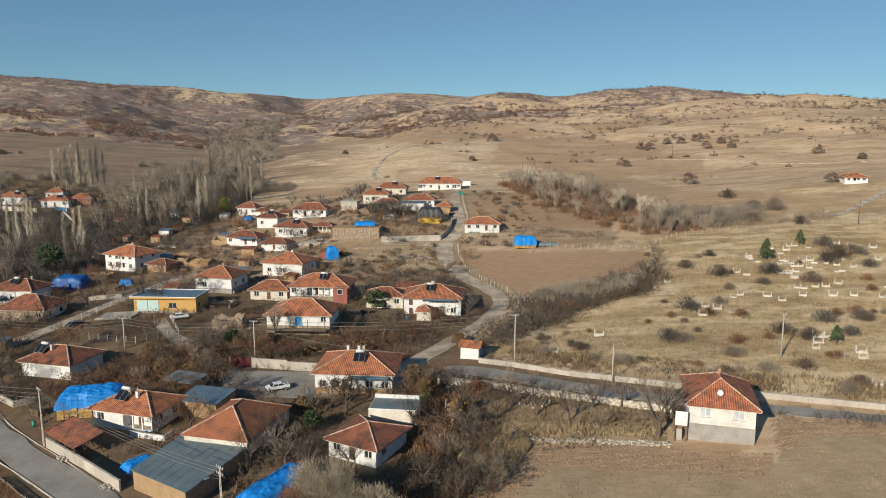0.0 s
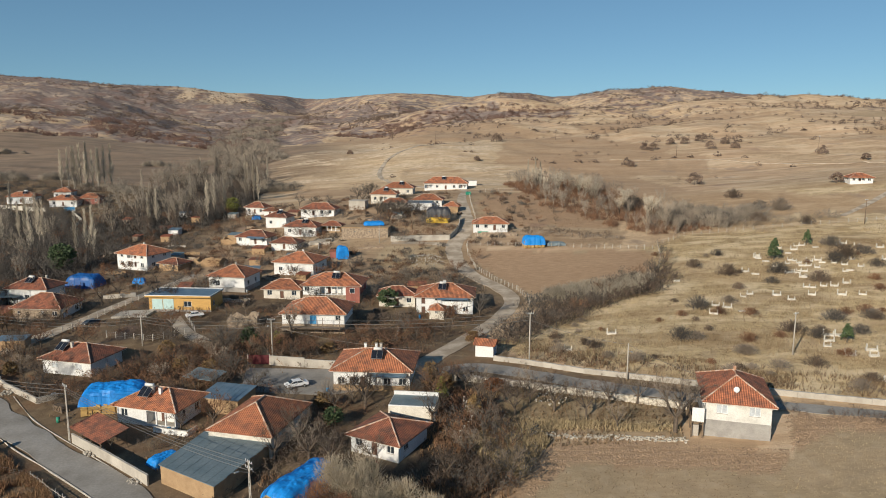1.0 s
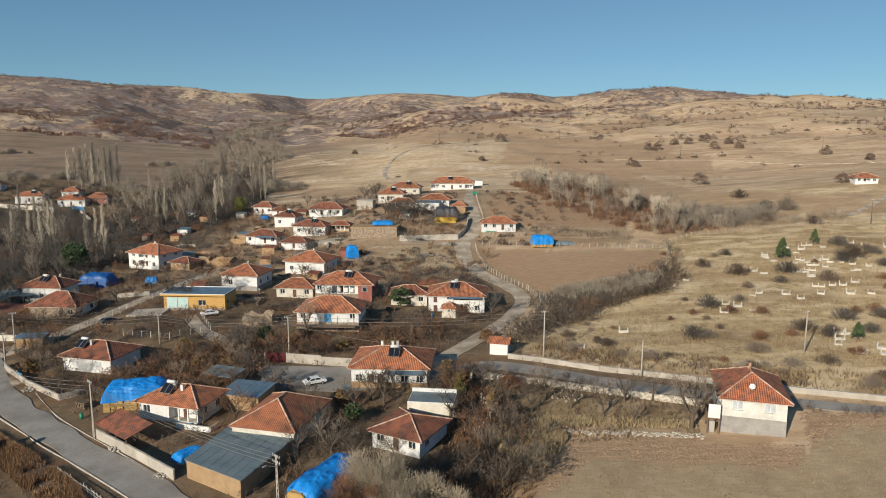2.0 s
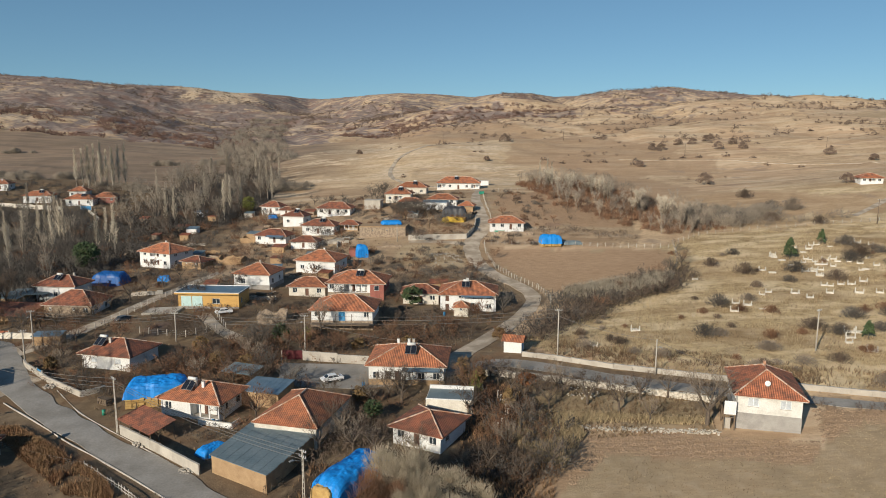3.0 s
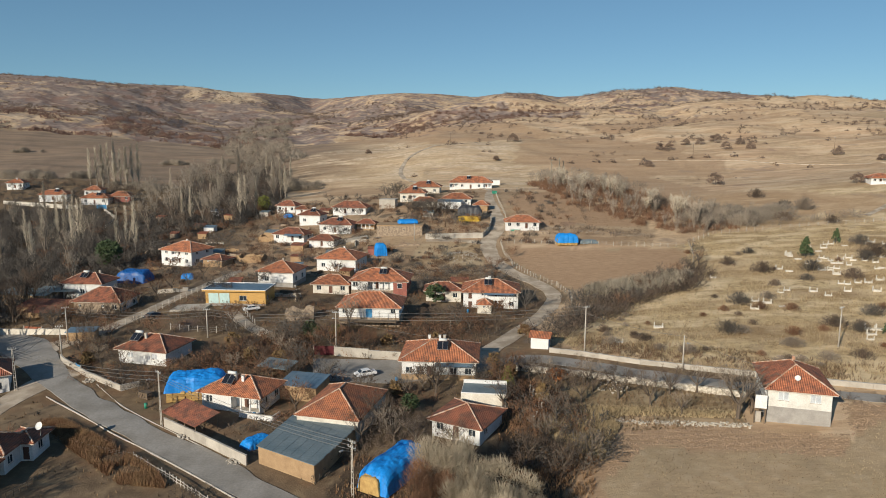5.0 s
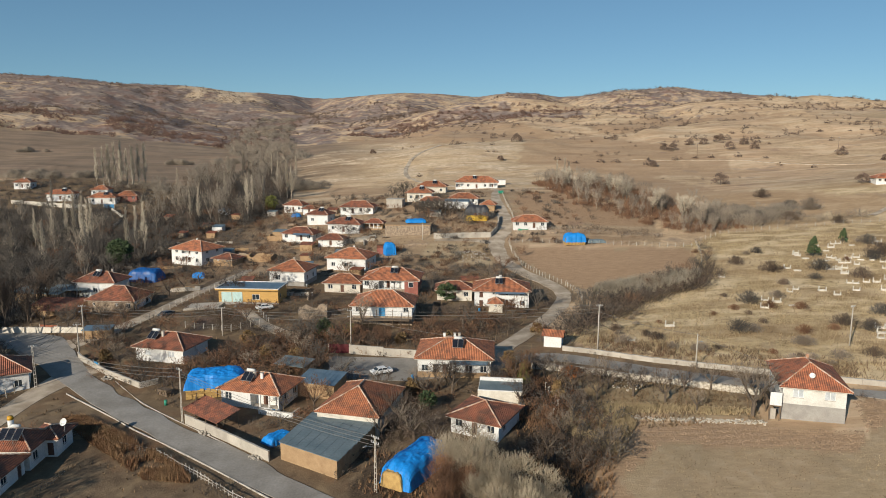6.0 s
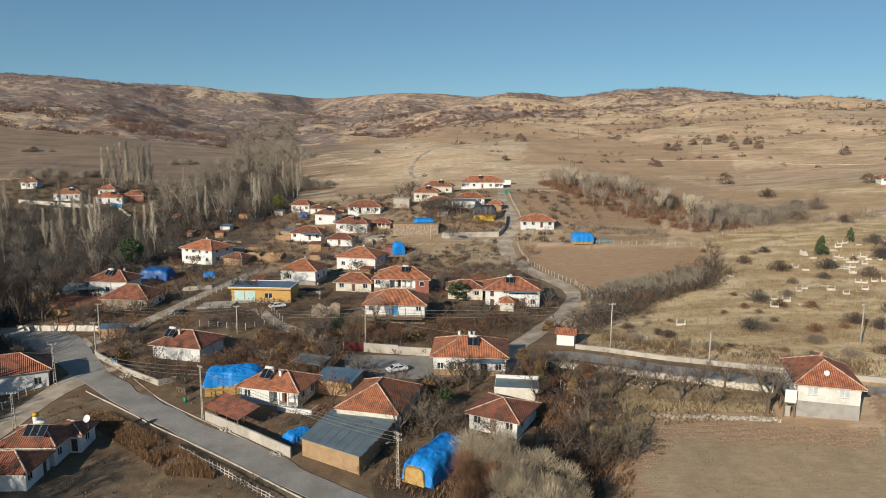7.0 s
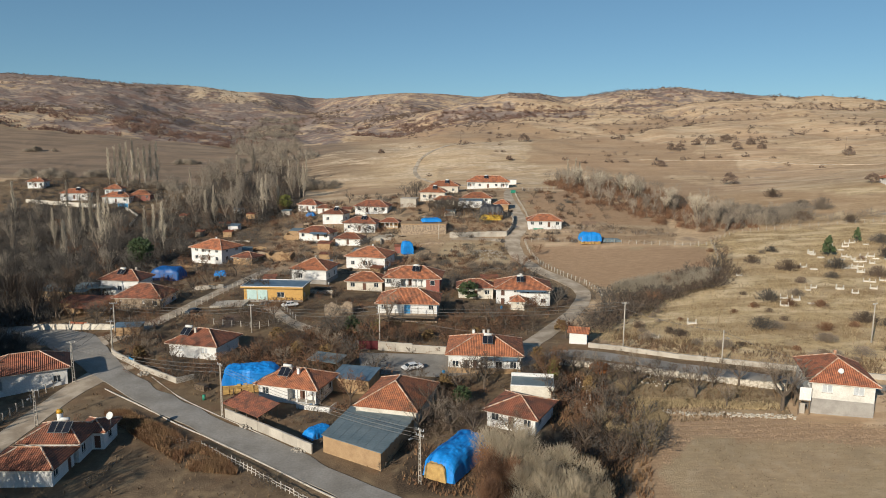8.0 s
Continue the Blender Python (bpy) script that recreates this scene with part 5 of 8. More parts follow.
def leafy(x, y, height, width, mat, label, shape="cone", seed=0, leaves=900, category="tree", name="tree"):
    """An evergreen: a trunk, and a crown of small leaf clumps with gaps."""
    rng = random.Random(seed)
    ob = thing(name, spot(x, y, rng.uniform(0, 360)), label, category, "evergreens")
    part("trunk", Shape().tube((0, 0, -0.3), (0, 0, height * 0.8), height * 0.025, height * 0.008, 6), "bark", ob)
    s = Shape()
    lobes = [(rng.uniform(0, 6.283), rng.uniform(0.15, 0.95)) for _ in range(26)]
    for k in range(leaves):
        a, f = rng.choice(lobes)
        a += rng.gauss(0, 0.35)
        f = min(max(f + rng.gauss(0, 0.06), 0.08), 1.0)
        if shape == "dome":
            rad, base = width / 2 * math.sqrt(max(0.0, 1 - f * f)) * rng.uniform(0.4, 1.1), 0.0
        else:
            rad, base = width / 2 * ((1 - f) ** 0.75 if shape == "cone" else math.sqrt(max(0.0, 1 - (2 * f - 1) ** 2))) * rng.uniform(0.55, 1.1), 0.12
        p = Vector((math.cos(a) * rad, math.sin(a) * rad, height * (base + (1 - base) * f)))
        size = rng.uniform(0.12, 0.26) * max(1.0, height / 6)
        q = [p + Vector((rng.gauss(0, 1), rng.gauss(0, 1), rng.gauss(0, 0.8))) * size for _ in range(4)]
        s.face([q[0], q[1], q[2]]), s.face([q[0], q[2], q[3]]), s.face([q[1], q[3], q[2]]), s.face([q[0], q[3], q[1]])
    part("crown", s, mat, ob)
    return ob


# -- covered stacks --
def lump(length, width, height, seed, cut=0.0, folds=0.1, nx=44, ny=24):
    """A sagging cover over a stack: rounded block, draped and folded."""
    s = Shape()
    g = []
    for i in range(nx + 1):
        row = []
        for j in range(ny + 1):
            u, v = i / nx * 2 - 1, j / ny * 2 - 1
            k = (1 - abs(u) ** 7) * (1 - abs(v) ** 5)
            rise = max(k, 0) ** 0.4
            n = float(fbm(np.array(u * 3 + seed), np.array(v * 3), 4, seed)) - 0.47
            cr = abs(float(fbm(np.array(u * 6 + v * 2), np.array(v * 2.5 - u + seed), 3, seed + 9)) - 0.45)
            z = height * (cut + (1 - cut) * rise) * (1 + 0.22 * n * (1 if rise > 0.3 else 0.2)) - cr * folds * 4 * rise
            edge = max(abs(u), abs(v))
            out = 1 + (n * 0.16 + cr * 0.1) * smooth(0.6, 1.0, edge)
            row.append(Vector((u * length / 2 * out, v * width / 2 * out, z if edge < 1 else height * cut + n * 0.3)))
        g.append(row)
    for i in range(nx):
        for j in range(ny):
            s.face([g[i][j], g[i + 1][j], g[i + 1][j + 1], g[i][j + 1]])
    return s


def covered_stack(x, y, length, width, height, yaw, seed, label, mat="tarp", cut=0.3, hay=True, name="covered_haystack", dz=0.0):
    ob = thing(name, spot(x, y, yaw, dz), label, "haystack", "covered haystacks")
    claim(ob.matrix_world, length, width)
    part("tarpaulin", lump(length, width, height, seed, cut if hay else 0.0), mat, ob, flat=False)
    if hay:
        st = Shape()
        rng = random.Random(seed)
        nx, nz = max(2, int(length / 1.1)), max(1, int(height * cut / 0.45) + 1)
        for i in range(nx):
            for k in range(nz):
                for e in (-1, 1):
                    part("straw_bale", Shape().box(-0.52, -0.4, 0, 0.52, 0.4, 0.46), "hay", ob,
                         m=pose(-length / 2 + (i + 0.5) * length / nx * 0.97, e * (width / 2 - 0.45) + rng.uniform(-0.08, 0.08), k * 0.47, rng.uniform(-7, 7), rng.uniform(-7, 7), rng.uniform(-16, 16)))
        part("straw_core", Shape().box(-length / 2 + 0.1, -width / 2 + 0.6, -0.2, length / 2 - 0.1, width / 2 - 0.6, height * 0.55), "hay", ob)
    return ob


# -- vehicles --
def car(x, y, yaw, paint, label):
    ob = thing("car", spot(x, y, yaw, 0.12), label, "car")
    prof = [(-2.1, 0.45), (-2.1, 0.85), (-1.45, 0.98), (-0.75, 1.42), (0.75, 1.44), (1.5, 1.02), (2.1, 0.95), (2.12, 0.45)]
    s = Shape()
    h = 0.82
    n = len(prof)

    def inset(z):
        return h - max(0, z - 0.95) * 0.42
    for k in range(n):
        (xa, za), (xb, zb) = prof[k], prof[(k + 1) % n]
        s.face([(xa, -inset(za), za), (xa, inset(za), za), (xb, inset(zb), zb), (xb, -inset(zb), zb)])
    s.face([(xx, -inset(zz), zz) for xx, zz in prof][::-1])
    s.face([(xx, inset(zz), zz) for xx, zz in prof])
    part("body", s, paint, ob)
    for e in (-1, 1):
        for x0, x1, x2, x3 in ((-1.2, -0.05, -0.05, -0.68), (0.05, 1.25, 0.72, 0.05)):
            y0, y1 = e * (inset(1.02) + 0.006), e * (inset(1.36) + 0.006)
            part("side_window", side_glass(x0, x1, x2, x3, y0, y1), "glass", ob)
        for wx in (-1.3, 1.3):
            wl = part("wheel", Shape().tube((wx, e * 0.64, 0.3), (wx, e * 0.84, 0.3), 0.31, 0.31, 16), "rubber", ob)
            part("rim", Shape().tube((wx, e * 0.84, 0.3), (wx, e * 0.86, 0.3), 0.19, 0.17, 12), "steel", wl)
        part("headlight", Shape().box(-2.13, min(e * 0.5, e * 0.75), 0.66, -2.09, max(e * 0.5, e * 0.75), 0.8), "tank", ob)
        part("tail_light", Shape().box(2.09, min(e * 0.5, e * 0.75), 0.7, 2.14, max(e * 0.5, e * 0.75), 0.86), "lamp_glass", ob)
    a, b = 0.72, 0.6
    part("windscreen", slab4([(-1.38, -a, 1.04), (-1.38, a, 1.04), (-0.82, b, 1.39), (-0.82, -b, 1.39)]), "glass", ob)
    part("rear_window", slab4([(1.43, a, 1.08), (1.43, -a, 1.08), (0.83, -b, 1.41), (0.83, b, 1.41)]), "glass", ob)
    part("bumper", Shape().box(-2.18, -0.78, 0.35, -2.08, 0.78, 0.55).box(2.1, -0.78, 0.35, 2.19, 0.78, 0.55), "rubber", ob)
    return ob


def slab4(p):
    s = Shape()
    p = [Vector(k) for k in p]
    n = (p[1] - p[0]).cross(p[3] - p[0]).normalized() * 0.012
    if n.z < 0:
        n = -n
    s.face([k + n for k in p]), s.face([k - n for k in reversed(p)])
    for k in range(4):
        a, b = p[k], p[(k + 1) % 4]
        s.face([a - n, b - n, b + n, a + n])
    return s


def side_glass(x0, x1, x2, x3, y0, y1):
    s = Shape()
    pts = [Vector((x0, y0, 1.02)), Vector((x1, y0, 1.02)), Vector((x2, y1, 1.36)), Vector((x3, y1, 1.36))]
    o = Vector((0, 0.012 if y0 > 0 else -0.012, 0))
    s.face([k + o for k in pts]), s.face([k - o for k in reversed(pts)])
    for k in range(4):
        a, b = pts[k], pts[(k + 1) % 4]
        s.face([a - o, b - o, b + o, a + o])
    return s


# -- graves --
KERB_MESH = Shape().box(-0.5, -1.15, -0.3, 0.5, -0.95, 0.5).box(-0.5, 0.95, -0.3, 0.5, 1.15, 0.5).box(-0.5, -0.95, -0.3, -0.32, 0.95, 0.45).box(0.32, -0.95, -0.3, 0.5, 0.95, 0.45).mesh("grave_kerb", "marble")
HEAD = Shape().box(-0.24, -0.1, 0, 0.24, 0.1, 0.85)
HEAD.tube((0, -0.1, 0.85), (0, 0.1, 0.85), 0.24, 0.24, 12)
HEAD_MESH = HEAD.mesh("headstone", "marble")
FOOT_MESH = Shape().box(-0.2, -0.09, 0, 0.2, 0.09, 0.75).mesh("footstone", "marble")
SOIL_MESH = Shape().box(-0.32, -0.95, -0.3, 0.32, 0.95, 0.34).mesh("grave_soil", "gravel")


def grave(x, y, yaw, k=1.0, head=True):
    ob = thing("grave", spot(x, y, yaw) @ Matrix.Diagonal((k, k, k, 1)), "white marble grave kerb with headstone in dry grass", "grave", "graves of the cemetery")
    part("grave_kerb", KERB_MESH, None, ob)
    part("grave_soil", SOIL_MESH, None, ob)
    if head:
        part("headstone", HEAD_MESH, None, ob, m=pose(0, 1.05, 0.5))
        part("footstone", FOOT_MESH, None, ob, m=pose(0, -1.05, 0.5))
    return ob


def lean_to(x, y, w, d, yaw, h0, h1, roof, label, wall=None, posts=True, name="shed", category="shed", over=0.2, dz=0.0):
    """A single-pitch roof, low at the front (-y), on posts or on walls."""
    ob = thing(name, spot(x, y, yaw, dz), label, category, "sheds")
    claim(ob.matrix_world, w, d)
    a, b = w / 2, d / 2
    s = Shape()
    A, B = a + over, b + over
    k = (h1 - h0) / d
    zf, zb = h0 - k * over, h1 + k * over
    top = [(-A, -B, zf + 0.1), (A, -B, zf + 0.1), (A, B, zb + 0.1), (-A, B, zb + 0.1)]
    ln = math.hypot(2 * B, zb - zf)
    s.face(top, [(0, 0), (2 * A, 0), (2 * A, ln), (0, ln)])
    low = [(p[0], p[1], p[2] - 0.1) for p in top]
    s.face(low[::-1])
    for i in range(4):
        j = (i + 1) % 4
        s.face([low[i], low[j], top[j], top[i]])
    rf = part("roof", s, roof, ob)
    if roof in ("metal", "metal_blue"):
        n = int(2 * A / 0.95)
        for i in range(1, n):
            sx = -A + i * 2 * A / n
            q = Shape()
            q.face([(sx - 0.04, -B, zf + 0.104), (sx + 0.04, -B, zf + 0.104), (sx + 0.04, B, zb + 0.104), (sx - 0.04, B, zb + 0.104)])
            q.face([(sx - 0.04, -B, zf + 0.135), (sx + 0.04, -B, zf + 0.135), (sx + 0.04, B, zb + 0.135), (sx - 0.04, B, zb + 0.135)])
            q.face([(sx - 0.04, -B, zf + 0.104), (sx - 0.04, -B, zf + 0.135), (sx - 0.04, B, zb + 0.135), (sx - 0.04, B, zb + 0.104)][::-1])
            q.face([(sx + 0.04, -B, zf + 0.104), (sx + 0.04, -B, zf + 0.135), (sx + 0.04, B, zb + 0.135), (sx + 0.04, B, zb + 0.104)])
            part("seam", q, roof, rf)
    if wall:
        t = 0.22
        w1 = Shape().box(-a, -b, -1, a, -b + t, h0 - 0.02)
        w2 = Shape().box(-a, b - t, -1, a, b, h1 - 0.02)
        part("wall", w1, wall, ob), part("wall", w2, wall, ob)
        for sx in (-a, a - t):
            q = Shape()
            y0, y1 = -b + t, b - t
            z0, z1 = h0 + k * t - 0.03, h1 - k * t - 0.03
            v = [(sx, y0, -1), (sx + t, y0, -1), (sx + t, y1, -1), (sx, y1, -1), (sx, y0, z0), (sx + t, y0, z0), (sx + t, y1, z1), (sx, y1, z1)]
            n = len(q.v)
            q.v += v
            for f in ((3, 2, 1, 0), (4, 5, 6, 7), (0, 1, 5, 4), (1, 2, 6, 5), (2, 3, 7, 6), (3, 0, 4, 7)):
                q.f.append(f)
                q.uv += [(0, 0)] * 4
            part("wall", q, wall, ob)
    if posts:
        for px in np.linspace(-a + 0.15, a - 0.15, max(2, int(w / 3) + 1)):
            for py, hh in ((-b + 0.12, h0), (b - 0.12, h1)):
                if wall and py > 0:
                    continue
                part("post", Shape().tube((px, py, -0.5), (px, py, hh), 0.08, 0.07, 6), "timber", ob)
    return ob


def quad_shed(corners, h0, h1, roof, wall, label):
    """A skewed flat-roofed shed: four ground corners, front left first, counterclockwise."""
    c = [Vector((*p, 0)) for p in corners]
    mid = sum(c, Vector()) / 4
    z = ground_z(mid.x, mid.y)
    ob = thing("shed", pose(mid.x, mid.y, z), label, "shed", "sheds")
    FOOT.append((mid.x, mid.y, 7))
    q = [p - mid for p in c]
    hs = [h0, h0, h1, h1]
    big = [Vector((p.x * 1.04, p.y * 1.04, h)) for p, h in zip(q, hs)]
    t = Vector((0, 0, 0.09))
    s = Shape()
    s.face([p + t for p in big]), s.face(list(reversed(big)))
    for i in range(4):
        j = (i + 1) % 4
        s.face([big[i], big[j], big[j] + t, big[i] + t])
    rf = part("roof", s, roof, ob)
    rng = random.Random(3)
    n = 7
    for i in range(1, n):
        a, b = big[0].lerp(big[1], i / n) + t * 1.06, big[3].lerp(big[2], i / n) + t * 1.06
        part("seam", Shape().path([a, a.lerp(b, 0.5), b], 0.018, 4), roof, rf)
    e = (big[2] - big[1])
    for i in range(26):
        a = big[1] + e * (i / 26)
        part("sheet_edge", slab4([a + t * 1.3, a + e / 34 + t * 1.3, a + e / 34 + t * 1.3 + Vector((0.16, 0.05, -0.05)), a + t * 1.3 + Vector((rng.uniform(0.05, 0.4), 0.05, -0.05))]), roof, rf)
    for i in range(4):
        j = (i + 1) % 4
        a, b = q[i], q[j]
        inn = Vector((-(b - a).y, (b - a).x, 0)).normalized() * 0.25
        w = Shape()
        dn = Vector((0, 0, -1.2))
        lo = [a + dn, b + dn, b + inn + dn, a + inn + dn]
        up = [a + Vector((0, 0, hs[i] - 0.01)), b + Vector((0, 0, hs[j] - 0.01)), b + inn + Vector((0, 0, hs[j] - 0.01)), a + inn + Vector((0, 0, hs[i] - 0.01))]
        w.v = [tuple(p) for p in lo + up]
        for f in ((3, 2, 1, 0), (4, 5, 6, 7), (0, 1, 5, 4), (1, 2, 6, 5), (2, 3, 7, 6), (3, 0, 4, 7)):
            w.f.append(f)
            w.uv += [(0, 0)] * 4
        part("wall", w, wall, ob)
    return ob


def free(x, y, r=0.6):
    return all((x - fx) ** 2 + (y - fy) ** 2 > (fr + r) ** 2 for fx, fy, fr in FOOT)


def woodpile(x, y, yaw, n=7, rows=4):
    ob = thing("woodpile", spot(x, y, yaw), "stacked brown firewood logs beside the yard", "firewood", "woodpiles")
    rng = random.Random(int(x * 13 + y))
    for j in range(rows):
        for i in range(n - (j % 2)):
            cx = (i + 0.5 * (j % 2)) * 0.34
            part("log", Shape().tube((cx, -0.6 + rng.uniform(-0.1, 0.1), 0.15 + j * 0.29), (cx, 0.6 + rng.uniform(-0.1, 0.1), 0.15 + j * 0.29), 0.165, 0.15, 7), rng.choice(("timber", "bark", "timber")), ob)
    return ob


def barrel(x, y, mat, label):
    ob = thing("barrel", spot(x, y), label, "barrel", "barrels")
    part("drum", Shape().tube((0, 0, 0), (0, 0, 0.88), 0.29, 0.29, 12), mat, ob, flat=False)
    part("rim", Shape().tube((0, 0, 0.86), (0, 0, 0.92), 0.31, 0.31, 12), mat, ob, flat=False)
    return ob


def ruin(x, y, w, d, yaw, h, mat, label, seed=0):
    """Roofless walls with a broken top line."""
    ob = thing("ruin", spot(x, y, yaw), label, "ruin", "ruins")
    claim(ob.matrix_world, w, d)
    rng = random.Random(seed)
    for x0, y0, ln, a in ((-w / 2, -d / 2, w, 0), (w / 2, -d / 2, d, 90), (w / 2, d / 2, w, 180), (-w / 2, d / 2, d, 270)):
        s, n = Shape(), max(3, int(ln / 0.8))
        hs = [h * rng.uniform(0.55, 1.0) for _ in range(n + 1)]
        for k in range(n + 1):
            px = ln * k / n
            s.v += [(px, 0, -0.8), (px, 0.45, -0.8), (px, 0.45, hs[k]), (px, 0, hs[k])]
        for k in range(n):
            b = k * 4
            for q in ((0, 4, 7, 3), (2, 6, 5, 1), (3, 7, 6, 2), (1, 5, 4, 0)):
                s.f.append(tuple(b + i for i in q))
        s.f += [(3, 2, 1, 0), tuple(n * 4 + i for i in (0, 1, 2, 3))]
        s.uv = [(0, 0)] * sum(len(f) for f in s.f)
        part("wall", s, mat, ob, m=pose(x0, y0, 0, 0, 0, a))
    return ob


def rubble(name, x, y, r, count, mat, label, seed=0, size=(0.08, 0.3)):
    rng = random.Random(seed)
    s = Shape()
    for _ in range(count):
        a, d = rng.uniform(0, 6.283), r * math.sqrt(rng.random())
        px, py = x + math.cos(a) * d, y + math.sin(a) * d
        q0 = rng.uniform(*size)
        c = Vector((px, py, ground_z(px, py) + q0 * 0.3 + max(0, 1 - d / r) * r * 0.22))
        q = [c + Vector((math.cos(t) * q0 * rng.uniform(0.7, 1.2), math.sin(t) * q0 * rng.uniform(0.7, 1.2), z * q0 * rng.uniform(0.5, 1))) for z in (-0.9, 0.7) for t in (0.4, 2.0, 3.6, 5.2)]
        for j in range(4):
            i = (j + 1) % 4
            s.face([q[j], q[i], q[4 + i], q[4 + j]])
        s.face(q[4:])
    return tagged(solo(name, s, mat, label, "rubble"), kind="stuff")


# ---- roads and yards ----
band("road", [(-24, 67.5), (-31.8, 74), (-39.7, 79.8), (-47.7, 86.0), (-56.6, 92.8), (-67.4, 100.8), (-75.9, 107.3), (-86.0, 116.0), (-95, 125.5), (-103, 134.5), (-111, 142.5), (-121, 148.5), (-138, 154), (-175, 160)], [5, 5, 5, 5, 5, 5.2, 5.6, 7.5, 10, 11, 10, 7.5, 6, 6], "asphalt",
     "worn grey asphalt village road with dusty edges", lift=0.12, seed=3, wobble=0.5)
band("kerb_line", [(-46.0, 88.3), (-55.0, 95.3), (-65.7, 103.3), (-73.6, 109.8), (-81.4, 118.0)], 0.09, "kerb", "pale broken concrete kerb beside the asphalt", lift=0.08, category="kerb", wobble=0.14)
band("kerb_line", [(-33.6, 71.8), (-41.3, 77.5), (-49.4, 83.8), (-58.2, 90.5), (-69.2, 98.4), (-77.6, 104.9), (-88.2, 112.8)], 0.16, "kerb", "pale broken concrete kerb beside the asphalt", lift=0.16, category="kerb", wobble=0.09)
band("lane", [(-96, 84), (-95.5, 92), (-95, 101.6), (-94.2, 112), (-92, 121), (-90, 125)], [4.5, 4.5, 5, 5, 6, 8], "dirt", "dusty side lane joining the road", lift=0.07, seed=5)
band("street", [(-104, 138), (-100.5, 145.5), (-96.5, 154), (-92.8, 166.8), (-88.5, 184), (-84.5, 201), (-82, 214)], [8, 6, 4.2, 4, 3.8, 3.5, 3], "dirt", "narrow earthen street between yards", lift=0.08, seed=7)
band("dirt_road", [(-14, 122), (-9, 129), (-4, 138), (3, 150.5), (10.5, 166.5), (15.2, 179), (15.6, 188), (12.4, 197.5), (7.2, 207), (2.8, 219), (0.6, 233), (1.4, 245), (5.0, 257), (6.2, 276), (5.5, 297), (5.5, 317), (8, 335)],
     [4.4, 4.4, 4.6, 4.4, 4.2, 4.4, 4.6, 5, 5.4, 5.6, 6.4, 6, 5, 4.6, 4.2, 4, 3.5], "dirt", "pale dirt road climbing through the village", lift=0.1, seed=9)
band("dirt_road", [(-12, 123), (-3, 128), (3.5, 129.6), (12.3, 125.6), (26, 117.8), (40, 111.6), (54, 107.3), (80, 99), (130, 84)], [5, 4.6, 4, 3.6, 3.4, 3.4, 3.4, 3.4, 3.4], "asphalt", "narrow dusty road beside the low cemetery wall", lift=0.06, seed=11)
band("track", [(-22, 246.5), (-10, 245), (0, 241)], 3.0, "dirt", "dirt track under the concrete wall", lift=0.06, seed=13)
band("track", [(-70, 164), (-62, 152), (-56, 146)], 3.2, "dirt", "short dirt drive past the ochre building", lift=0.06, seed=15)
band("track", [(8, 335), (2, 352), (-18, 380), (-40, 420), (-44, 460), (-34, 500), (-6, 540), (40, 590)], 2.6, "dirt", "pale farm track over the hill", lift=0.15, seed=17, step=3)
band("track", [(150, 262), (196, 300), (230, 330), (262, 352), (330, 372)], 2.4, "dirt", "pale farm track to the lone farmhouse", lift=0.2, seed=19, step=3)
band("track", [(110, 470), (170, 455), (215, 425), (262, 405), (330, 400)], 1.2, "dirt", "pale track across the bare hillside", lift=0.25, seed=21, step=3)
patch("yard", [(-42.5, 131), (-23.6, 130.1), (-20, 124), (-14, 121), (-24, 117.5), (-40.5, 119.5)], "asphalt", "grey hard-standing yard where a car is parked", lift=0.07)
patch("yard", [(-86, 165), (-77, 165), (-76.5, 169.6), (-85.5, 170)], "concrete", "concrete apron in front of the ochre building", lift=0.55)

# ---- houses, nearest first ----
h0 = house(43.2, 102.9, 10.7, 13.4, -16, 5.2, 2.8, "two-storey white house with grey rendered base and tiled hipped roof", front="ww", right="..", left="w.w", wall="aged", roof="tile_worn", chimneys=0, wh=(1.6, 1.4), zsill=1.1, base=2.3, plinth=2.3, plinth_mat="grey", pane="curtain", dz=-0.1)
satellite_dish(pose(41.6, 98.3, ground_z(43, 103) + 6.2, 0, 0, -16) @ Matrix.Scale(0.75, 4))
part("chimney", Shape().box(-0.2, -0.2, 7.9, 0.2, 0.2, 8.9), "cap", h0, m=pose(0, 1.0, 0))
bal = thing("wooden_balcony", spot(37.2, 100.6, -16), "grey weathered wooden balcony and stair on posts", "balcony")
part("deck", Shape().box(-1.6, -3.2, 2.2, 0.3, 2.5, 2.36), "timber", bal)
for px, py in ((-1.5, -3.1), (-1.5, 0), (-1.5, 2.4), (0.1, -3.1)):
    part("post", Shape().box(px - 0.09, py - 0.09, -0.6, px + 0.09, py + 0.09, 2.2 if px > -1 else 3.3), "timber", bal)
for k in range(11):
    part("board", Shape().box(-1.62, -3.15 + k * 0.5, 2.4, -1.57, -2.8 + k * 0.5, 3.2), "timber", bal)
part("screen", Shape().box(-1.5, -3.24, 2.4, 0.25, -3.18, 4.6), "white", bal)
part("lower_wall", Shape().box(-1.4, -2.6, -0.6, -0.4, -2.3, 1.6), "concrete", bal)
house(-84.0, 82.3, 10.6, 7.4, 1, 2.7, 1.7, "white cottage wing with a red hipped tile roof", front="..", right="w.d", left="w", wall="white", roof="tile_old", chimneys=0)
house(-83.2, 89.0, 9.6, 7.4, 1, 3.2, 1.9, "white cottage with old red tile roof and broad solar heater", front="..", right="w.", left="w", wall="white", roof="tile_old", chimneys=0)
house(-79.3, 92.4, 5.4, 6.0, 1, 2.9, 0.9, "white annex under dark tiles beside the cottage", front=".d", right="w", left="", wall="white", roof="tile_old", chimneys=0)
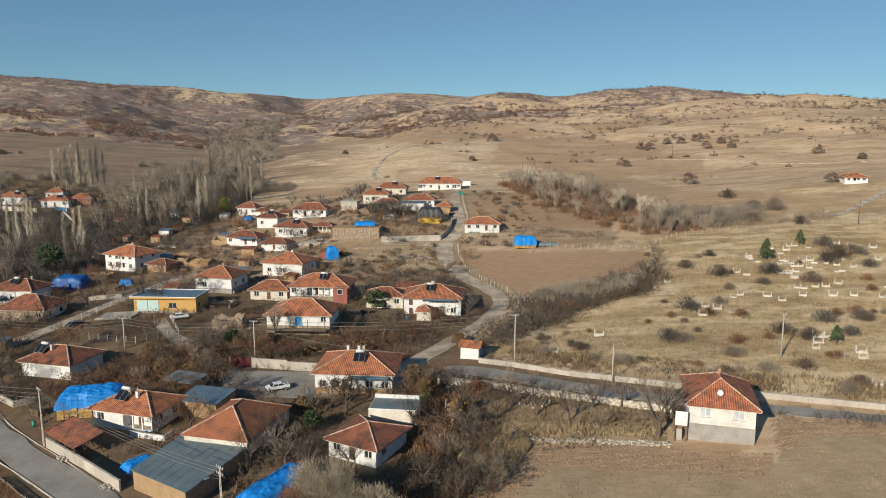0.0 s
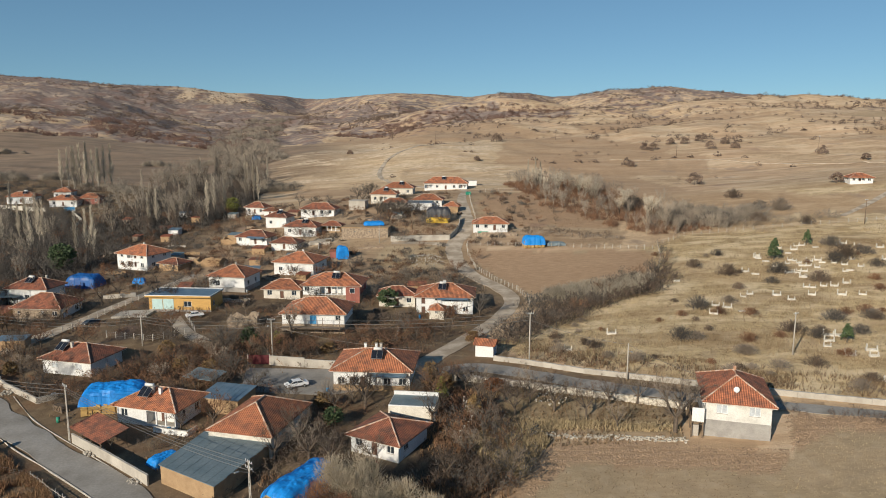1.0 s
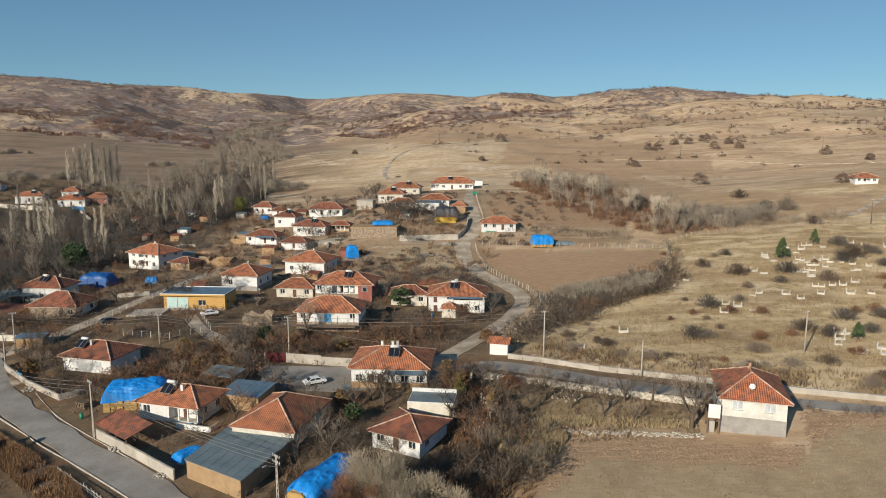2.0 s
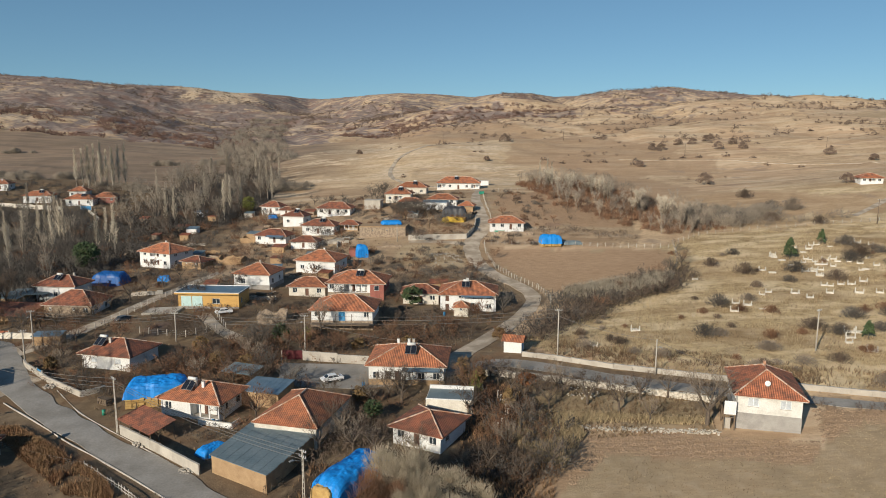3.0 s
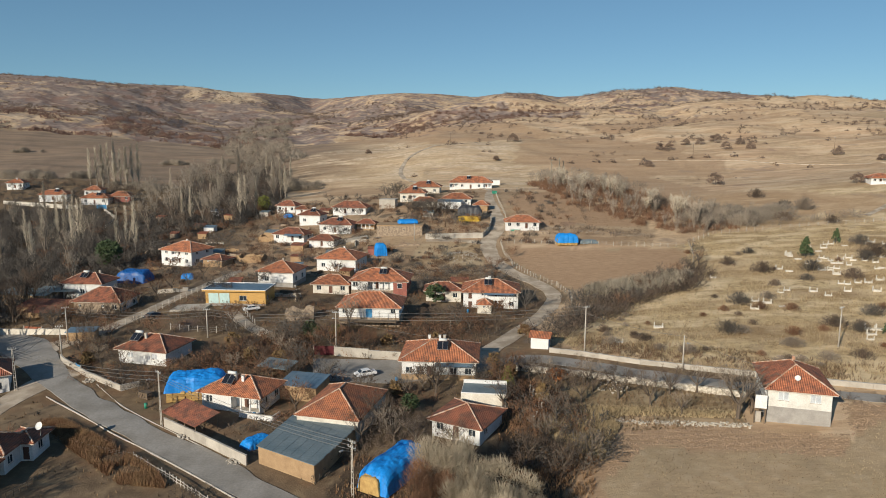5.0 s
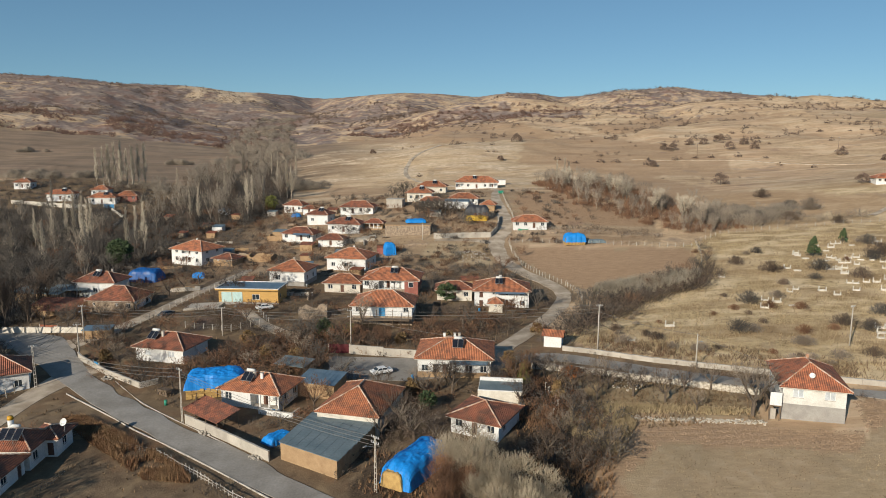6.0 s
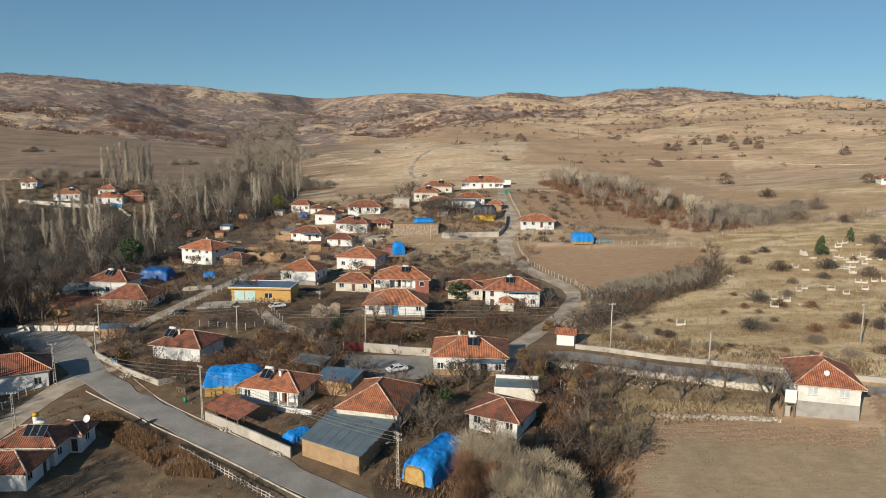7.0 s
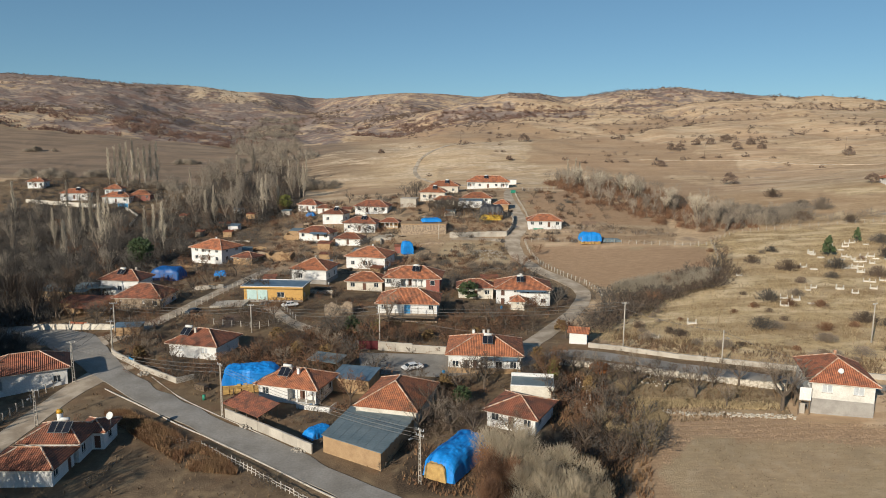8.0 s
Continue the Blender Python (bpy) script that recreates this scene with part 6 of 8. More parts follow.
house(-105.2, 116.5, 15.4, 10.4, 29, 3.7, 2.5, "white house with dark red tiles beside the junction", front="v..w", right="ww", left="v", wall="white", roof="tile_old", chimneys=0)
house(-51.1, 110.0, 12.8, 9.4, -16, 2.85, 2.1, "white bungalow with orange tiles, veranda and solar heater", front="w.uu", right="ww", left="w", wall="white", roof="tile", chimneys=2, panel=-0.12)
garden_wall([(-50.1, 104.0), (-46.1, 102.7), (-43.9, 102.1), (-43.1, 104.4)], 0.9, "white", "low white parapet in front of the veranda", bay=2.0, thick=0.18)
house(-32.0, 102.1, 11.1, 14.0, -14, 3.2, 2.8, "long barn with a large orange tile roof", front="..", right="", left="s.s", wall="cream", roof="tile", chimneys=0, over=0.35, category="barn", name="barn")
quad_shed([(-42.6, 88.4), (-33.2, 82.5), (-28.8, 95.0), (-39.6, 98.4)], 2.5, 2.9, "metal", "mud", "ochre-walled shed under a patched grey sheet-metal roof")
lean_to(-40.8, 113.2, 7.4, 6.0, -14, 2.5, 2.9, "metal_blue", "low shed with a flat blue-grey metal roof", wall="mud", posts=False)
lean_to(-57.0, 100.2, 9.6, 4.2, -38, 2.2, 3.1, "tile_old", "open tiled lean-to behind the street wall")
house(-11.3, 98.0, 9.8, 9.8, -28, 2.6, 1.75, "white cottage with weathered red tiles among bare trees", front="wdw", right="w.", left="s", wall="white", roof="tile_old", chimneys=0, side="white")
house(-15.8, 124.7, 15.6, 12.6, -4, 3.6, 2.5, "white house with large orange tile roof and solar heater", plinth=0.9, plinth_mat="mud", awning=(-0.05, 0.46, 3.4, 1.2, "metal_blue"), front="wvvww", right="ww", left="w", wall="white", roof="tile", chimneys=3, panel=0.04)
house(-2.4, 177.4, 16.0, 12.4, -4, 4.7, 2.5, "two-storey white house with orange tiles and blue balcony", front="dwvw", right="ww", left="w", wall="white", roof="tile", chimneys=2, storeys=2, panel=-0.05, dz=-0.6, awning=(-0.12, 0.42, 4.9, 1.6, "metal_blue"))
house(-15.4, 180.2, 11.0, 8.0, 0, 2.9, 1.8, "low white wing with red tiles beside the larger house", front="wdw", right="", left="w", wall="cream", roof="tile_old", chimneys=0)
house(-4.6, 168.2, 4.4, 4.4, -6, 2.3, 1.3, "small white outbuilding with a little tile roof", front="s", right="d", left="", wall="cream", roof="tile", chimneys=0, over=0.4, category="outbuilding", name="outbuilding")
h = house(-33.0, 158.6, 16.0, 11.8, -3, 4.4, 2.7, "white house on a brown stone base with red hipped tiles", front="w.d.w", right="w.", left="w", wall="white", roof="tile", chimneys=0, base=1.9, plinth=1.95, plinth_mat="stone", wh=(1.2, 1.2))
part("blue_door", Shape().box(-0.75, -5.27, 1.95, 0.75, -5.204, 4.0), "blue_paint", h, "blue painted double door")
bal = thing("porch_deck", spot(-33.3, 151.5, -3), "rough wooden porch deck along the house front", "porch")
part("deck", Shape().box(-6.9, -1.2, 1.8, 6.9, 0.9, 1.95), "timber", bal)
for k in range(8):
    part("post", Shape().tube((-6.7 + k * 1.91, -1.1, -0.6), (-6.7 + k * 1.91, -1.1, 4.5 if k % 2 else 1.8), 0.08, 0.07, 6), "timber", bal)
h = house(-33.0, 185.3, 17.0, 11.6, -4, 4.3, 2.6, "white house with red brick end wall and orange tiles", front="w.uuu..", base=1.7, plinth=1.75, right="w", left="w", wall="white", side="red_wall", roof="tile", chimneys=1, panel=0.05)
bay = part("brick_bay", Shape().box(4.0, -5.3, -1.0, 7.78, -5.11, 4.25), "red_wall", h, "red brick corner bay")
part("bay_frame", Shape().box(5.1, -5.35, 2.4, 6.5, -5.304, 3.8), "frame", bay)
part("bay_pane", Shape().box(5.18, -5.37, 2.48, 6.42, -5.354, 3.72), "glass", bay)
house(-46.8, 185.4, 11.6, 8.6, -5, 2.7, 2.0, "low cream house with orange tiles", front="wdw", right="", left="w", wall="cream", roof="tile", chimneys=0)
house(-63.6, 194.2, 12.2, 11.4, -10, 4.3, 2.5, "white cube house with a red hipped tile roof", front="w.", right="ww", left="s", wall="white", roof="tile", chimneys=1, wh=(1.3, 1.4), zsill=1.6, plinth=1.3, plinth_mat="grey")
house(-49.0, 216.5, 14.6, 12.6, -12, 3.7, 2.6, "white house with wide red tile roof and side porch", front="ww.", right="dw", left="w", wall="white", roof="tile", chimneys=1)
house(-105.0, 229.6, 15.0, 11.8, -24, 4.9, 2.6, "tall white two-storey house with orange pyramid roof", front="wvw", right="ww", left="w", wall="white", roof="tile", chimneys=1, storeys=2)
house(-92.5, 224.0, 9.0, 7.5, -20, 2.2, 1.5, "mud-walled outhouse with old brown tiles", front="ss", right="", left="", wall="mud", roof="tile_old", chimneys=0, category="outbuilding", name="outbuilding")
house(-74.0, 257.5, 14.0, 9.4, -14, 2.6, 2.2, "white house with stepped red roof and blue porch", front="w.dw", right="w", left="w", wall="white", roof="tile_old", chimneys=0, awning=(-0.1, 0.46, 3.0, 2.2, "metal_blue"))
house(-60.0, 247.0, 11.0, 8.0, -10, 2.2, 1.8, "small white house with low red hipped roof", front="sds", right="s", left="", wall="white", roof="tile_old", chimneys=0)
house(-57.5, 265.5, 14.5, 9.4, -12, 3.2, 2.2, "white house with red tiles and dark roof panel", front="wdw", right="w", left="w", wall="white", roof="tile_old", chimneys=0, panel=0.1)
house(-46.4, 266.8, 8.6, 6.0, -8, 2.3, 1.5, "open barn with a red tile roof", front="vv", right="", left="", wall="mud", roof="tile_old", chimneys=0, category="barn", name="barn")
house(-71.0, 283.4, 10.6, 9.0, -14, 3.7, 2.2, "white two-storey house with red tiles and roof panel", front="w.", right="w", left="", wall="white", roof="tile_old", chimneys=0, panel=0.1)
house(-56.2, 295.0, 16.0, 9.6, -8, 2.7, 2.4, "long white house with a red hipped tile roof", front="wdww", right="w", left="w", wall="white", roof="tile_old", chimneys=0)
house(-87.6, 311.6, 10.4, 8.0, -14, 2.9, 2.2, "pale blue house with dark red tiles", front="wdw", right="w", left="w", wall="white", roof="tile_old", chimneys=0)
house(-79.3, 302.7, 7.0, 5.0, -10, 2.2, 1.4, "small white outbuilding with red tiles", front="d", right="", left="", wall="white", roof="tile_old", chimneys=0, category="outbuilding", name="outbuilding")
house(-1.6, 353.0, 23.0, 10.4, -4, 3.2, 2.9, "long white hilltop house with red tiles and two solar heaters", front="vwdwv", right="w", left="w", wall="white", roof="tile", chimneys=0, panel=-0.05)
house(-29.7, 312.0, 12.8, 9.0, -6, 3.5, 2.4, "white house with red tiles and a glazed front", front="wvw", right="w", left="w", wall="cream", roof="tile", chimneys=1, panel=0.08)
house(-24.5, 334.4, 15.6, 9.4, -6, 3.3, 2.4, "white hilltop house with red tiles and solar heater", front="wdw", right="w", left="w", wall="cream", roof="tile", chimneys=0, panel=0.1)
house(-9.6, 300.5, 14.0, 9.6, -6, 2.5, 2.2, "low house with fresh orange roof tiles", front="w.w", right="", left="", wall="white", roof="tile", chimneys=0)
house(-24.0, 299.0, 11.0, 6.0, -3, 2.3, 1.6, "low cream range with orange tiles", front="vw", right="", left="", wall="cream", roof="tile", chimneys=0)
lean_to(-13.0, 294.0, 10.4, 6.0, -5, 2.7, 3.1, "metal_blue", "white shed with a blue-grey sheet roof", wall="white", posts=False)
house(0.6, 287.5, 7.2, 6.0, -12, 2.2, 1.7, "small outbuilding with bright orange tiles", front=".", right="", left="", wall="mud", roof="tile", chimneys=0, category="outbuilding", name="outbuilding")
house(14.8, 258.2, 14.2, 9.6, -4, 2.5, 2.2, "white house with orange tiles beside a green gate", front="wwdw", right="w", left="w", wall="white", roof="tile", chimneys=0)
house(-119.6, 191.0, 13.3, 9.4, -6, 4.0, 2.4, "white house with dark red tiles and solar heater", front=".ww", right="w", left="v", wall="white", roof="tile_old", chimneys=2, panel=-0.02)
# the dark stone front also carries the shade of the trees before it
house(-106.0, 173.0, 14.0, 11.0, -4, 3.0, 2.9, "low farmhouse with old red tiles and a brownish front darkened for shade", front="s.sw", right="ww", left="", wall="stone", side="white", roof="tile_old", chimneys=0)
lean_to(-121.0, 171.0, 13.0, 6.0, -4, 2.6, 3.4, "tile_old", "long open barn with old brown tiles", wall="mud")
lean_to(-135.0, 186.0, 15.0, 6.0, -8, 2.6, 3.2, "metal", "open shed with a grey sheet roof", wall="mud")
house(-75.9, 132.2, 12.6, 10.2, -14, 2.75, 2.2, "white house with red tiles, chimneys and solar heater", front="ww", right="s", left="w", wall="white", roof="tile_old", chimneys=1, panel=-0.25, wh=(1.4, 1.2), pane="curtain")
for px, py, w, yaw, lab in ((-221, 355.8, 15, 8, "white farmhouse with red tiles across the stream"), (-196.3, 350.7, 15, 3, "white farmhouse with red tiles and a dark roof panel"),
                            (-205.5, 367, 10, 6, "small white house with red tiles behind the farm"), (-254, 378, 10, 7, "white house with red tiles at the hamlet's edge")):
    house(px, py, w, 9, yaw, 3.1, 2.2, lab, front="wdw", right="w", left="w", roof="tile", chimneys=1, group="hamlet houses", panel=0.12 if w == 15 else None)
house(-186.5, 357.0, 11.4, 8.0, 6, 2.7, 2.3, "brick house with red tiles across the stream", front="wdw", right="w", left="w", wall="red_wall", roof="tile", chimneys=0, group="hamlet houses")
house(187.3, 315.5, 11.0, 9.0, -10, 2.3, 2.1, "lone white farmhouse with red tiles on the hillside", front="wvw", right="w", left="w", roof="tile", chimneys=0)
solar_heater(pose(-81.6, 86.6, ground_z(-83, 89) + 5.0, 0, 0, 1), yellow=True, n=3)
satellite_dish(pose(-76.6, 91.4, ground_z(-75, 90) + 4.1, 0, 0, 10))

# flat-roofed ochre building
ob = thing("ochre_building", spot(-69.8, 172.8, -3, -0.1), "modern ochre flat-roofed building with two pale green doors", "building", "village houses")
facade(ob, pose(-8, -4, 0), 16, 3.9, 0.28, "ochre", "..w.", 1.2, (2.0, 1.4))
facade(ob, pose(8, -3.72, 0, 0, 0, 90), 7.44, 3.9, 0.28, "ochre", "w.", 1.2)
facade(ob, pose(8, 4, 0, 0, 0, 180), 16, 3.9, 0.28, "ochre", "", 1.2)
facade(ob, pose(-8, 3.72, 0, 0, 0, -90), 7.44, 3.9, 0.28, "ochre", "", 1.2)
part("roof", Shape().box(-8.6, -4.8, 3.9, 8.3, 4.3, 4.15), "metal_blue", ob)
part("fascia", Shape().box(-8.62, -4.83, 3.75, 8.32, -4.8, 4.2), "ochre", ob)
part("base", Shape().box(-8.04, -4.04, -1.2, 8.04, -4.004, 0.45), "grey", ob)
for bx in ((-8.66, -4.87, 8.36, -4.7), (-8.66, 4.2, 8.36, 4.36), (-8.66, -4.7, -8.5, 4.2), (8.2, -4.7, 8.36, 4.2)):
    part("roof_trim", Shape().box(bx[0], bx[1], 4.2, bx[2], bx[3], 4.34), "frame", ob, "pale metal roof edging")
for x0 in (-7.2, -4.3):
    part("folding_door", Shape().box(x0, -4.07, 0.5, x0 + 2.7, -4.008, 3.2), "pale_green", ob, "pale green panelled door")

# small hut by the road
FOOT += [(5.9, 134.5, 3.5), (5.0, 130.0, 3.0), (4.4, 126.0, 2.5)]
ob = thing("roadside_hut", spot(5.9, 137.6, -16), "small white hut with a flat orange tile roof", "hut")
part("wall", Shape().box(-1.9, -1.7, -1, 1.9, 1.7, 2.5), "white", ob)
s, hips = roof_shape(4.0, 3.6, 0.9, 0.35, True)
part("roof", s, "tile", ob, m=pose(0, 0, 2.6))
part("door", Shape().box(1.902, -0.5, 0, 1.93, 0.5, 2.0), "blue_paint", ob)

# unfinished flat-roofed shed
ob = thing("flat_shed", spot(-8.0, 108.9, -7), "pale flat-roofed shed with a raised parapet", "shed")
part("wall", Shape().box(-3.9, -2.6, -1, 3.9, 2.6, 2.3), "cream", ob)
part("roof", Shape().box(-3.8, -2.5, 2.3, 3.8, 2.5, 2.36), "metal", ob)
part("parapet", Shape().box(-3.9, 2.35, 2.3, 3.9, 2.6, 3.0), "white", ob)
part("parapet", Shape().box(-3.9, -2.6, 2.3, 3.9, -2.45, 2.45), "white", ob)

# old stone barn with a covered stack
ob = thing("stone_barn", spot(-32.2, 258.5, -4), "long ruined barn of brown rubble stone with a flat earth roof", "barn")
part("wall", Shape().box(-8.8, -4.5, -1.5, 8.8, -3.9, 3.0), "stone", ob)
part("wall", Shape().box(8.2, -3.9, -1.5, 8.8, 4.5, 3.0), "stone", ob)
part("wall", Shape().box(-8.8, -3.9, -1.5, -8.2, 4.5, 3.0), "stone", ob)
part("wall", Shape().box(-8.2, 3.9, -1.5, 8.2, 4.5, 3.2), "stone", ob)
part("roof", Shape().box(-8.9, -4.6, 3.0, 8.9, 4.6, 3.35), "mud", ob)
for wx in (1.5, -4):
    part("vent", Shape().box(wx, -4.52, 1.6, wx + 0.5, -4.502, 2.0), "wire", ob)

# ---- covered stacks ----
covered_stack(-60.4, 113.2, 10.2, 6.0, 4.4, 14, 3, "large haystack under a bright blue tarpaulin", cut=0.38)
st = covered_stack(-21.9, 84.6, 12.0, 5.4, 3.3, 60, 7, "long haystack under a blue tarpaulin, straw showing", hay=False)
part("straw_face", lump(2.6, 3.6, 2.3, 5, 0.0, 0.05, 18, 14), "hay", st, m=pose(-5.2, 0.3, 0), flat=False)
covered_stack(-29.6, 260.0, 7.6, 4.5, 1.5, 10, 9, "blue tarpaulin over a stack on the barn roof", hay=False, dz=3.2)
lean_to(-41.0, 232.6, 2.2, 2.4, 0, 2.2, 2.5, "tile_old", "tiny red brick shed beside the wrapped stack", wall="red_wall", posts=False)
covered_stack(-37.6, 230.8, 3.9, 3.6, 4.3, 20, 11, "tall round stack wrapped in blue tarpaulin", hay=False)
covered_stack(28.6, 237.3, 7.4, 5.0, 3.9, 4, 13, "haystack under a blue tarpaulin in the bare field", cut=0.22)
covered_stack(-112.0, 203.6, 9.5, 6.0, 3.9, -8, 17, "blue tarpaulin, coloured as in tree shade, over a stack behind the house", hay=False, mat="tarp_shaded")
covered_stack(-5.0, 272.4, 9.6, 6.0, 5.6, -4, 19, "haystack under black and yellow sheets", mat="tarp_black", cut=0.3)
covered_stack(-5.6, 269.9, 8.6, 2.8, 2.2, -4, 23, "yellow sheet over the skirt of the stack", mat="tarp_yellow", hay=False)
covered_stack(-95.6, 203.6, 3.6, 2.4, 1.8, 10, 29, "small blue sheet over firewood", hay=False)
covered_stack(36.5, 238.0, 6.5, 3.2, 1.2, 6, 31, "low grey heap of sheets beside the stack", mat="metal", hay=False)

# ---- walls ----
garden_wall([(-61.5, 100.6), (-52.3, 94.0), (-44.2, 87.8)], 1.6, "concrete", "pale concrete street wall with a coping", bay=3.0)
garden_wall([(-96, 132), (-94.0, 129.6), (-85.2, 121.7), (-75.3, 114.8), (-72.8, 117.0)], 1.1, "concrete", "low pale concrete wall round the garden", bay=3.2)
garden_wall([(7.2, 133.5), (13, 130.8), (24, 124.2), (33.4, 120.0), (45.6, 114.9), (57.5, 110.6), (75, 104.5), (100, 96)], 1.0, "concrete", "low concrete cemetery wall along the road", bay=4.0, thick=0.35)
garden_wall([(-38.3, 132.8), (-23.6, 130.2)], 1.8, "concrete", "stained pale concrete yard wall", bay=3.5, ragged=0.15, seed=2)
garden_wall([(-22.4, 248.4), (-12, 247.8), (-0.9, 247.2), (2.0, 255.5), (3.2, 263), (3.6, 272)], 2.0, "concrete", "grey concrete panel wall round the yard", bay=3.5)
garden_wall([(-126, 153.5), (-112, 151.5), (-104, 150)], 1.5, "cream", "cream roadside wall beside the rusty gate", bay=3.5, ragged=0.1)
garden_wall([(-1, 123.4), (10, 119.4), (19.5, 115.0), (25, 112.6), (33, 109.2), (37.6, 107.4)], 1.15, "pale_stone", "loose pale stone wall below the dirt road", bay=0.6, thick=0.55, ragged=0.14, cap=False, seed=4)
garden_wall([(-242, 345), (-222, 342), (-200, 338)], 2.2, "cream", "pale yard wall of the hamlet", bay=6)
garden_wall([(-186, 336), (-172, 318), (-168, 300)], 1.6, "cream", "pale wall running down to the stream", bay=5)
garden_wall([(8.5, 250.5), (16, 249.6), (24, 249.0)], 1.4, "stone", "low stone wall below the white house", bay=2.5, thick=0.4, ragged=0.2, cap=False, seed=8)
for gx0, gy0, yaw, w, h, mat, lab in ((11.5, 250.1, -4, 3.6, 1.8, "green_paint", "green sheet-metal yard gate"), (-40.6, 133.0, 0, 4.2, 2.0, "red_paint", "dark red metal yard gate"),
                                      (-113.6, 151.9, -8, 4.4, 1.9, "rust_gate", "rust-red metal yard gate"), (-88.4, 124.6, -42, 2.4, 1.5, "blue_paint", "blue metal garden gate"),
                                      (-189, 339.5, 5, 5, 2.2, "blue_paint", "blue metal gate of the hamlet yard")):
    ob = thing("gate", spot(gx0, gy0, yaw), lab, "gate", "yard gates")
    for e in (-1, 1):
        leaf = part("gate_leaf", Shape().box(min(0.02 * e, e * w / 2), -0.03, 0.08, max(0.02 * e, e * w / 2), 0.03, h), mat, ob)
        part("rail", Shape().box(min(0.05 * e, e * w / 2), -0.06, h * 0.55, max(0.05 * e, e * w / 2), -0.034, h * 0.55 + 0.08), mat, leaf)
        part("gate_post", Shape().box(e * (w / 2 + 0.13) - 0.1, -0.1, -0.4, e * (w / 2 + 0.13) + 0.1, 0.1, h + 0.15), "concrete", ob)

# ---- fences ----
fence([(5.4, 240.6), (19.8, 238.6), (39.6, 235.2), (69.8, 226.4)], "fence of pale posts along the field's upper edge", 2.6, seed=1)
fence([(5.2, 239), (5.4, 230), (7.6, 214.6), (13.2, 201.6), (18.0, 193), (20.5, 183), (19.6, 176)], "fence of rough pale posts along the dirt road", 1.8, wires=2, seed=2, lean=6)
fence([(62, 203), (66, 214), (70.4, 232), (83.4, 243.4), (106.8, 248.4), (128.8, 250), (160, 251)], "fence of pale concrete posts above the cemetery", 3.6, seed=3)
fence([(9.5, 262), (9.8, 276), (9.0, 297), (9.0, 316)], "fence of pale posts beside the upper dirt road", 2.6, seed=4)
fence([(14, 330), (30, 334), (46, 338)], "fence of pale posts round the hilltop plot", 3.2, seed=5)
fence([(-97, 141), (-93.8, 153), (-90, 166.5), (-85.5, 184), (-82, 196)], "fence of concrete posts along the street", 2.7, seed=6)
fence([(-80, 150.5), (-68, 147), (-60.5, 152.5), (-66.5, 163.5)], "fence of concrete posts round a dug garden", 2.6, seed=7)
fence([(-100, 99), (-99.6, 106), (-98.6, 114)], "fence of short pale posts by the lane", 1.9, seed=8, wires=2)
rail = thing("rail_fence", pose(0, 0, 0), "leaning fence of pale weathered boards below the road", "fence", "fences")
line = straight([(-62, 90.2), (-55, 84.8), (-46, 77.6), (-40, 72.8)], 1.0)
rng = random.Random(17)
for a, b in zip(line, line[1:]):
    m = pose(a.x, a.y, ground_z(a.x, a.y), rng.uniform(-6, 6), 0, math.degrees(math.atan2((b - a).y, (b - a).x)))
    part("picket", Shape().box(-0.06, -0.03, -0.3, 0.06, 0.03, rng.uniform(0.9, 1.25)), "kerb", rail, m=m)
    for z in (0.4, 0.85):
        part("rail", Shape().box(-0.05, -0.07, z - 0.05, 1.08, -0.035, z + 0.05), "kerb", rail, m=m @ pose(0, 0, 0, 0, rng.uniform(-4, 4)))
fence([(-80, 97.5), (-70, 93), (-62, 90.2)], "low wooden fence above the yard", 1.8, wood=True, wires=3, height=1.0, seed=9)
fence([(0.5, 112), (1.6, 104), (-0.5, 99)], "row of pale concrete posts among the bushes", 2.0, seed=10, wires=1)
fence([(-74, 117.5), (-66, 118.5), (-62.5, 108.5)], "rough stake fence round the vegetable plot", 1.0, wood=True, wires=2, seed=11, lean=8)
fence([(16, 258), (44, 247), (62, 243)], "fence of thin posts below the terrace", 4.0, seed=12, wood=True)

# ---- poles and cables ----
concrete_pole(14.2, 131.3, 10.4, 10, 1)
concrete_pole(66.4, 130.2, 8.6, 30, 1)
concrete_pole(-62.2, 101.0, 9.5, -40, 1, lamp=True, lattice=True, label="lattice concrete power pole beside the street wall")
concrete_pole(-27.4, 79.0, 8.2, -40, 2, lamp=True, lattice=True, label="lattice concrete power pole beside the shed")
concrete_pole(-95.7, 116.0, 8.4, 10, 1, lattice=True, label="lattice concrete power pole at the junction")
concrete_pole(-92.6, 98.2, 6.6, 10, 1, lamp=True, lattice=True, label="lattice concrete pole beside the cottage")
concrete_pole(-100.2, 142.6, 8.6, 20, 1, lamp=True)
concrete_pole(-96.0, 132.4, 7.2, 20, 1)
concrete_pole(-69.0, 144.0, 6.8, 0, 1)
concrete_pole(-38.3, 135.0, 9.0, 0, 1, lamp=True)
concrete_pole(30.9, 120.2, 7.0, 20, 0, lamp=True)
concrete_pole(-15.0, 262.5, 7.0, 0, 0, timber=True, label="dark wooden pole beside the concrete wall")
concrete_pole(-26.5, 247.5, 6.6, 0, 0)
for px, py, hh in ((156.4, 474, 9), (243, 455, 12), (-10.2, 637, 10), (-54, 695, 9), (88.8, 569, 9), (150, 247, 9)):
    concrete_pole(px, py, hh, 20, 1, timber=True, label="dark wooden pole on the open hillside")


def tip(x, y, h, dx=0.0):
    return (x + dx, y, ground_z(x, y) + h)


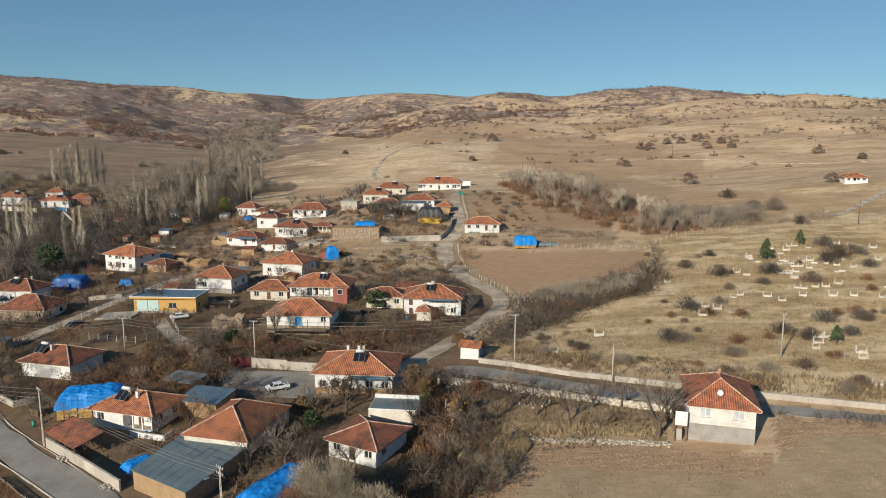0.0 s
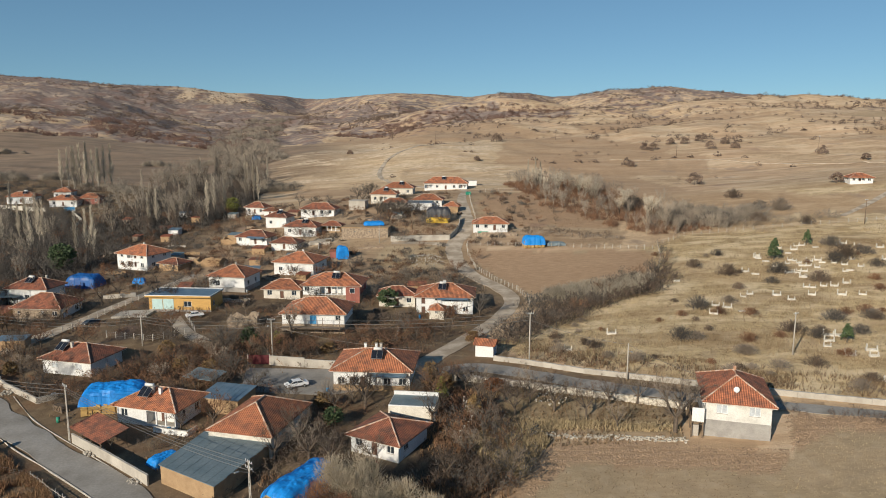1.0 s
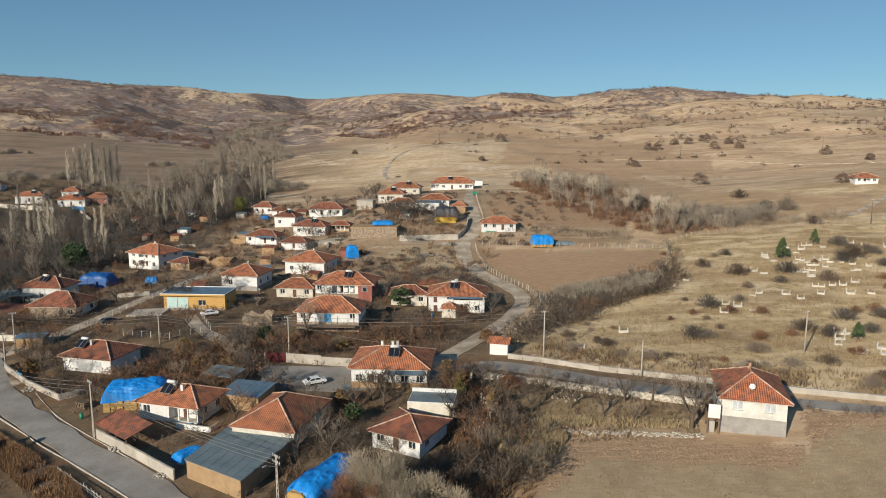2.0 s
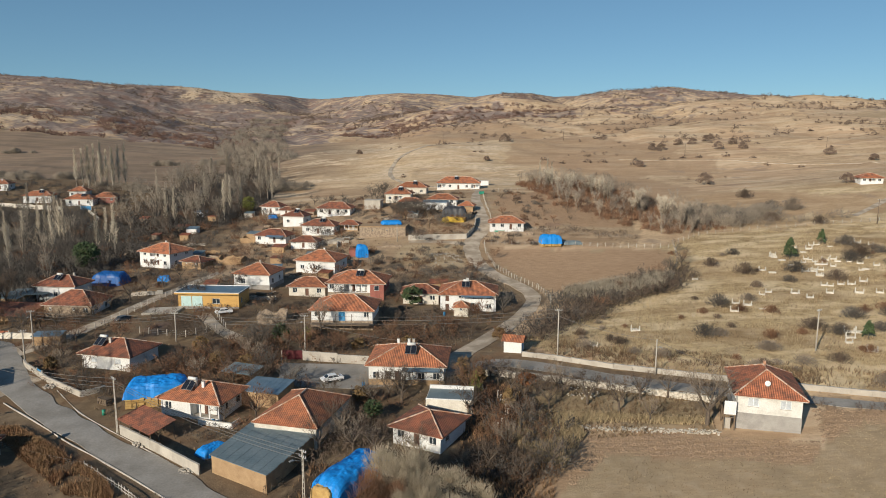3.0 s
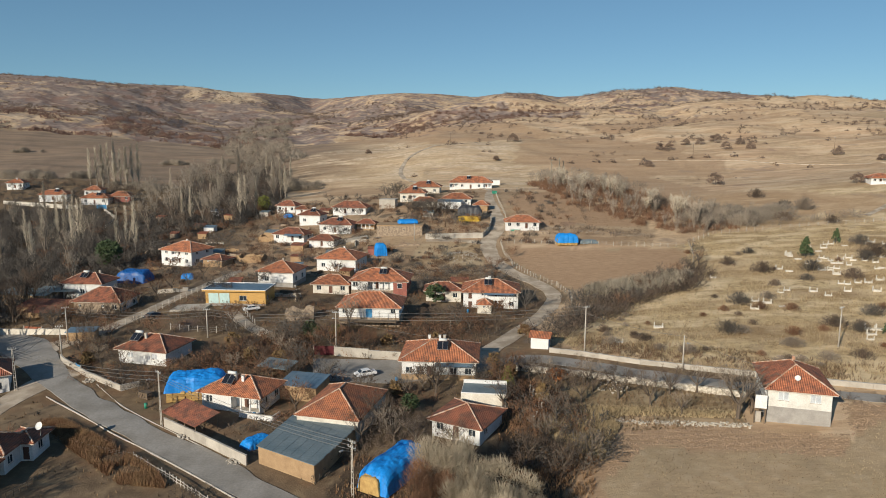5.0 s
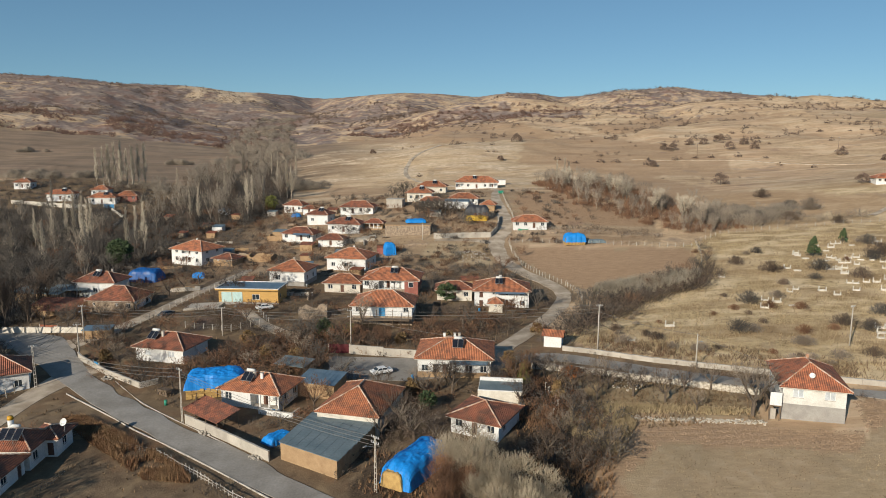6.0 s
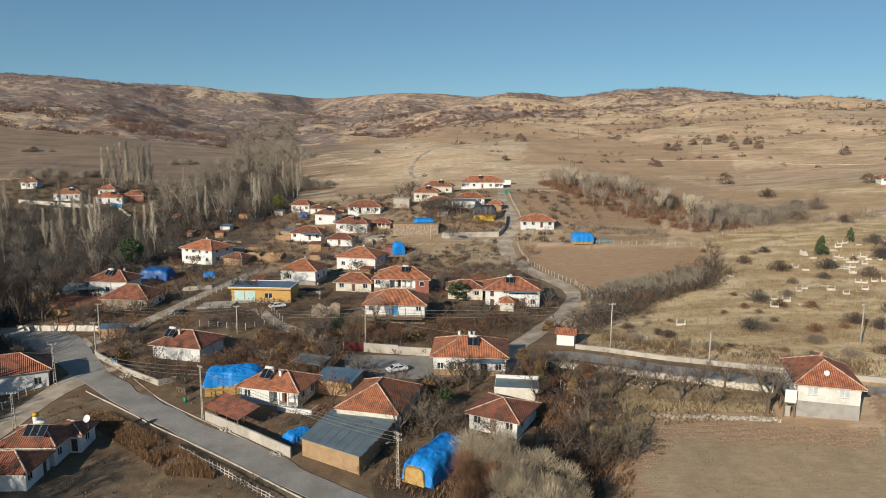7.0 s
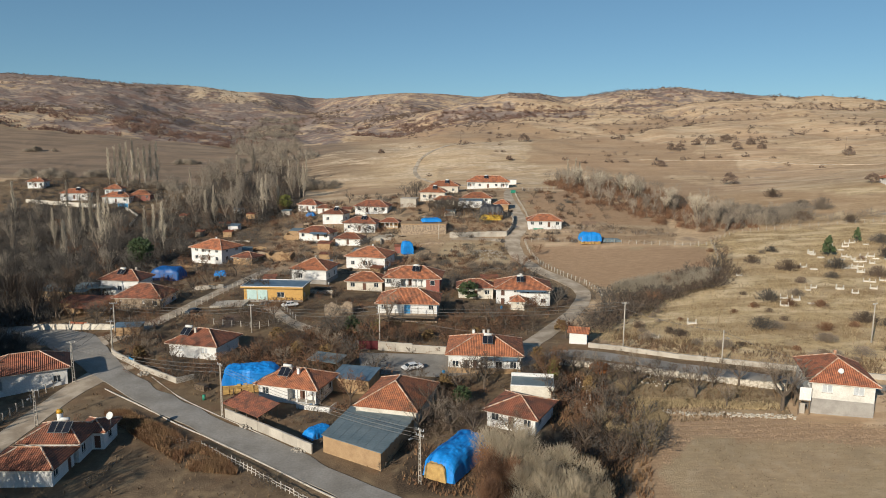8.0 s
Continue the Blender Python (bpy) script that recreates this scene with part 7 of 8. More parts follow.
for dx, dip in ((-0.6, 0.0), (0.0, 0.75), (0.6, 1.5)):
    for (ax, ay, ah), (bx, by, bh) in (((-100.2, 142.6, 8.5), (-69, 144, 6.8)), ((-69, 144, 6.8), (-38.3, 135, 9.0)), ((-38.3, 135, 9.0), (14.2, 131.3, 10.4)), ((-62.2, 101, 9.4), (-27.4, 79, 8.2)), ((-95.7, 116, 8.4), (-62.2, 101, 9.4)), ((-95.7, 116, 8.4), (-100.2, 142.6, 8.5))):
        cable(tip(ax, ay, ah - dip, dx), tip(bx, by, bh - dip, dx), 1.0)
cable(tip(14.2, 131.3, 8.9), tip(30.9, 120.2, 6.8), 0.6)
cable(tip(30.9, 120.2, 6.8), tip(41, 106, 5.6), 0.5)
cable(tip(-95.7, 116, 7.0), tip(-103, 121, 5.0), 0.4)
cable(tip(-38.3, 135, 7.5), tip(-15, 129, 5.0), 0.5)

# ---- vehicles ----
car(-30.5, 121.2, 28, "car_white", "white saloon car parked on the grey yard")
car(-88.6, 160.5, 62, "car_dark", "dark car parked in the earthen street")
car(-64.5, 163.5, 30, "car_white", "old white pickup parked beside the stone hut")

# ---- yard clutter ----
lean_to(-127.0, 187.5, 10.0, 5.0, 6, 2.6, 3.2, "metal", "open farm shelter under pale sheet roofing", wall=None)
lean_to(-133.5, 186.0, 3.2, 3.0, 6, 2.2, 2.5, "rust_gate", "small rust-red shed of the farmyard", wall="red_wall", posts=False)
lean_to(-119.0, 166.5, 9.0, 4.4, -4, 2.2, 3.0, "tile_old", "low lean-to with old dark tiles in the farmyard", wall=None)
ruin(-51.0, 158.6, 7.0, 5.0, 8, 2.6, "stone", "roofless hut of brown rubble stone", 1)
ruin(-82.2, 228.4, 9.0, 5.5, -6, 2.4, "mud", "crumbling roofless mud-brick hut", 2)
ruin(-83.0, 260.2, 9.0, 6.0, -10, 2.0, "mud", "broken mud walls of a poultry yard", 3)
lean_to(-83.5, 264.0, 5.5, 4.0, -10, 2.2, 2.7, "metal", "small shed with a rusty sheet roof", wall="mud", posts=False)
lean_to(-47.6, 121.6, 6.4, 4.0, -20, 2.3, 2.7, "metal", "low carport with a pale sheet roof", wall=None)
lean_to(-98.5, 145.8, 6.0, 3.0, 6, 2.1, 2.4, "metal_blue", "small shed with a dark blue sheet roof", wall="mud", posts=False)
ob = thing("cube_house", spot(-40.4, 301.0, -8), "unfinished pale grey concrete cube building", "building")
part("wall", Shape().box(-3.6, -3, -1.5, 3.6, 3, 3.4), "concrete", ob)
part("roof", Shape().box(-3.8, -3.2, 3.4, 3.8, 3.2, 3.6), "concrete", ob)
ob = thing("small_shed", spot(12.6, 369, -4), "small white flat-roofed shed on the hilltop", "shed")
part("wall", Shape().box(-2.2, -1.8, -1.0, 2.2, 1.8, 2.6), "white", ob)
part("roof", Shape().box(-2.4, -2.0, 2.6, 2.4, 2.0, 2.75), "concrete", ob)
ob = thing("waste_container", spot(8.6, 322, 10), "green metal waste container by the road", "container")
part("bin", Shape().box(-1.1, -0.6, 0.1, 1.1, 0.6, 1.3), "green_paint", ob)
part("lid", Shape().box(-1.15, -0.65, 1.3, 1.15, 0.65, 1.4), "green_paint", ob)
garden_wall([(-58, 247.0), (-52, 248.5), (-44.6, 252.5)], 1.5, "concrete", "low concrete wall between the upper yards", bay=3, ragged=0.15, seed=5)
garden_wall([(-93, 236.5), (-86, 233.5), (-79, 233)], 1.0, "stone", "low dry-stone wall on the terrace", bay=2, thick=0.5, cap=False, ragged=0.3, seed=6)
garden_wall([(-60, 205), (-52, 203.5), (-46, 204.5), (-38, 203)], 0.9, "stone", "tumbled stone wall between the gardens", bay=1.8, thick=0.5, cap=False, ragged=0.3, seed=7)
fence([(-26, 206), (-12, 207.5), (2, 205.5)], "weathered wooden fence above the garden", 2.2, wood=True, seed=13)
fence([(-120, 152.6), (-110, 157), (-98, 156)], "rough wooden fence of the farmyard", 1.8, wood=True, seed=14, lean=7)
fence([(-22, 137.5), (-8, 140), (-2, 147)], "sagging wire fence beside the dirt road", 2.4, wood=True, seed=15, wires=2)
fence([(-74.8, 79.6), (-73.6, 82.4), (-73.4, 86)], "broken timber rail fence of the cottage", 1.2, wood=True, seed=16, height=1.1)
for px, py, yaw, n in ((-55.4, 112.4, 20, 6), (-70.5, 112.4, -30, 8), (-107, 214, 10, 9), (-81.5, 96.6, 30, 6), (-40.5, 150.5, 0, 8), (-21, 171, 10, 7), (-57, 205.5, -8, 8), (-43, 240, 5, 9), (-16, 287.5, 0, 10), (-66, 240, -10, 8), (-96, 196.5, 70, 9), (-1.5, 104.2, -30, 7), (3, 280, 60, 8)):
    woodpile(px, py, yaw, n)
for px, py, mat, lab in ((-67.6, 107.6, "green_paint", "small green barrel on the dirt"), (-47.4, 103.6, "blue_paint", "blue plastic barrel on the veranda side"), (-94.2, 199.0, "blue_paint", "blue plastic barrel by the street"), (-12.5, 91.4, "rust_gate", "rusty drum beside the cottage"), (-24.2, 118.6, "blue_paint", "blue barrel beside the yard"), (-58.4, 188.0, "steel", "grey drum beside the wall"), (-9.0, 167.0, "blue_paint", "blue plastic drum by the outbuilding")):
    barrel(px, py, mat, lab)
rubble("rubble", -88.9, 158.5, 3.0, 160, "gravel", "heap of earth and broken stone by the street", 1)
rubble("rubble", -56.6, 97.6, 1.5, 80, "concrete", "broken pale stones at the pole's foot", 2)
rubble("rubble", -46.6, 89.0, 1.2, 60, "concrete", "broken stones along the street wall", 3, (0.06, 0.2))
rubble("rubble", -10.0, 226.0, 7.0, 220, "concrete", "scattered pale stones on the grass", 4, (0.06, 0.22))
rubble("rubble", -83.6, 119.9, 1.3, 60, "concrete", "stones piled at the junction", 5, (0.08, 0.28))
rubble("rubble", -72.0, 167.5, 1.6, 60, "wire", "dark heap beside the concrete apron", 6, (0.1, 0.3))
rubble("rubble", -45.5, 259.5, 4.0, 160, "gravel", "earth and rubble round the ruined barn", 7)
rubble("rubble", 16.0, 113.6, 3.2, 60, "pale_stone", "pale loose stones below the road", 8, (0.06, 0.2))
covered_stack(-44.5, 94.3, 4.4, 2.8, 1.3, 50, 37, "crumpled blue sheet beside the metal roof", hay=False)
covered_stack(-84.8, 298.0, 4.0, 1.6, 1.8, -14, 39, "blue sheeting along the pale house", hay=False)


# low sheds, stub walls, firewood and heaps that crowd the upper yards
rng = random.Random(133)


def yard_spot(r, y0=150, y1=325):
    while True:
        py = rng.uniform(y0, y1)
        px = rng.uniform(-0.46, 0.0) * (py + 30) - 4
        if bool(inside(VILLAGE, np.array(px), np.array(py))) and free(px, py, r) and not bool(inside(STONY, np.array(px), np.array(py))) and not bool(inside(DUG, np.array(px), np.array(py))):
            return px, py


SHEDS = (("tile_old", "mud", "low mud-walled shed with old brown tiles"), ("metal", "concrete", "small block shed under rusty grey sheets"), ("tile_old", "stone", "small stone shed with a sagging tile roof"), ("rust_gate", "mud", "hen house under rust-red sheets"), ("metal_blue", "white", "whitewashed outhouse with a blue-grey sheet roof"))
for k in range(20):
    px, py = yard_spot(2.6, 165, 320)
    roof, wall, lab = SHEDS[k % 5]
    lean_to(px, py, rng.uniform(3.2, 5.2), rng.uniform(2.6, 3.6), rng.uniform(-18, 8), rng.uniform(1.8, 2.1), rng.uniform(2.2, 2.7), roof, lab, wall=wall, posts=False)
for k in range(26):
    px, py = yard_spot(1.2)
    a, ln = rng.choice((rng.uniform(-0.3, 0.2), 1.57 + rng.uniform(-0.3, 0.2))), rng.uniform(5, 11)
    garden_wall([(px, py), (px + math.cos(a) * ln, py + math.sin(a) * ln)], rng.uniform(0.6, 1.2), rng.choice(("stone", "stone", "mud", "concrete")), "stub of a low rubble wall between yards", thick=0.4, bay=1.6, cap=False, ragged=0.25, seed=k + 20)
for k in range(22):
    px, py = yard_spot(1.4, 120, 320)
    woodpile(px, py, rng.uniform(-30, 60), rng.randint(6, 10), rng.randint(3, 4))
for k in range(16):
    px, py = yard_spot(1.2, 120, 320)
    rubble("rubble", px, py, rng.uniform(1.2, 2.6), 60, rng.choice(("gravel", "stone", "concrete")), "heap of earth, stone and debris in a yard", 40 + k, (0.08, 0.3))


def lumber(x, y, yaw, n):
    ob = thing("lumber_pile", spot(x, y, yaw), "loose pile of grey weathered boards and poles", "lumber", "lumber piles")
    for k in range(n):
        ln = rng.uniform(1.6, 3.6)
        part("board", Shape().box(-ln / 2, -0.1, 0, ln / 2, 0.1, 0.06), rng.choice(("timber", "timber", "bark", "concrete")), ob, m=pose(rng.uniform(-0.4, 0.4), rng.uniform(-0.6, 0.6), 0.05 + k * 0.05, rng.uniform(-4, 4), rng.uniform(-4, 4), rng.gauss(0, 14)))


for k in range(18):
    px, py = yard_spot(1.4, 100, 310)
    lumber(px, py, rng.uniform(0, 180), rng.randint(5, 10))

# ---- graves ----
GRAVES = [(94.1, 208.9), (94.5, 203.5), (104.9, 211.1), (108.5, 214.8), (101.8, 203.4), (102.7, 199.9), (102.2, 196.9), (109.2, 201.8), (105.3, 194.6), (103.9, 196.7), (95.2, 190.8),
          (97.5, 190.5), (96.9, 186.1), (84.3, 194.1), (93.3, 177.3), (98.0, 177.5), (100.6, 177.1), (105.0, 179.1), (91.2, 170.4), (98.3, 169.5), (82.6, 171.2), (84.3, 167.0),
          (74.0, 171.2), (76.6, 173.2), (66.5, 162.6), (64.4, 164.6), (61.4, 158.1), (68.6, 159.1), (62.9, 189.0), (116.0, 216.0), (113.9, 195.9), (112.0, 198.2), (134.1, 212.2),
          (126.4, 218.9), (128.9, 215.7), (109.0, 166.6), (79.2, 140.8), (77.5, 137.3), (81.4, 140.4)]
rng = random.Random(5)
for px, py in GRAVES + [(75.5, 134.3), (77.3, 129.3), (82.8, 131.4), (81.4, 128.3), (76.4, 115.8), (79.2, 115.0), (34.6, 147.7), (23.2, 138.3)]:
    grave(px, py, 78 + rng.uniform(-9, 9), rng.uniform(0.62, 0.92), rng.random() < 0.86)

# ---- bushes of the cemetery and the hillside ----
for px, py, hh in ((78.3, 191.8, 4), (92.3, 191.0, 4), (99.3, 181.9, 3.6), (117.6, 202.9, 5), (121.5, 192.8, 3), (59.5, 163.1, 3.8), (85.9, 150.6, 3.2), (94.9, 151.1, 2.8), (72.7, 143.5, 3.2),
                   (76.2, 139.5, 2.6), (47.9, 140.6, 3.4), (86.5, 141.3, 2.6), (75.7, 178.3, 2.2), (121.4, 216.8, 4), (83.8, 213.8, 2.4), (72.3, 202.1, 3.2), (125.9, 206.0, 3), (86.4, 182.2, 2.2), (113, 199, 3.6)):
    bare_tree(px, py, hh * 1.05, "dome", "twig_dark" if int(px) % 3 else "twig", "dark leafless thorn bush in dry grass", name="bush", group="cemetery bushes")
rng = random.Random(41)
for px, py, hh in ((99, 260, 6.5), (105.5, 262, 5.5), (92, 263, 5.5), (134, 278, 6.5), (127, 281, 5.0), (132, 253, 4.0), (126.4, 306, 5), (87, 268, 6), (118, 262, 4.5), (76, 290, 6), (80, 300, 5.5)):
    bare_tree(px, py, hh, "dome", rng.choice(("twig_grey", "twig_dark", "twig")), "large round grey leafless bush by the creek", name="bush", group="creek bushes")
for k in range(24):
    px, py = rng.gauss(106, 9), rng.gauss(195, 15)
    if free(px, py, 1.5):
        grave(px, py, 78 + rng.uniform(-9, 9), rng.uniform(0.55, 0.85), rng.random() < 0.8)
for k in range(80):
    px, py = (rng.uniform(20, 130), rng.uniform(112, 225)) if k < 40 else (rng.uniform(14, 100), rng.uniform(108, 160))
    if bool(inside(CEMETERY, np.array(px), np.array(py))) and free(px, py, 1.5):
        bare_tree(px, py, rng.uniform(1.0, 2.6), "dome", rng.choice(("twig", "twig_grey", "twig_red")), "low leafless shrub in the dry cemetery grass", name="bush", group="cemetery bushes")
for px, py, hh in ((128.4, 359.6, 8), (151.2, 509.0, 7), (170.6, 531.3, 6), (179.9, 525.6, 6), (195.2, 539.9, 6), (186.9, 494.0, 7), (203.5, 510.1, 6),
                   (203.2, 490.9, 6), (178.5, 317.9, 6), (117.0, 442.8, 5), (245.5, 455.1, 7), (256.2, 424.4, 5), (145.1, 510.6, 6), (39.3, 554.2, 8), (19.7, 467.8, 4), (-73.9, 526.6, 4)):
    leafy(px, py, hh * 0.85, hh * 1.15, "oak", "lone round russet oak bush on the hillside", "dome", seed=int(px), leaves=900, category="bush", name="bush")

# ---- evergreens ----
leafy(97.6, 205.1, 6.5, 4.5, "leaf", "dark green conifer among the graves", seed=1)
leafy(115.1, 219.9, 5, 3, "leaf", "small dark conifer in the cemetery", seed=2, leaves=500)
leafy(80.6, 136.2, 4.0, 2.8, "leaf", "small green conifer beside a grave", seed=3, leaves=500)
leafy(-128.7, 221.4, 10.5, 7.5, "leaf", "broad dark pine behind the farm", "round", seed=4, leaves=1600)
leafy(-100.0, 314.0, 8, 7, "leaf_yellow", "yellow-green tree at the wood's edge", "round", seed=5, leaves=900)
leafy(-17.6, 174.6, 5.5, 5, "leaf", "round green shrub in front of the house", "round", seed=6, leaves=900)
leafy(-45.3, 143.8, 4.2, 3.6, "leaf", "green fruit shrub in the garden", "round", seed=7, leaves=700)
leafy(-3.4, 113.8, 4.4, 2.6, "leaf_yellow", "slim yellow-green shrub beside the track", "cone", seed=8, leaves=600)
leafy(-40.0, 145.0, 3.0, 2.4, "leaf_yellow", "yellowing shrub in the garden", "round", seed=9, leaves=400)
leafy(-21.0, 104.5, 3.4, 3.0, "leaf", "green shrub behind the cottage", "round", seed=10, leaves=500)
leafy(6.2, 117.5, 2.2, 3.6, "rust", "rust-brown leafy shrub below the road", "round", seed=11, leaves=500)

for px, py, hh, ww in ((-5.6, 121.0, 4.6, 3.4), (-2.6, 118.4, 3.4, 3.0), (2.0, 107.5, 3.6, 2.6), (-24.0, 111.5, 3.0, 3.2), (-48.5, 127.5, 3.2, 3.6), (-55.5, 130.5, 2.6, 3.2), (-88.5, 128.5, 2.6, 3.0), (-27.5, 140.5, 2.2, 3.4), (-17.0, 141.0, 2.4, 3.6), (3.5, 147.0, 2.6, 3.0), (-62.0, 140.0, 2.4, 3.4)):
    leafy(px, py, hh, ww, "gold_leaf", "shrub with golden-brown autumn leaves", "dome", seed=int(px * 3) + 200, leaves=420, category="bush", name="bush")

# ---- trees near the houses ----
NEAR_TREES = ((-22.8, 93.6, 7), (-19.5, 92.2, 6.5), (-25.5, 98.6, 7.5), (-28.0, 94.0, 6.5), (-16.6, 111.8, 8), (-19.0, 113.5, 6), (-4.7, 116.9, 7), (-5.0, 105.5, 6.5), (-13.6, 92.9, 5), (-21.5, 110.2, 7), (-29.5, 109.5, 6.5), (30.0, 110.0, 6.0), (20.4, 105.4, 7.5), (15.6, 108.2, 7), (8.9, 107.1, 6.6), (25.0, 109.5, 6.2), (12.0, 112.0, 6.5), (5.0, 110.0, 7.0), (36.5, 108.5, 5.0))
ORCHARD_TREES = ((3.0, 113.5, 7), (7.6, 112.8, 5), (11.5, 115.0, 5.5), (1.0, 118.0, 6), (-46.0, 104.8, 4), (-44, 118, 6), (-49, 120.5, 5), (24.5, 101.5, 4.5), (-54.5, 98.5, 3.2), (3.5, 100.5, 6), (0.5, 93, 5.5), (6.5, 88, 5), (2, 84, 5), (-2.5, 88, 5.5), (-57, 123, 5))
GARDEN_TREES = ((-61, 127.5, 5), (-53, 127, 5.5), (-48, 131, 5.5), (-58, 133, 5), (-64, 131.5, 4.5), (-46, 125, 5), (-51.5, 136, 5), (-42.5, 138, 4.5), (-68, 124, 4), (-87, 130, 4.5), (-90, 136, 5), (-84, 125.5, 3.5), (-79, 119.5, 3.5), (-83, 139, 4.5))
for px, py, hh in NEAR_TREES + ORCHARD_TREES + GARDEN_TREES:
    bare_tree(px, py, hh, "round", "twig" if (int(px * 7) % 3) else "twig_grey", "leafless fruit tree with grey-brown twigs", group="garden trees")
for px, py, hh in ((-26, 283, 8), (-22, 281, 8.5), (-18, 284, 8), (-14, 282, 7), (-24, 288, 7.5), (-28, 286, 7), (-36, 318, 9), (-40, 312, 8), (-62, 312, 6), (-70, 318, 6), (-56, 316, 5), (-27, 280, 8), (-23, 284, 8.5), (-20, 279, 8), (-16, 279, 7.5), (-25, 277, 7.5), (-29, 281, 8), (-12, 278, 6.5), (-21, 288, 7.5), (-31, 289, 7), (-38, 322, 9), (-43, 318, 8)):
    bare_tree(px, py, hh, "round", "twig_dark", "dark leafless tree in the upper yards", group="garden trees")
for px, py, hh in ((-128, 158, 13), (-132, 166, 14), (-128, 174, 12), (-135, 159, 15), (-139, 168, 14), (-131, 182, 12), (-126, 164, 11), (-142, 160, 15)):
    bare_tree(px, py, hh, "tall", "twig", "tall grey leafless tree beside the farmyard", group="farm trees")
for px, py, hh in ((-104, 158.5, 6), (-109, 160, 6.5), (-114, 161.5, 6), (-119, 159, 7), (-100.5, 161, 5), (-112, 157, 5), (-124, 162, 7), (-97, 149.5, 5), (-99, 137, 4.5), (-93.5, 137, 5), (-92, 133, 4.5), (-99, 167, 7), (-97.5, 173, 7), (-95.6, 180, 7.5), (-94, 187, 7), (-92.4, 195, 7), (-90.6, 204, 6.5), (-103, 182, 7)):
    bare_tree(px, py, hh, "round", "twig_red" if int(px) % 2 else "twig", "brown leafless tree in front of the farmyard", group="farm trees")
for px, py, hh in ((44, 184, 6), (48, 187, 6.5), (52, 190, 6), (40, 179, 5.4), (36, 172, 5), (57, 193, 6), (60, 199, 5.5), (31, 166, 5), (64, 204, 5.5), (66, 210, 5), (54, 186, 5), (24, 158, 4.6), (68, 222, 5)):
    bare_tree(px, py, hh, "round", ("twig_dark", "twig_red", "twig")[int(px) % 3], "bushy leafless tree in the hedge", group="hedge trees")
rng = random.Random(58)
for k in range(16):
    px, py = 15 + (k % 4) * 9 + rng.uniform(-2, 2), 268 + (k // 4) * 13 + rng.uniform(-3, 3)
    bare_tree(px, py, rng.uniform(2.4, 4.2), "orchard", rng.choice(("twig", "twig_red")), "young leafless fruit tree on the terrace", group="terrace trees")
bare_tree(33.0, 99.6, 11.0, "round", "twig_grey", "large grey bare tree beside the white house")
bare_tree(-37.5, 149.5, 9, "tall", "twig_grey", "slim pale-barked bare tree beside the house")
for px, py, hh in ((-16.8, 80.8, 8.4), (-13.2, 78.4, 9.0), (-10.4, 75.2, 8.2), (-17.0, 75.0, 7.6), (-6.0, 74.2, 6.2), (-13.0, 71.5, 8.4), (-9.0, 70.0, 8.0), (-18.5, 70.5, 8.2), (-8.5, 66.0, 8.5), (-12.5, 65.0, 8.5), (-6.2, 69.0, 7.6)):
    bare_tree(px, py, hh, "willow", "twig_red" if px < -16.9 else "willow", "pale feathery willow thicket", name="bush", group="willows")

# ---- poplars by the stream ----
for px, py, hh in ((-172.0, 274.5, 20), (-164.5, 273.7, 18), (-178.6, 280.5, 16), (-137.5, 254.5, 17), (-131.8, 248.7, 19), (-140, 252, 17), (-133.2, 300.5, 15), (-128.9, 299.4, 17), (-103.7, 364.1, 20), (-101.0, 362.6, 18),
                   (44, 352, 15), (47, 356, 13), (41, 358, 14), (46, 349, 11)):
    bare_tree(px, py, hh, "poplar", "twig_pale", "tall slim bare poplar", group="poplars")
for k in range(12):
    bare_tree(-219 + k * 2.3, 389 + (k % 3) * 3, 21 + (k * 7 % 6), "poplar", "twig_pale", "tall slim bare poplar in a row", group="poplar row")

rng = random.Random(271)
for poly, n in ((STREAM_WOOD, 14), (NORTH_WOOD, 16)):
    for px, py in rng.sample(scatter(poly, 12, n), n):
        bare_tree(px, py, rng.uniform(13, 20), "poplar", rng.choice(("twig_pale", "twig_ash")), "tall slim bare poplar", group="poplars")
for k in range(16):
    t = k / 15
    bare_tree(42 + 42 * t + rng.gauss(0, 3), 352 - 92 * t + rng.gauss(0, 4), rng.uniform(8, 12.5), "tall", rng.choice(("twig_pale", "twig_ash", "twig_pale")), "pale grey bare tree along the creek", group="creek trees")

# ---- woods and thickets ----
CREEK = [(29.5, 365), (40, 296), (57, 268), (72, 246), (95, 252), (112, 262), (96, 284), (82, 312), (76, 378), (46, 396)]
woods("stream_wood", scatter(STREAM_WOOD, 9, 1), "stand", "twig_dark", (7, 12), "grey leafless wood along the stream", 1)
woods("stream_poplars", scatter(STREAM_WOOD, 26, 12), "stand", "twig_ash", (10, 16), "pale tall leafless trees along the stream", 12)
woods("stream_thicket", scatter(STREAM_WOOD, 5.2, 2), "scrub", "twig_dark", (3, 6.5), "dark leafless thicket under the trees", 2)
woods("north_wood", scatter(NORTH_WOOD, 12, 3), "stand", "twig", (7, 12), "tall grey leafless wood behind the village", 3)
woods("north_poplars", scatter(NORTH_WOOD, 17, 13), "stand", "twig_ash", (12, 19), "pale tall leafless trees behind the village", 13)
woods("north_thicket", scatter(NORTH_WOOD, 6, 4), "scrub", "twig_dark", (3, 6.5), "brown undergrowth at the wood's edge", 4)
woods("west_scrub", scatter(WEST_SCRUB, 8, 5), "stand", "twig_dark", (7, 12), "brown leafless trees by the road", 5)
woods("west_thicket", scatter(WEST_SCRUB, 4.2, 6), "scrub", "twig_dark", (3, 7), "dark scrub by the road", 6)
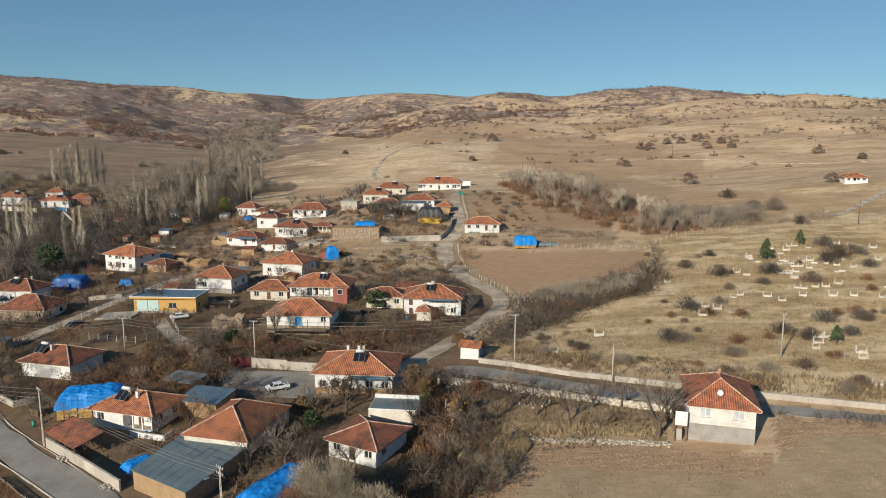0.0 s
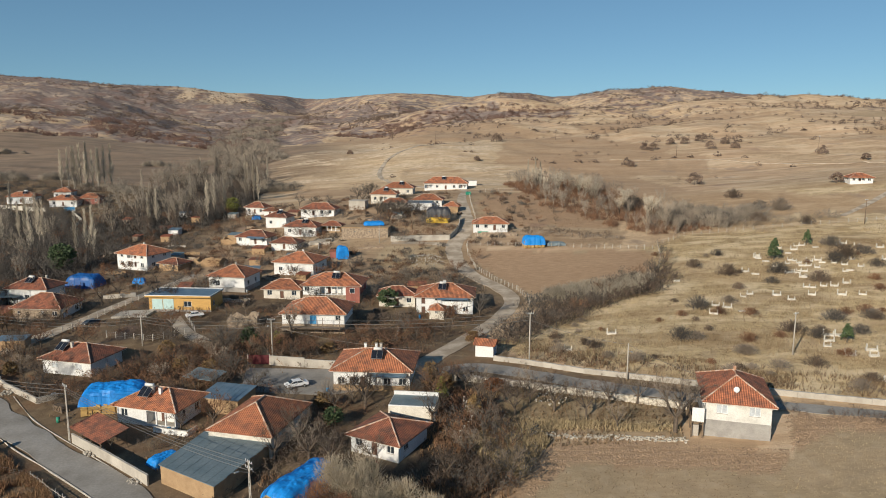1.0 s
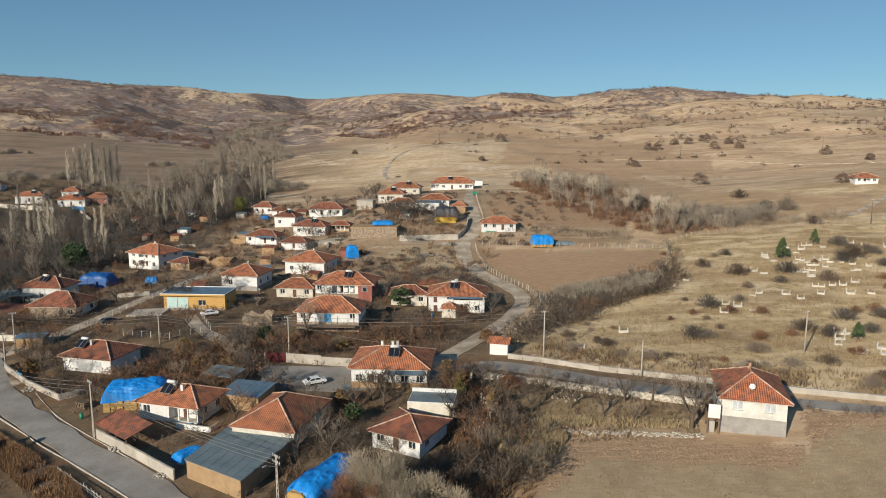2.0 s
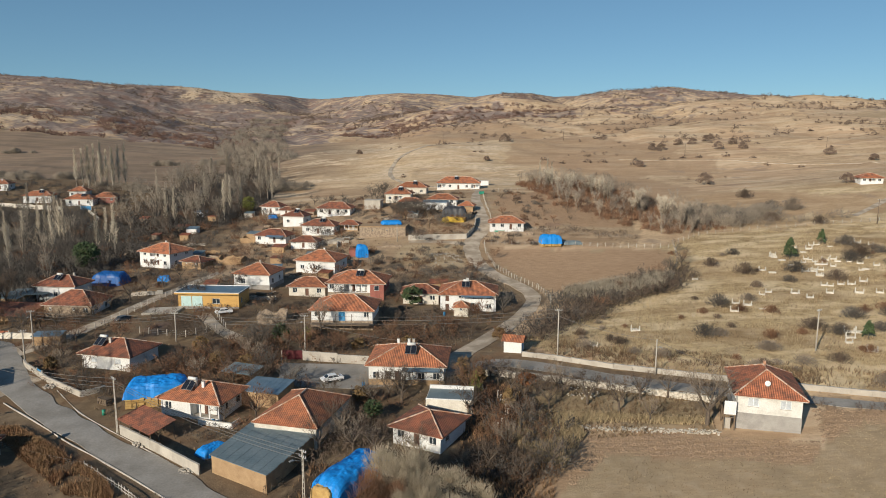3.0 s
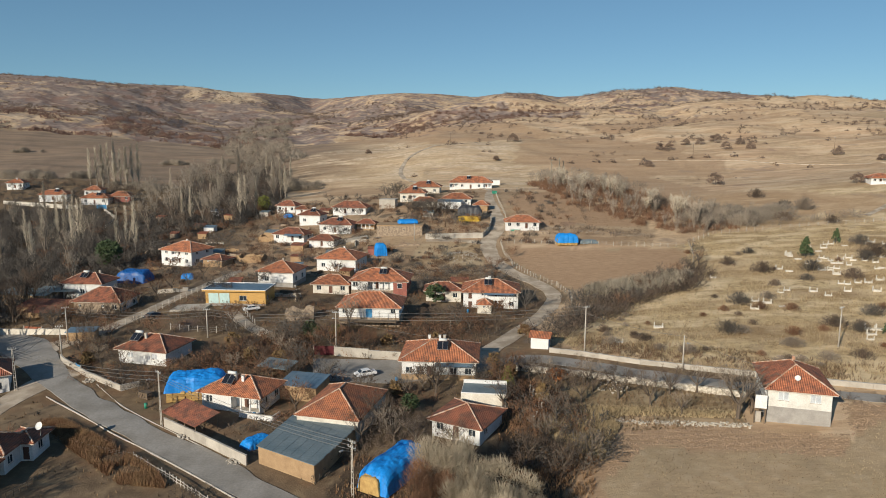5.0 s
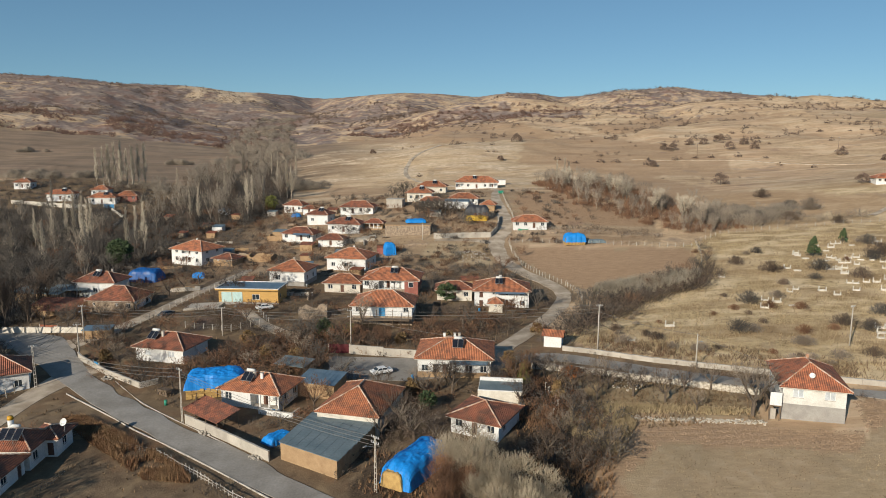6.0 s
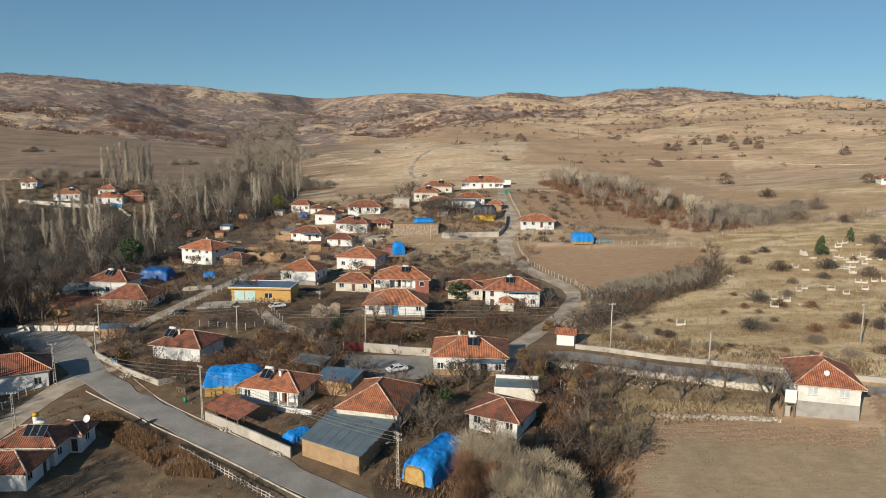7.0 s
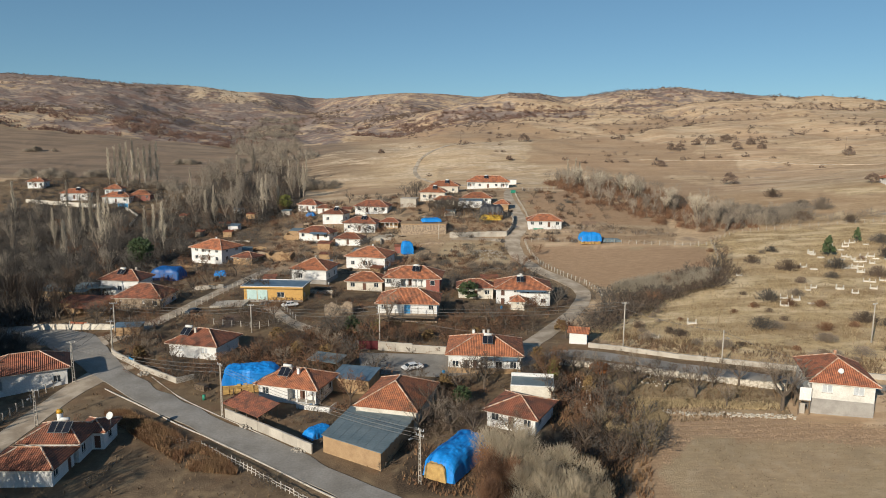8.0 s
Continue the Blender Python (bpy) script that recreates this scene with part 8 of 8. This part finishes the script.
woods("creek_trees", scatter(CREEK, 9, 7), "stand", "twig_grey", (5, 9), "grey leafless trees along the creek", 7)
woods("creek_poplars", scatter(CREEK, 11, 14), "stand", "twig_ash", (6, 11), "pale leafless trees along the creek", 14)
woods("creek_thicket", scatter(CREEK, 5, 8), "scrub", "twig_red", (2.5, 5), "russet thicket along the creek", 8)
woods("creek_bushes", scatter([(84, 252), (112, 258), (122, 272), (98, 282), (84, 270)], 6.0, 31), "dome", "twig_ash", (4.5, 7.5), "round grey leafless bushes beside the creek", 31)
# the first thicket takes dark twigs to carry the gully's shade in its colour
HEDGES = [([(-1, 84), (6, 83), (11, 94), (7, 103), (1, 112), (-5, 108), (-1, 98), (-6, 88)], 2.9, "twig_dark", (2.0, 4.2)),
          ([(-66, 122), (-46, 120), (-41, 137), (-50, 142), (-66, 138)], 3.0, "twig_red", (2.6, 4.6)),
          ([(20, 183), (46, 192), (54, 185), (44, 178), (28, 168), (18, 155), (8, 145), (6, 149), (16, 166)], 3.0, "twig_dark", (2.0, 5.0)),
          ([(12, 135.5), (24, 128), (36, 123), (58, 113.5), (60, 116), (38, 126.5), (26, 133), (14, 140)], 2.9, "twig_red", (0.8, 1.9)),
          ([(36, 123), (58, 113.5), (76, 107), (100, 99), (101, 102), (78, 111)], 3.4, "twig_grey", (0.8, 1.8)),
          ([(-24, 252), (-2, 250), (1, 262), (-10, 266), (-12, 284), (-26, 286)], 3.0, "twig_red", (1.0, 2.6))]
HEDGES += [([(-60, 145), (-42, 150), (-42, 138), (-62, 138)], 4.0, "twig", (1.8, 3.4)),
          ([(-26, 152), (-4, 160), (-8, 146), (-12, 136), (-26, 136)], 3.0, "twig_red", (2.0, 4.0)),
          ([(-30, 216), (-2, 214), (8, 200), (10, 190), (-22, 193)], 3.4, "twig", (1.2, 3.0)),
          ([(-120, 250), (-96, 262), (-84, 290), (-96, 300), (-118, 270)], 4.5, "twig", (1.5, 3.5)),
          ([(-6, 94), (6, 98), (4, 110), (-2, 121), (-8, 116), (-2, 104)], 3.2, "twig_red", (1.5, 3.2)),
          ([(-32, 88), (-24, 84), (-20, 90), (-26, 102), (-32, 96)], 2.6, "twig", (1.5, 3.0))]
HEDGES += [([(-30, 104), (-20, 102), (-18, 116), (-27, 118)], 3.0, "twig_red", (1.5, 3.0)),
          ([(30, 116.5), (56, 105.8), (80, 98), (78, 95.5), (52, 103.5)], 2.6, "twig", (1.2, 2.4)),
          ([(-24, 300), (4, 284), (2, 276), (-22, 284)], 4.0, "twig", (1.5, 3.0)),
          ([(10, 250), (62, 242), (60, 250), (30, 258), (12, 256)], 4.0, "twig", (1.2, 3.0)),
          ([(42, 186), (60, 201), (66, 198), (56, 180), (46, 176)], 2.9, "twig", (2.4, 5.0)),
          ([(70, 243), (100, 254), (150, 258), (150, 264), (100, 268), (74, 262)], 5.5, "twig_grey", (2.5, 5.0))]
HEDGES += [([(-7, 91), (2, 93), (7, 86), (3, 81), (-3, 84)], 2.2, "twig", (2.0, 3.6)),
          ([(-3, 96), (6, 94), (8, 101), (3, 112), (-4, 108)], 2.3, "twig_red", (2.0, 3.6)),
          ([(-28, 93), (-18, 90), (-17, 103), (-26, 108)], 2.4, "twig", (2.0, 3.6)),
          ([(8, 146), (20, 165), (30, 176), (52, 188), (56, 182), (38, 170), (22, 154), (12, 143)], 2.8, "twig", (3.0, 5.6)),
          ([(-90, 122), (-78, 113), (-76, 117), (-84, 126), (-92, 134)], 2.6, "twig_red", (1.0, 2.0)),
          ([(-72, 99), (-62, 91), (-58, 86), (-64, 84), (-76, 96)], 2.4, "twig_red", (1.0, 1.9)),
          ([(-108, 156), (-96, 152), (-96, 164), (-108, 164)], 3.6, "twig", (1.5, 3.4)),
          ([(-30, 168), (-8, 168), (-8, 160), (-30, 164)], 3.4, "twig", (1.5, 3.2)),
          ([(-92, 214), (-70, 226), (-56, 236), (-66, 244), (-94, 240)], 5.0, "twig_red", (1.2, 2.4))]
for k, (poly, gap, tw, hs) in enumerate(HEDGES):
    woods("thicket", scatter(poly, gap, 100 + k), "thorn", tw, hs, "leafless brown bushes and brambles between the plots", 50 + k)

for px, py, hh in ((-121, 139, 4.5), (-117, 136.5, 3.8), (-126, 141.5, 5), (-113.5, 133, 3.2), (-130, 139, 5), (-124, 136, 4.2), (-119, 132, 3.6), (-134, 144, 5)):
    bare_tree(px, py, hh, "dome", "twig_dark", "dark dense bush beside the junction", name="bush", group="roadside bushes")
# unseen tall trees west of the junction, there for the shade they cast
woods("west_wood", scatter([(-109, 99), (-114, 74), (-140, 72), (-146, 112), (-126, 112)], 4.2, 15) + scatter([(-86, 64), (-85, 56), (-99, 50), (-116, 56), (-107, 73)], 4.0, 16), "stand", "twig", (12, 17), "unseen tall leafless wood added to shade the junction and cottage", 15)
for px, py, hh in ((-118, 92, 15), (-123, 86, 16), (-127, 98, 17), (-132, 106, 16), (-121, 79, 14), (-136, 96, 17), (-139, 112, 16), (-128, 110, 15), (-99, 66, 11), (-104, 71, 12), (-95, 61, 11), (-108, 62, 12), (-146, 120, 16), (-144, 104, 17)):
    bare_tree(px, py, hh, "tall", "twig", "tall leafless roadside tree", group="roadside trees")

# unseen dense thicket to deepen the west wood's shade, and trees round the hamlet
woods("west_thicket", scatter([(-109, 99), (-114, 74), (-140, 72), (-146, 112), (-126, 112)], 4.5, 17) + scatter([(-97, 67), (-100, 52), (-116, 56), (-107, 73)], 4.5, 18), "scrub", "twig_dark", (9, 14), "unseen dense bare thicket added to shade the junction", 17)
woods("hamlet_trees", scatter([(-262, 352), (-180, 330), (-172, 345), (-178, 384), (-262, 400)], 9, 19), "stand", "twig", (4, 8), "leafless garden trees of the hamlet", 19)
woods("hamlet_brush", scatter([(-262, 345), (-180, 325), (-168, 340), (-178, 384), (-262, 400)], 6.5, 20), "scrub", "twig_dark", (1.6, 3.6), "dark brush round the hamlet", 20)
FAR_STREAM = [(-165, 520), (-215, 640), (-290, 850), (-345, 1080), (-420, 1450), (-490, 1760), (-400, 1760), (-330, 1450), (-262, 1080), (-205, 850), (-158, 640), (-125, 540)]
woods("valley_trees", scatter(FAR_STREAM, 21, 22), "scrub", "twig_ash", (7, 13), "grey leafless trees along the far stream", 22)
woods("valley_poplars", scatter(FAR_STREAM[:3] + FAR_STREAM[-3:], 26, 28), "stand", "twig_grey", (10, 15), "tall grey leafless trees along the stream", 28)
woods("valley_thicket", scatter(FAR_STREAM, 15, 23), "dot", "twig_grey", (3, 6), "brown thicket along the far stream", 23)
# belts out of view, added to throw shade on the junction, farmyard and lane
woods("west_belt", scatter([(-125, 99), (-150, 92), (-172, 118), (-170, 160), (-153, 156), (-137, 136), (-131, 122)], 4.8, 24), "scrub", "twig_dark", (15, 21), "unseen dense belt of tall bare trees added to shade the farmyard", 24)
woods("west_belt", scatter([(-116, 108), (-117, 96), (-128, 98), (-134, 120), (-122, 117)], 4.2, 26), "scrub", "twig_dark", (12, 18), "unseen dense belt of tall bare trees added to shade the junction", 26)
woods("west_belt", scatter([(-104, 66), (-112, 58), (-128, 72), (-122, 90), (-112, 82)], 5.0, 25), "scrub", "twig_dark", (9, 13), "unseen dense belt of bare trees added to shade the lane", 25)
# brush and fruit trees on every free corner of the village
rng = random.Random(21)
near, back = {"twig": [], "twig_red": [], "twig_dark": []}, {"twig": [], "twig_red": [], "twig_dark": []}
tries = 0
while tries < 7000:
    tries += 1
    py = rng.uniform(78, 330)
    px = rng.uniform(-0.68, 0.12) * (py + 30) - 4
    if not bool(inside(VILLAGE, np.array(px), np.array(py))) or bool(inside(PLOUGHED, np.array(px), np.array(py))) or bool(inside(TARP_FIELD, np.array(px), np.array(py))):
        continue
    if bool(inside(ORCHARD, np.array(px), np.array(py))):
        continue
    if float(fbm(np.array(px / 14), np.array(py / 18), 3, 71)) < 0.40 or not free(px, py, 0.5) or (px < -58 and py < 99):
        continue
    (near if py < 190 else back)[rng.choice(("twig", "twig", "twig_red", "twig_dark"))].append((px, py))
for tw in near:
    woods("brush", near[tw][:210], "thorn", tw, (1.0, 2.8), "leafless brush and dead stalks round the yards", 300, 4)
    woods("brush", back[tw][:300], "scrub", tw, (1.0, 2.8), "leafless brush on the village slope", 301, 4)
slope = []
singles = 0
while singles + len(slope) < 190:
    py = rng.uniform(105, 310)
    px = rng.uniform(-0.6, 0.06) * (py + 30) - 4
    if not bool(inside(VILLAGE, np.array(px), np.array(py))) or not free(px, py, 1.0):
        continue
    if py > 175:
        slope.append((px, py))
    elif singles < 75:
        bare_tree(px, py, rng.uniform(3.5, 7.2), "orchard", rng.choice(("twig", "twig_dark", "twig_red")), "small leafless fruit tree in a village garden", group="garden trees")
        singles += 1
woods("garden_trees", slope[::2], "orchard", "twig_dark", (4, 7.2), "small leafless fruit trees on the village slope", 305)
woods("garden_trees", slope[1::2], "orchard", "twig_red", (3.5, 6.5), "small russet fruit trees on the village slope", 306)

# bushes over the far hills, thicker in the folds
rng = random.Random(77)


def oak_places(count, y0, y1, s0, s1, seed, wide, deep, least, stray=0.06):
    """Places over a fan of bearings, gathered in groves."""
    out = []
    while len(out) < count:
        py = rng.uniform(y0, y1)
        px = rng.uniform(s0, s1) * (py + 60)
        if float(fbm(np.array(px / wide), np.array(py / deep), 3, seed)) > least + rng.gauss(0, 0.03) or rng.random() < stray:
            out.append((px, py))
    return out


woods("hill_bushes", oak_places(330, 380, 780, -0.10, 0.66, 61, 90, 70, 0.56, 0.03), "tuft", "oak", (1.0, 3.2), "scattered russet oak scrub over the near hills", 91, 3)
woods("hill_bushes", oak_places(900, 780, 1500, -0.14, 0.66, 62, 120, 60, 0.53, 0.05), "dot", "oak", (2.0, 5.0), "scattered russet oak scrub over the far hills", 96, 3)
woods("crest_bushes", oak_places(260, 990, 1120, 0.16, 0.62, 64, 60, 40, 0.47), "tuft", "oak", (2.5, 5.5), "russet bushes along the crest of the hill", 97, 3)
woods("oak_grove", oak_places(520, 955, 1090, -0.15, 0.17, 65, 70, 40, 0.49, 0.03), "tuft", "oak_red", (3.0, 6.0), "russet oak grove on the middle hill", 98, 3)
woods("oak_grove", oak_places(620, 1150, 1750, -0.20, 0.06, 66, 120, 80, 0.49), "dot", "oak", (3.0, 7.0), "dark oak scrub in the folds of the hills", 99, 3)
woods("far_bushes", oak_places(2600, 1080, 2250, -0.70, -0.16, 67, 190, 80, 0.47), "dot", "oak", (3.0, 6.5), "dark leafless oak woods on the western mountain", 94, 3)
woods("far_bushes", oak_places(1100, 1450, 1900, 0.0, 0.62, 68, 110, 90, 0.48), "dot", "oak", (3.0, 6.0), "dark scrub along the skyline ridges", 89, 3)
lines = []
for pts, gap in (([(120, 577), (175, 636), (270, 771), (361, 840)], 7), ([(152, 544), (191, 553), (252, 595)], 8), ([(8, 803), (57, 777), (97, 792), (200, 800)], 9), ([(-13, 526), (41, 725)], 16), ([(60, 470), (110, 455), (175, 470)], 13), ([(210, 520), (300, 600), (420, 640)], 11)):
    for q in resample(pts, gap):
        if rng.random() < 0.85:
            lines.append((q.x + rng.gauss(0, 3), q.y + rng.gauss(0, 5)))
woods("hedge_bushes", lines, "tuft", "oak", (2.5, 5.5), "line of russet bushes along a field bank", 95, 3)

woods("oak_scrub", oak_places(1150, 830, 1100, -0.64, -0.27, 63, 90, 40, 0.46), "dot", "oak_red", (3.0, 7.0), "red-brown oak scrub on the slope above the fields", 92, 3)
hedge = []
for x0, x1, y0, y1, n in ((-300, -240, 412, 436, 16), (-218, -178, 386, 402, 14), (-256, -236, 584, 594, 6), (-224, -200, 598, 606, 8), (-432, -404, 656, 668, 6), (-114, -92, 392, 432, 12), (-330, -300, 470, 490, 5), (-170, -140, 440, 500, 8)):
    hedge += [(rng.uniform(x0, x1), rng.uniform(y0, y1)) for _ in range(n)]
woods("field_bushes", hedge, "dome", "twig_ash", (3.5, 6.5), "rounded grey-green bushes between the valley fields", 93, 3)

# ---- dry grass ----
tufts("dry_grass", CEMETERY, 52000, "straw_grass", "tall pale dry grass over the cemetery slope", (0.3, 0.7), 2, 1, 0.04)
tufts("brown_grass", CEMETERY, 12000, "weeds", "brown dead stalks over the cemetery slope", (0.3, 0.8), 2, 8, 0.04)
tufts("weeds", [(-4, 86), (12, 96), (34, 97), (36, 108), (4, 122), (-4, 110)], 2600, "weeds", "brown dead weeds under the fruit trees", (0.25, 0.6), 4, 2, 0.06)
tufts("field_edge_grass", [(3, 91), (8, 87), (13, 97), (12, 101), (4, 103), (1, 98)], 7000, "straw_grass", "tall pale grass along the field's stone edge", (0.5, 1.3), 5, 3, 0.06)
tufts("bank_weeds", [(3, 96), (10, 98.5), (15, 101.5), (34, 99.5), (34, 101.5), (14, 105), (4, 106)], 3500, "straw_grass", "golden dead grass above the stony bank", (0.3, 0.9), 4, 9, 0.06)
tufts("gully_grass", GULLY, 2500, "rust_grass", "rust-brown dead grass in the gully", (0.4, 1.1), 4, 10, 0.06)
tufts("wall_verge", [(-62, 99.4), (-44.5, 86.6), (-36, 80), (-34.5, 77.5), (-42, 83), (-60, 97)], 3500, "straw_grass", "yellow weeds between the street wall and the road", (0.3, 0.9), 5, 11, 0.05)
tufts("stubble", FALLOW, 9000, "weeds", "short brown stubble on the fallow field", (0.06, 0.2), 3, 14, 0.05)
tufts("stubble", FALLOW, 9000, "straw_grass", "short pale stubble on the fallow field", (0.06, 0.2), 3, 15, 0.05)
tufts("verge_grass", [(-72, 104), (-42, 84), (-34, 76), (-30, 80), (-62, 100.5), (-92, 126), (-96, 122)], 5000, "weeds", "dead weeds along the street verge", (0.2, 0.5), 4, 4, 0.06)
tufts("yard_weeds", VILLAGE, 18000, "weeds", "brown dead weeds between the plots", (0.25, 0.65), 3, 5, 0.08)
tufts("reeds", [(24, 183), (48, 191), (56, 188), (50, 180), (32, 174)], 8000, "twig_pale", "tall pale reeds below the bare field", (1.8, 4.2), 4, 6, 0.05)
tufts("rank_weeds", [(12, 135), (26, 126), (60, 112.5), (100, 99), (101, 107), (62, 122), (30, 136), (16, 145)], 6500, "weeds", "rank brown weeds along the cemetery wall", (0.4, 1.1), 4, 12, 0.05)
tufts("bank_grass", [(-80, 103), (-70, 96), (-58, 87), (-54, 82), (-61, 83), (-73, 93), (-83, 102)], 17000, "rust_grass", "tall rust-brown grass on the road bank", (0.4, 1.35), 6, 7, 0.045)

def clods(name, poly, hole, count, label, seed):
    """Lumps of turned earth: low four-sided lumps with an off-centre top."""
    r = np.random.RandomState(seed)
    x, y = r.uniform(min(p[0] for p in poly), max(p[0] for p in poly), count * 6), r.uniform(min(p[1] for p in poly), max(p[1] for p in poly), count * 6)
    ok = inside(poly, x, y) & ~inside(hole, x, y) & (np.sin(y * 3.6 + np.sin(x * 0.12) * 3) > r.uniform(-1, 1, len(x)))
    x, y = x[ok][:count], y[ok][:count]
    n, z = len(x), land(x[:count], y[:count])
    w, a = r.uniform(0.10, 0.30, n), r.uniform(0, 6.283, n)
    rim = [np.stack([x + np.cos(a + k * 1.571) * w * r.uniform(0.7, 1.3, n), y + np.sin(a + k * 1.571) * w * r.uniform(0.7, 1.3, n), z - 0.03], -1) for k in range(4)]
    top = np.stack([x + r.uniform(-0.4, 0.4, n) * w, y + r.uniform(-0.4, 0.4, n) * w, z + w * r.uniform(0.4, 0.9, n)], -1)
    i = np.arange(n) * 5
    f = np.concatenate([np.stack([i + k, i + (k + 1) % 4, i + 4], -1) for k in range(4)])
    return raw_mesh(name, np.stack(rim + [top], 1).reshape(-1, 3), f, "soil", label, "soil")


clods("clods", [(8, 82), (10, 96), (22, 98), (33, 96), (48, 93), (52, 104), (70, 103), (86, 97), (84, 88), (60, 72), (20, 66)], FALLOW, 9000, "lumps of turned earth round the fallow field", 3)
# stones along the ploughed field and in the yards
rng = random.Random(9)
stones = Shape()
for k in range(520):
    u = rng.random()
    px, py = 10 + 24 * u + rng.gauss(0, 0.3), 100.2 - 3.2 * u + rng.gauss(0, 0.42)
    r = 0.06 + 0.2 * rng.random() ** 2
    c = Vector((px, py, ground_z(px, py) + r * 0.3))
    q = [c + Vector((math.cos(a) * r * rng.uniform(0.7, 1.2), math.sin(a) * r * rng.uniform(0.7, 1.2), z * r * rng.uniform(0.6, 1))) for z in (-0.8, 0.7) for a in (0.4, 1.6, 2.9, 4.2, 5.4)]
    for j in range(5):
        i = (j + 1) % 5
        stones.face([q[j], q[i], q[5 + i], q[5 + j]])
    stones.face(q[5:])
tagged(solo("field_stones", stones, "pale_stone", "pale field stones heaped along the plot's edge", "stones"), kind="stuff")
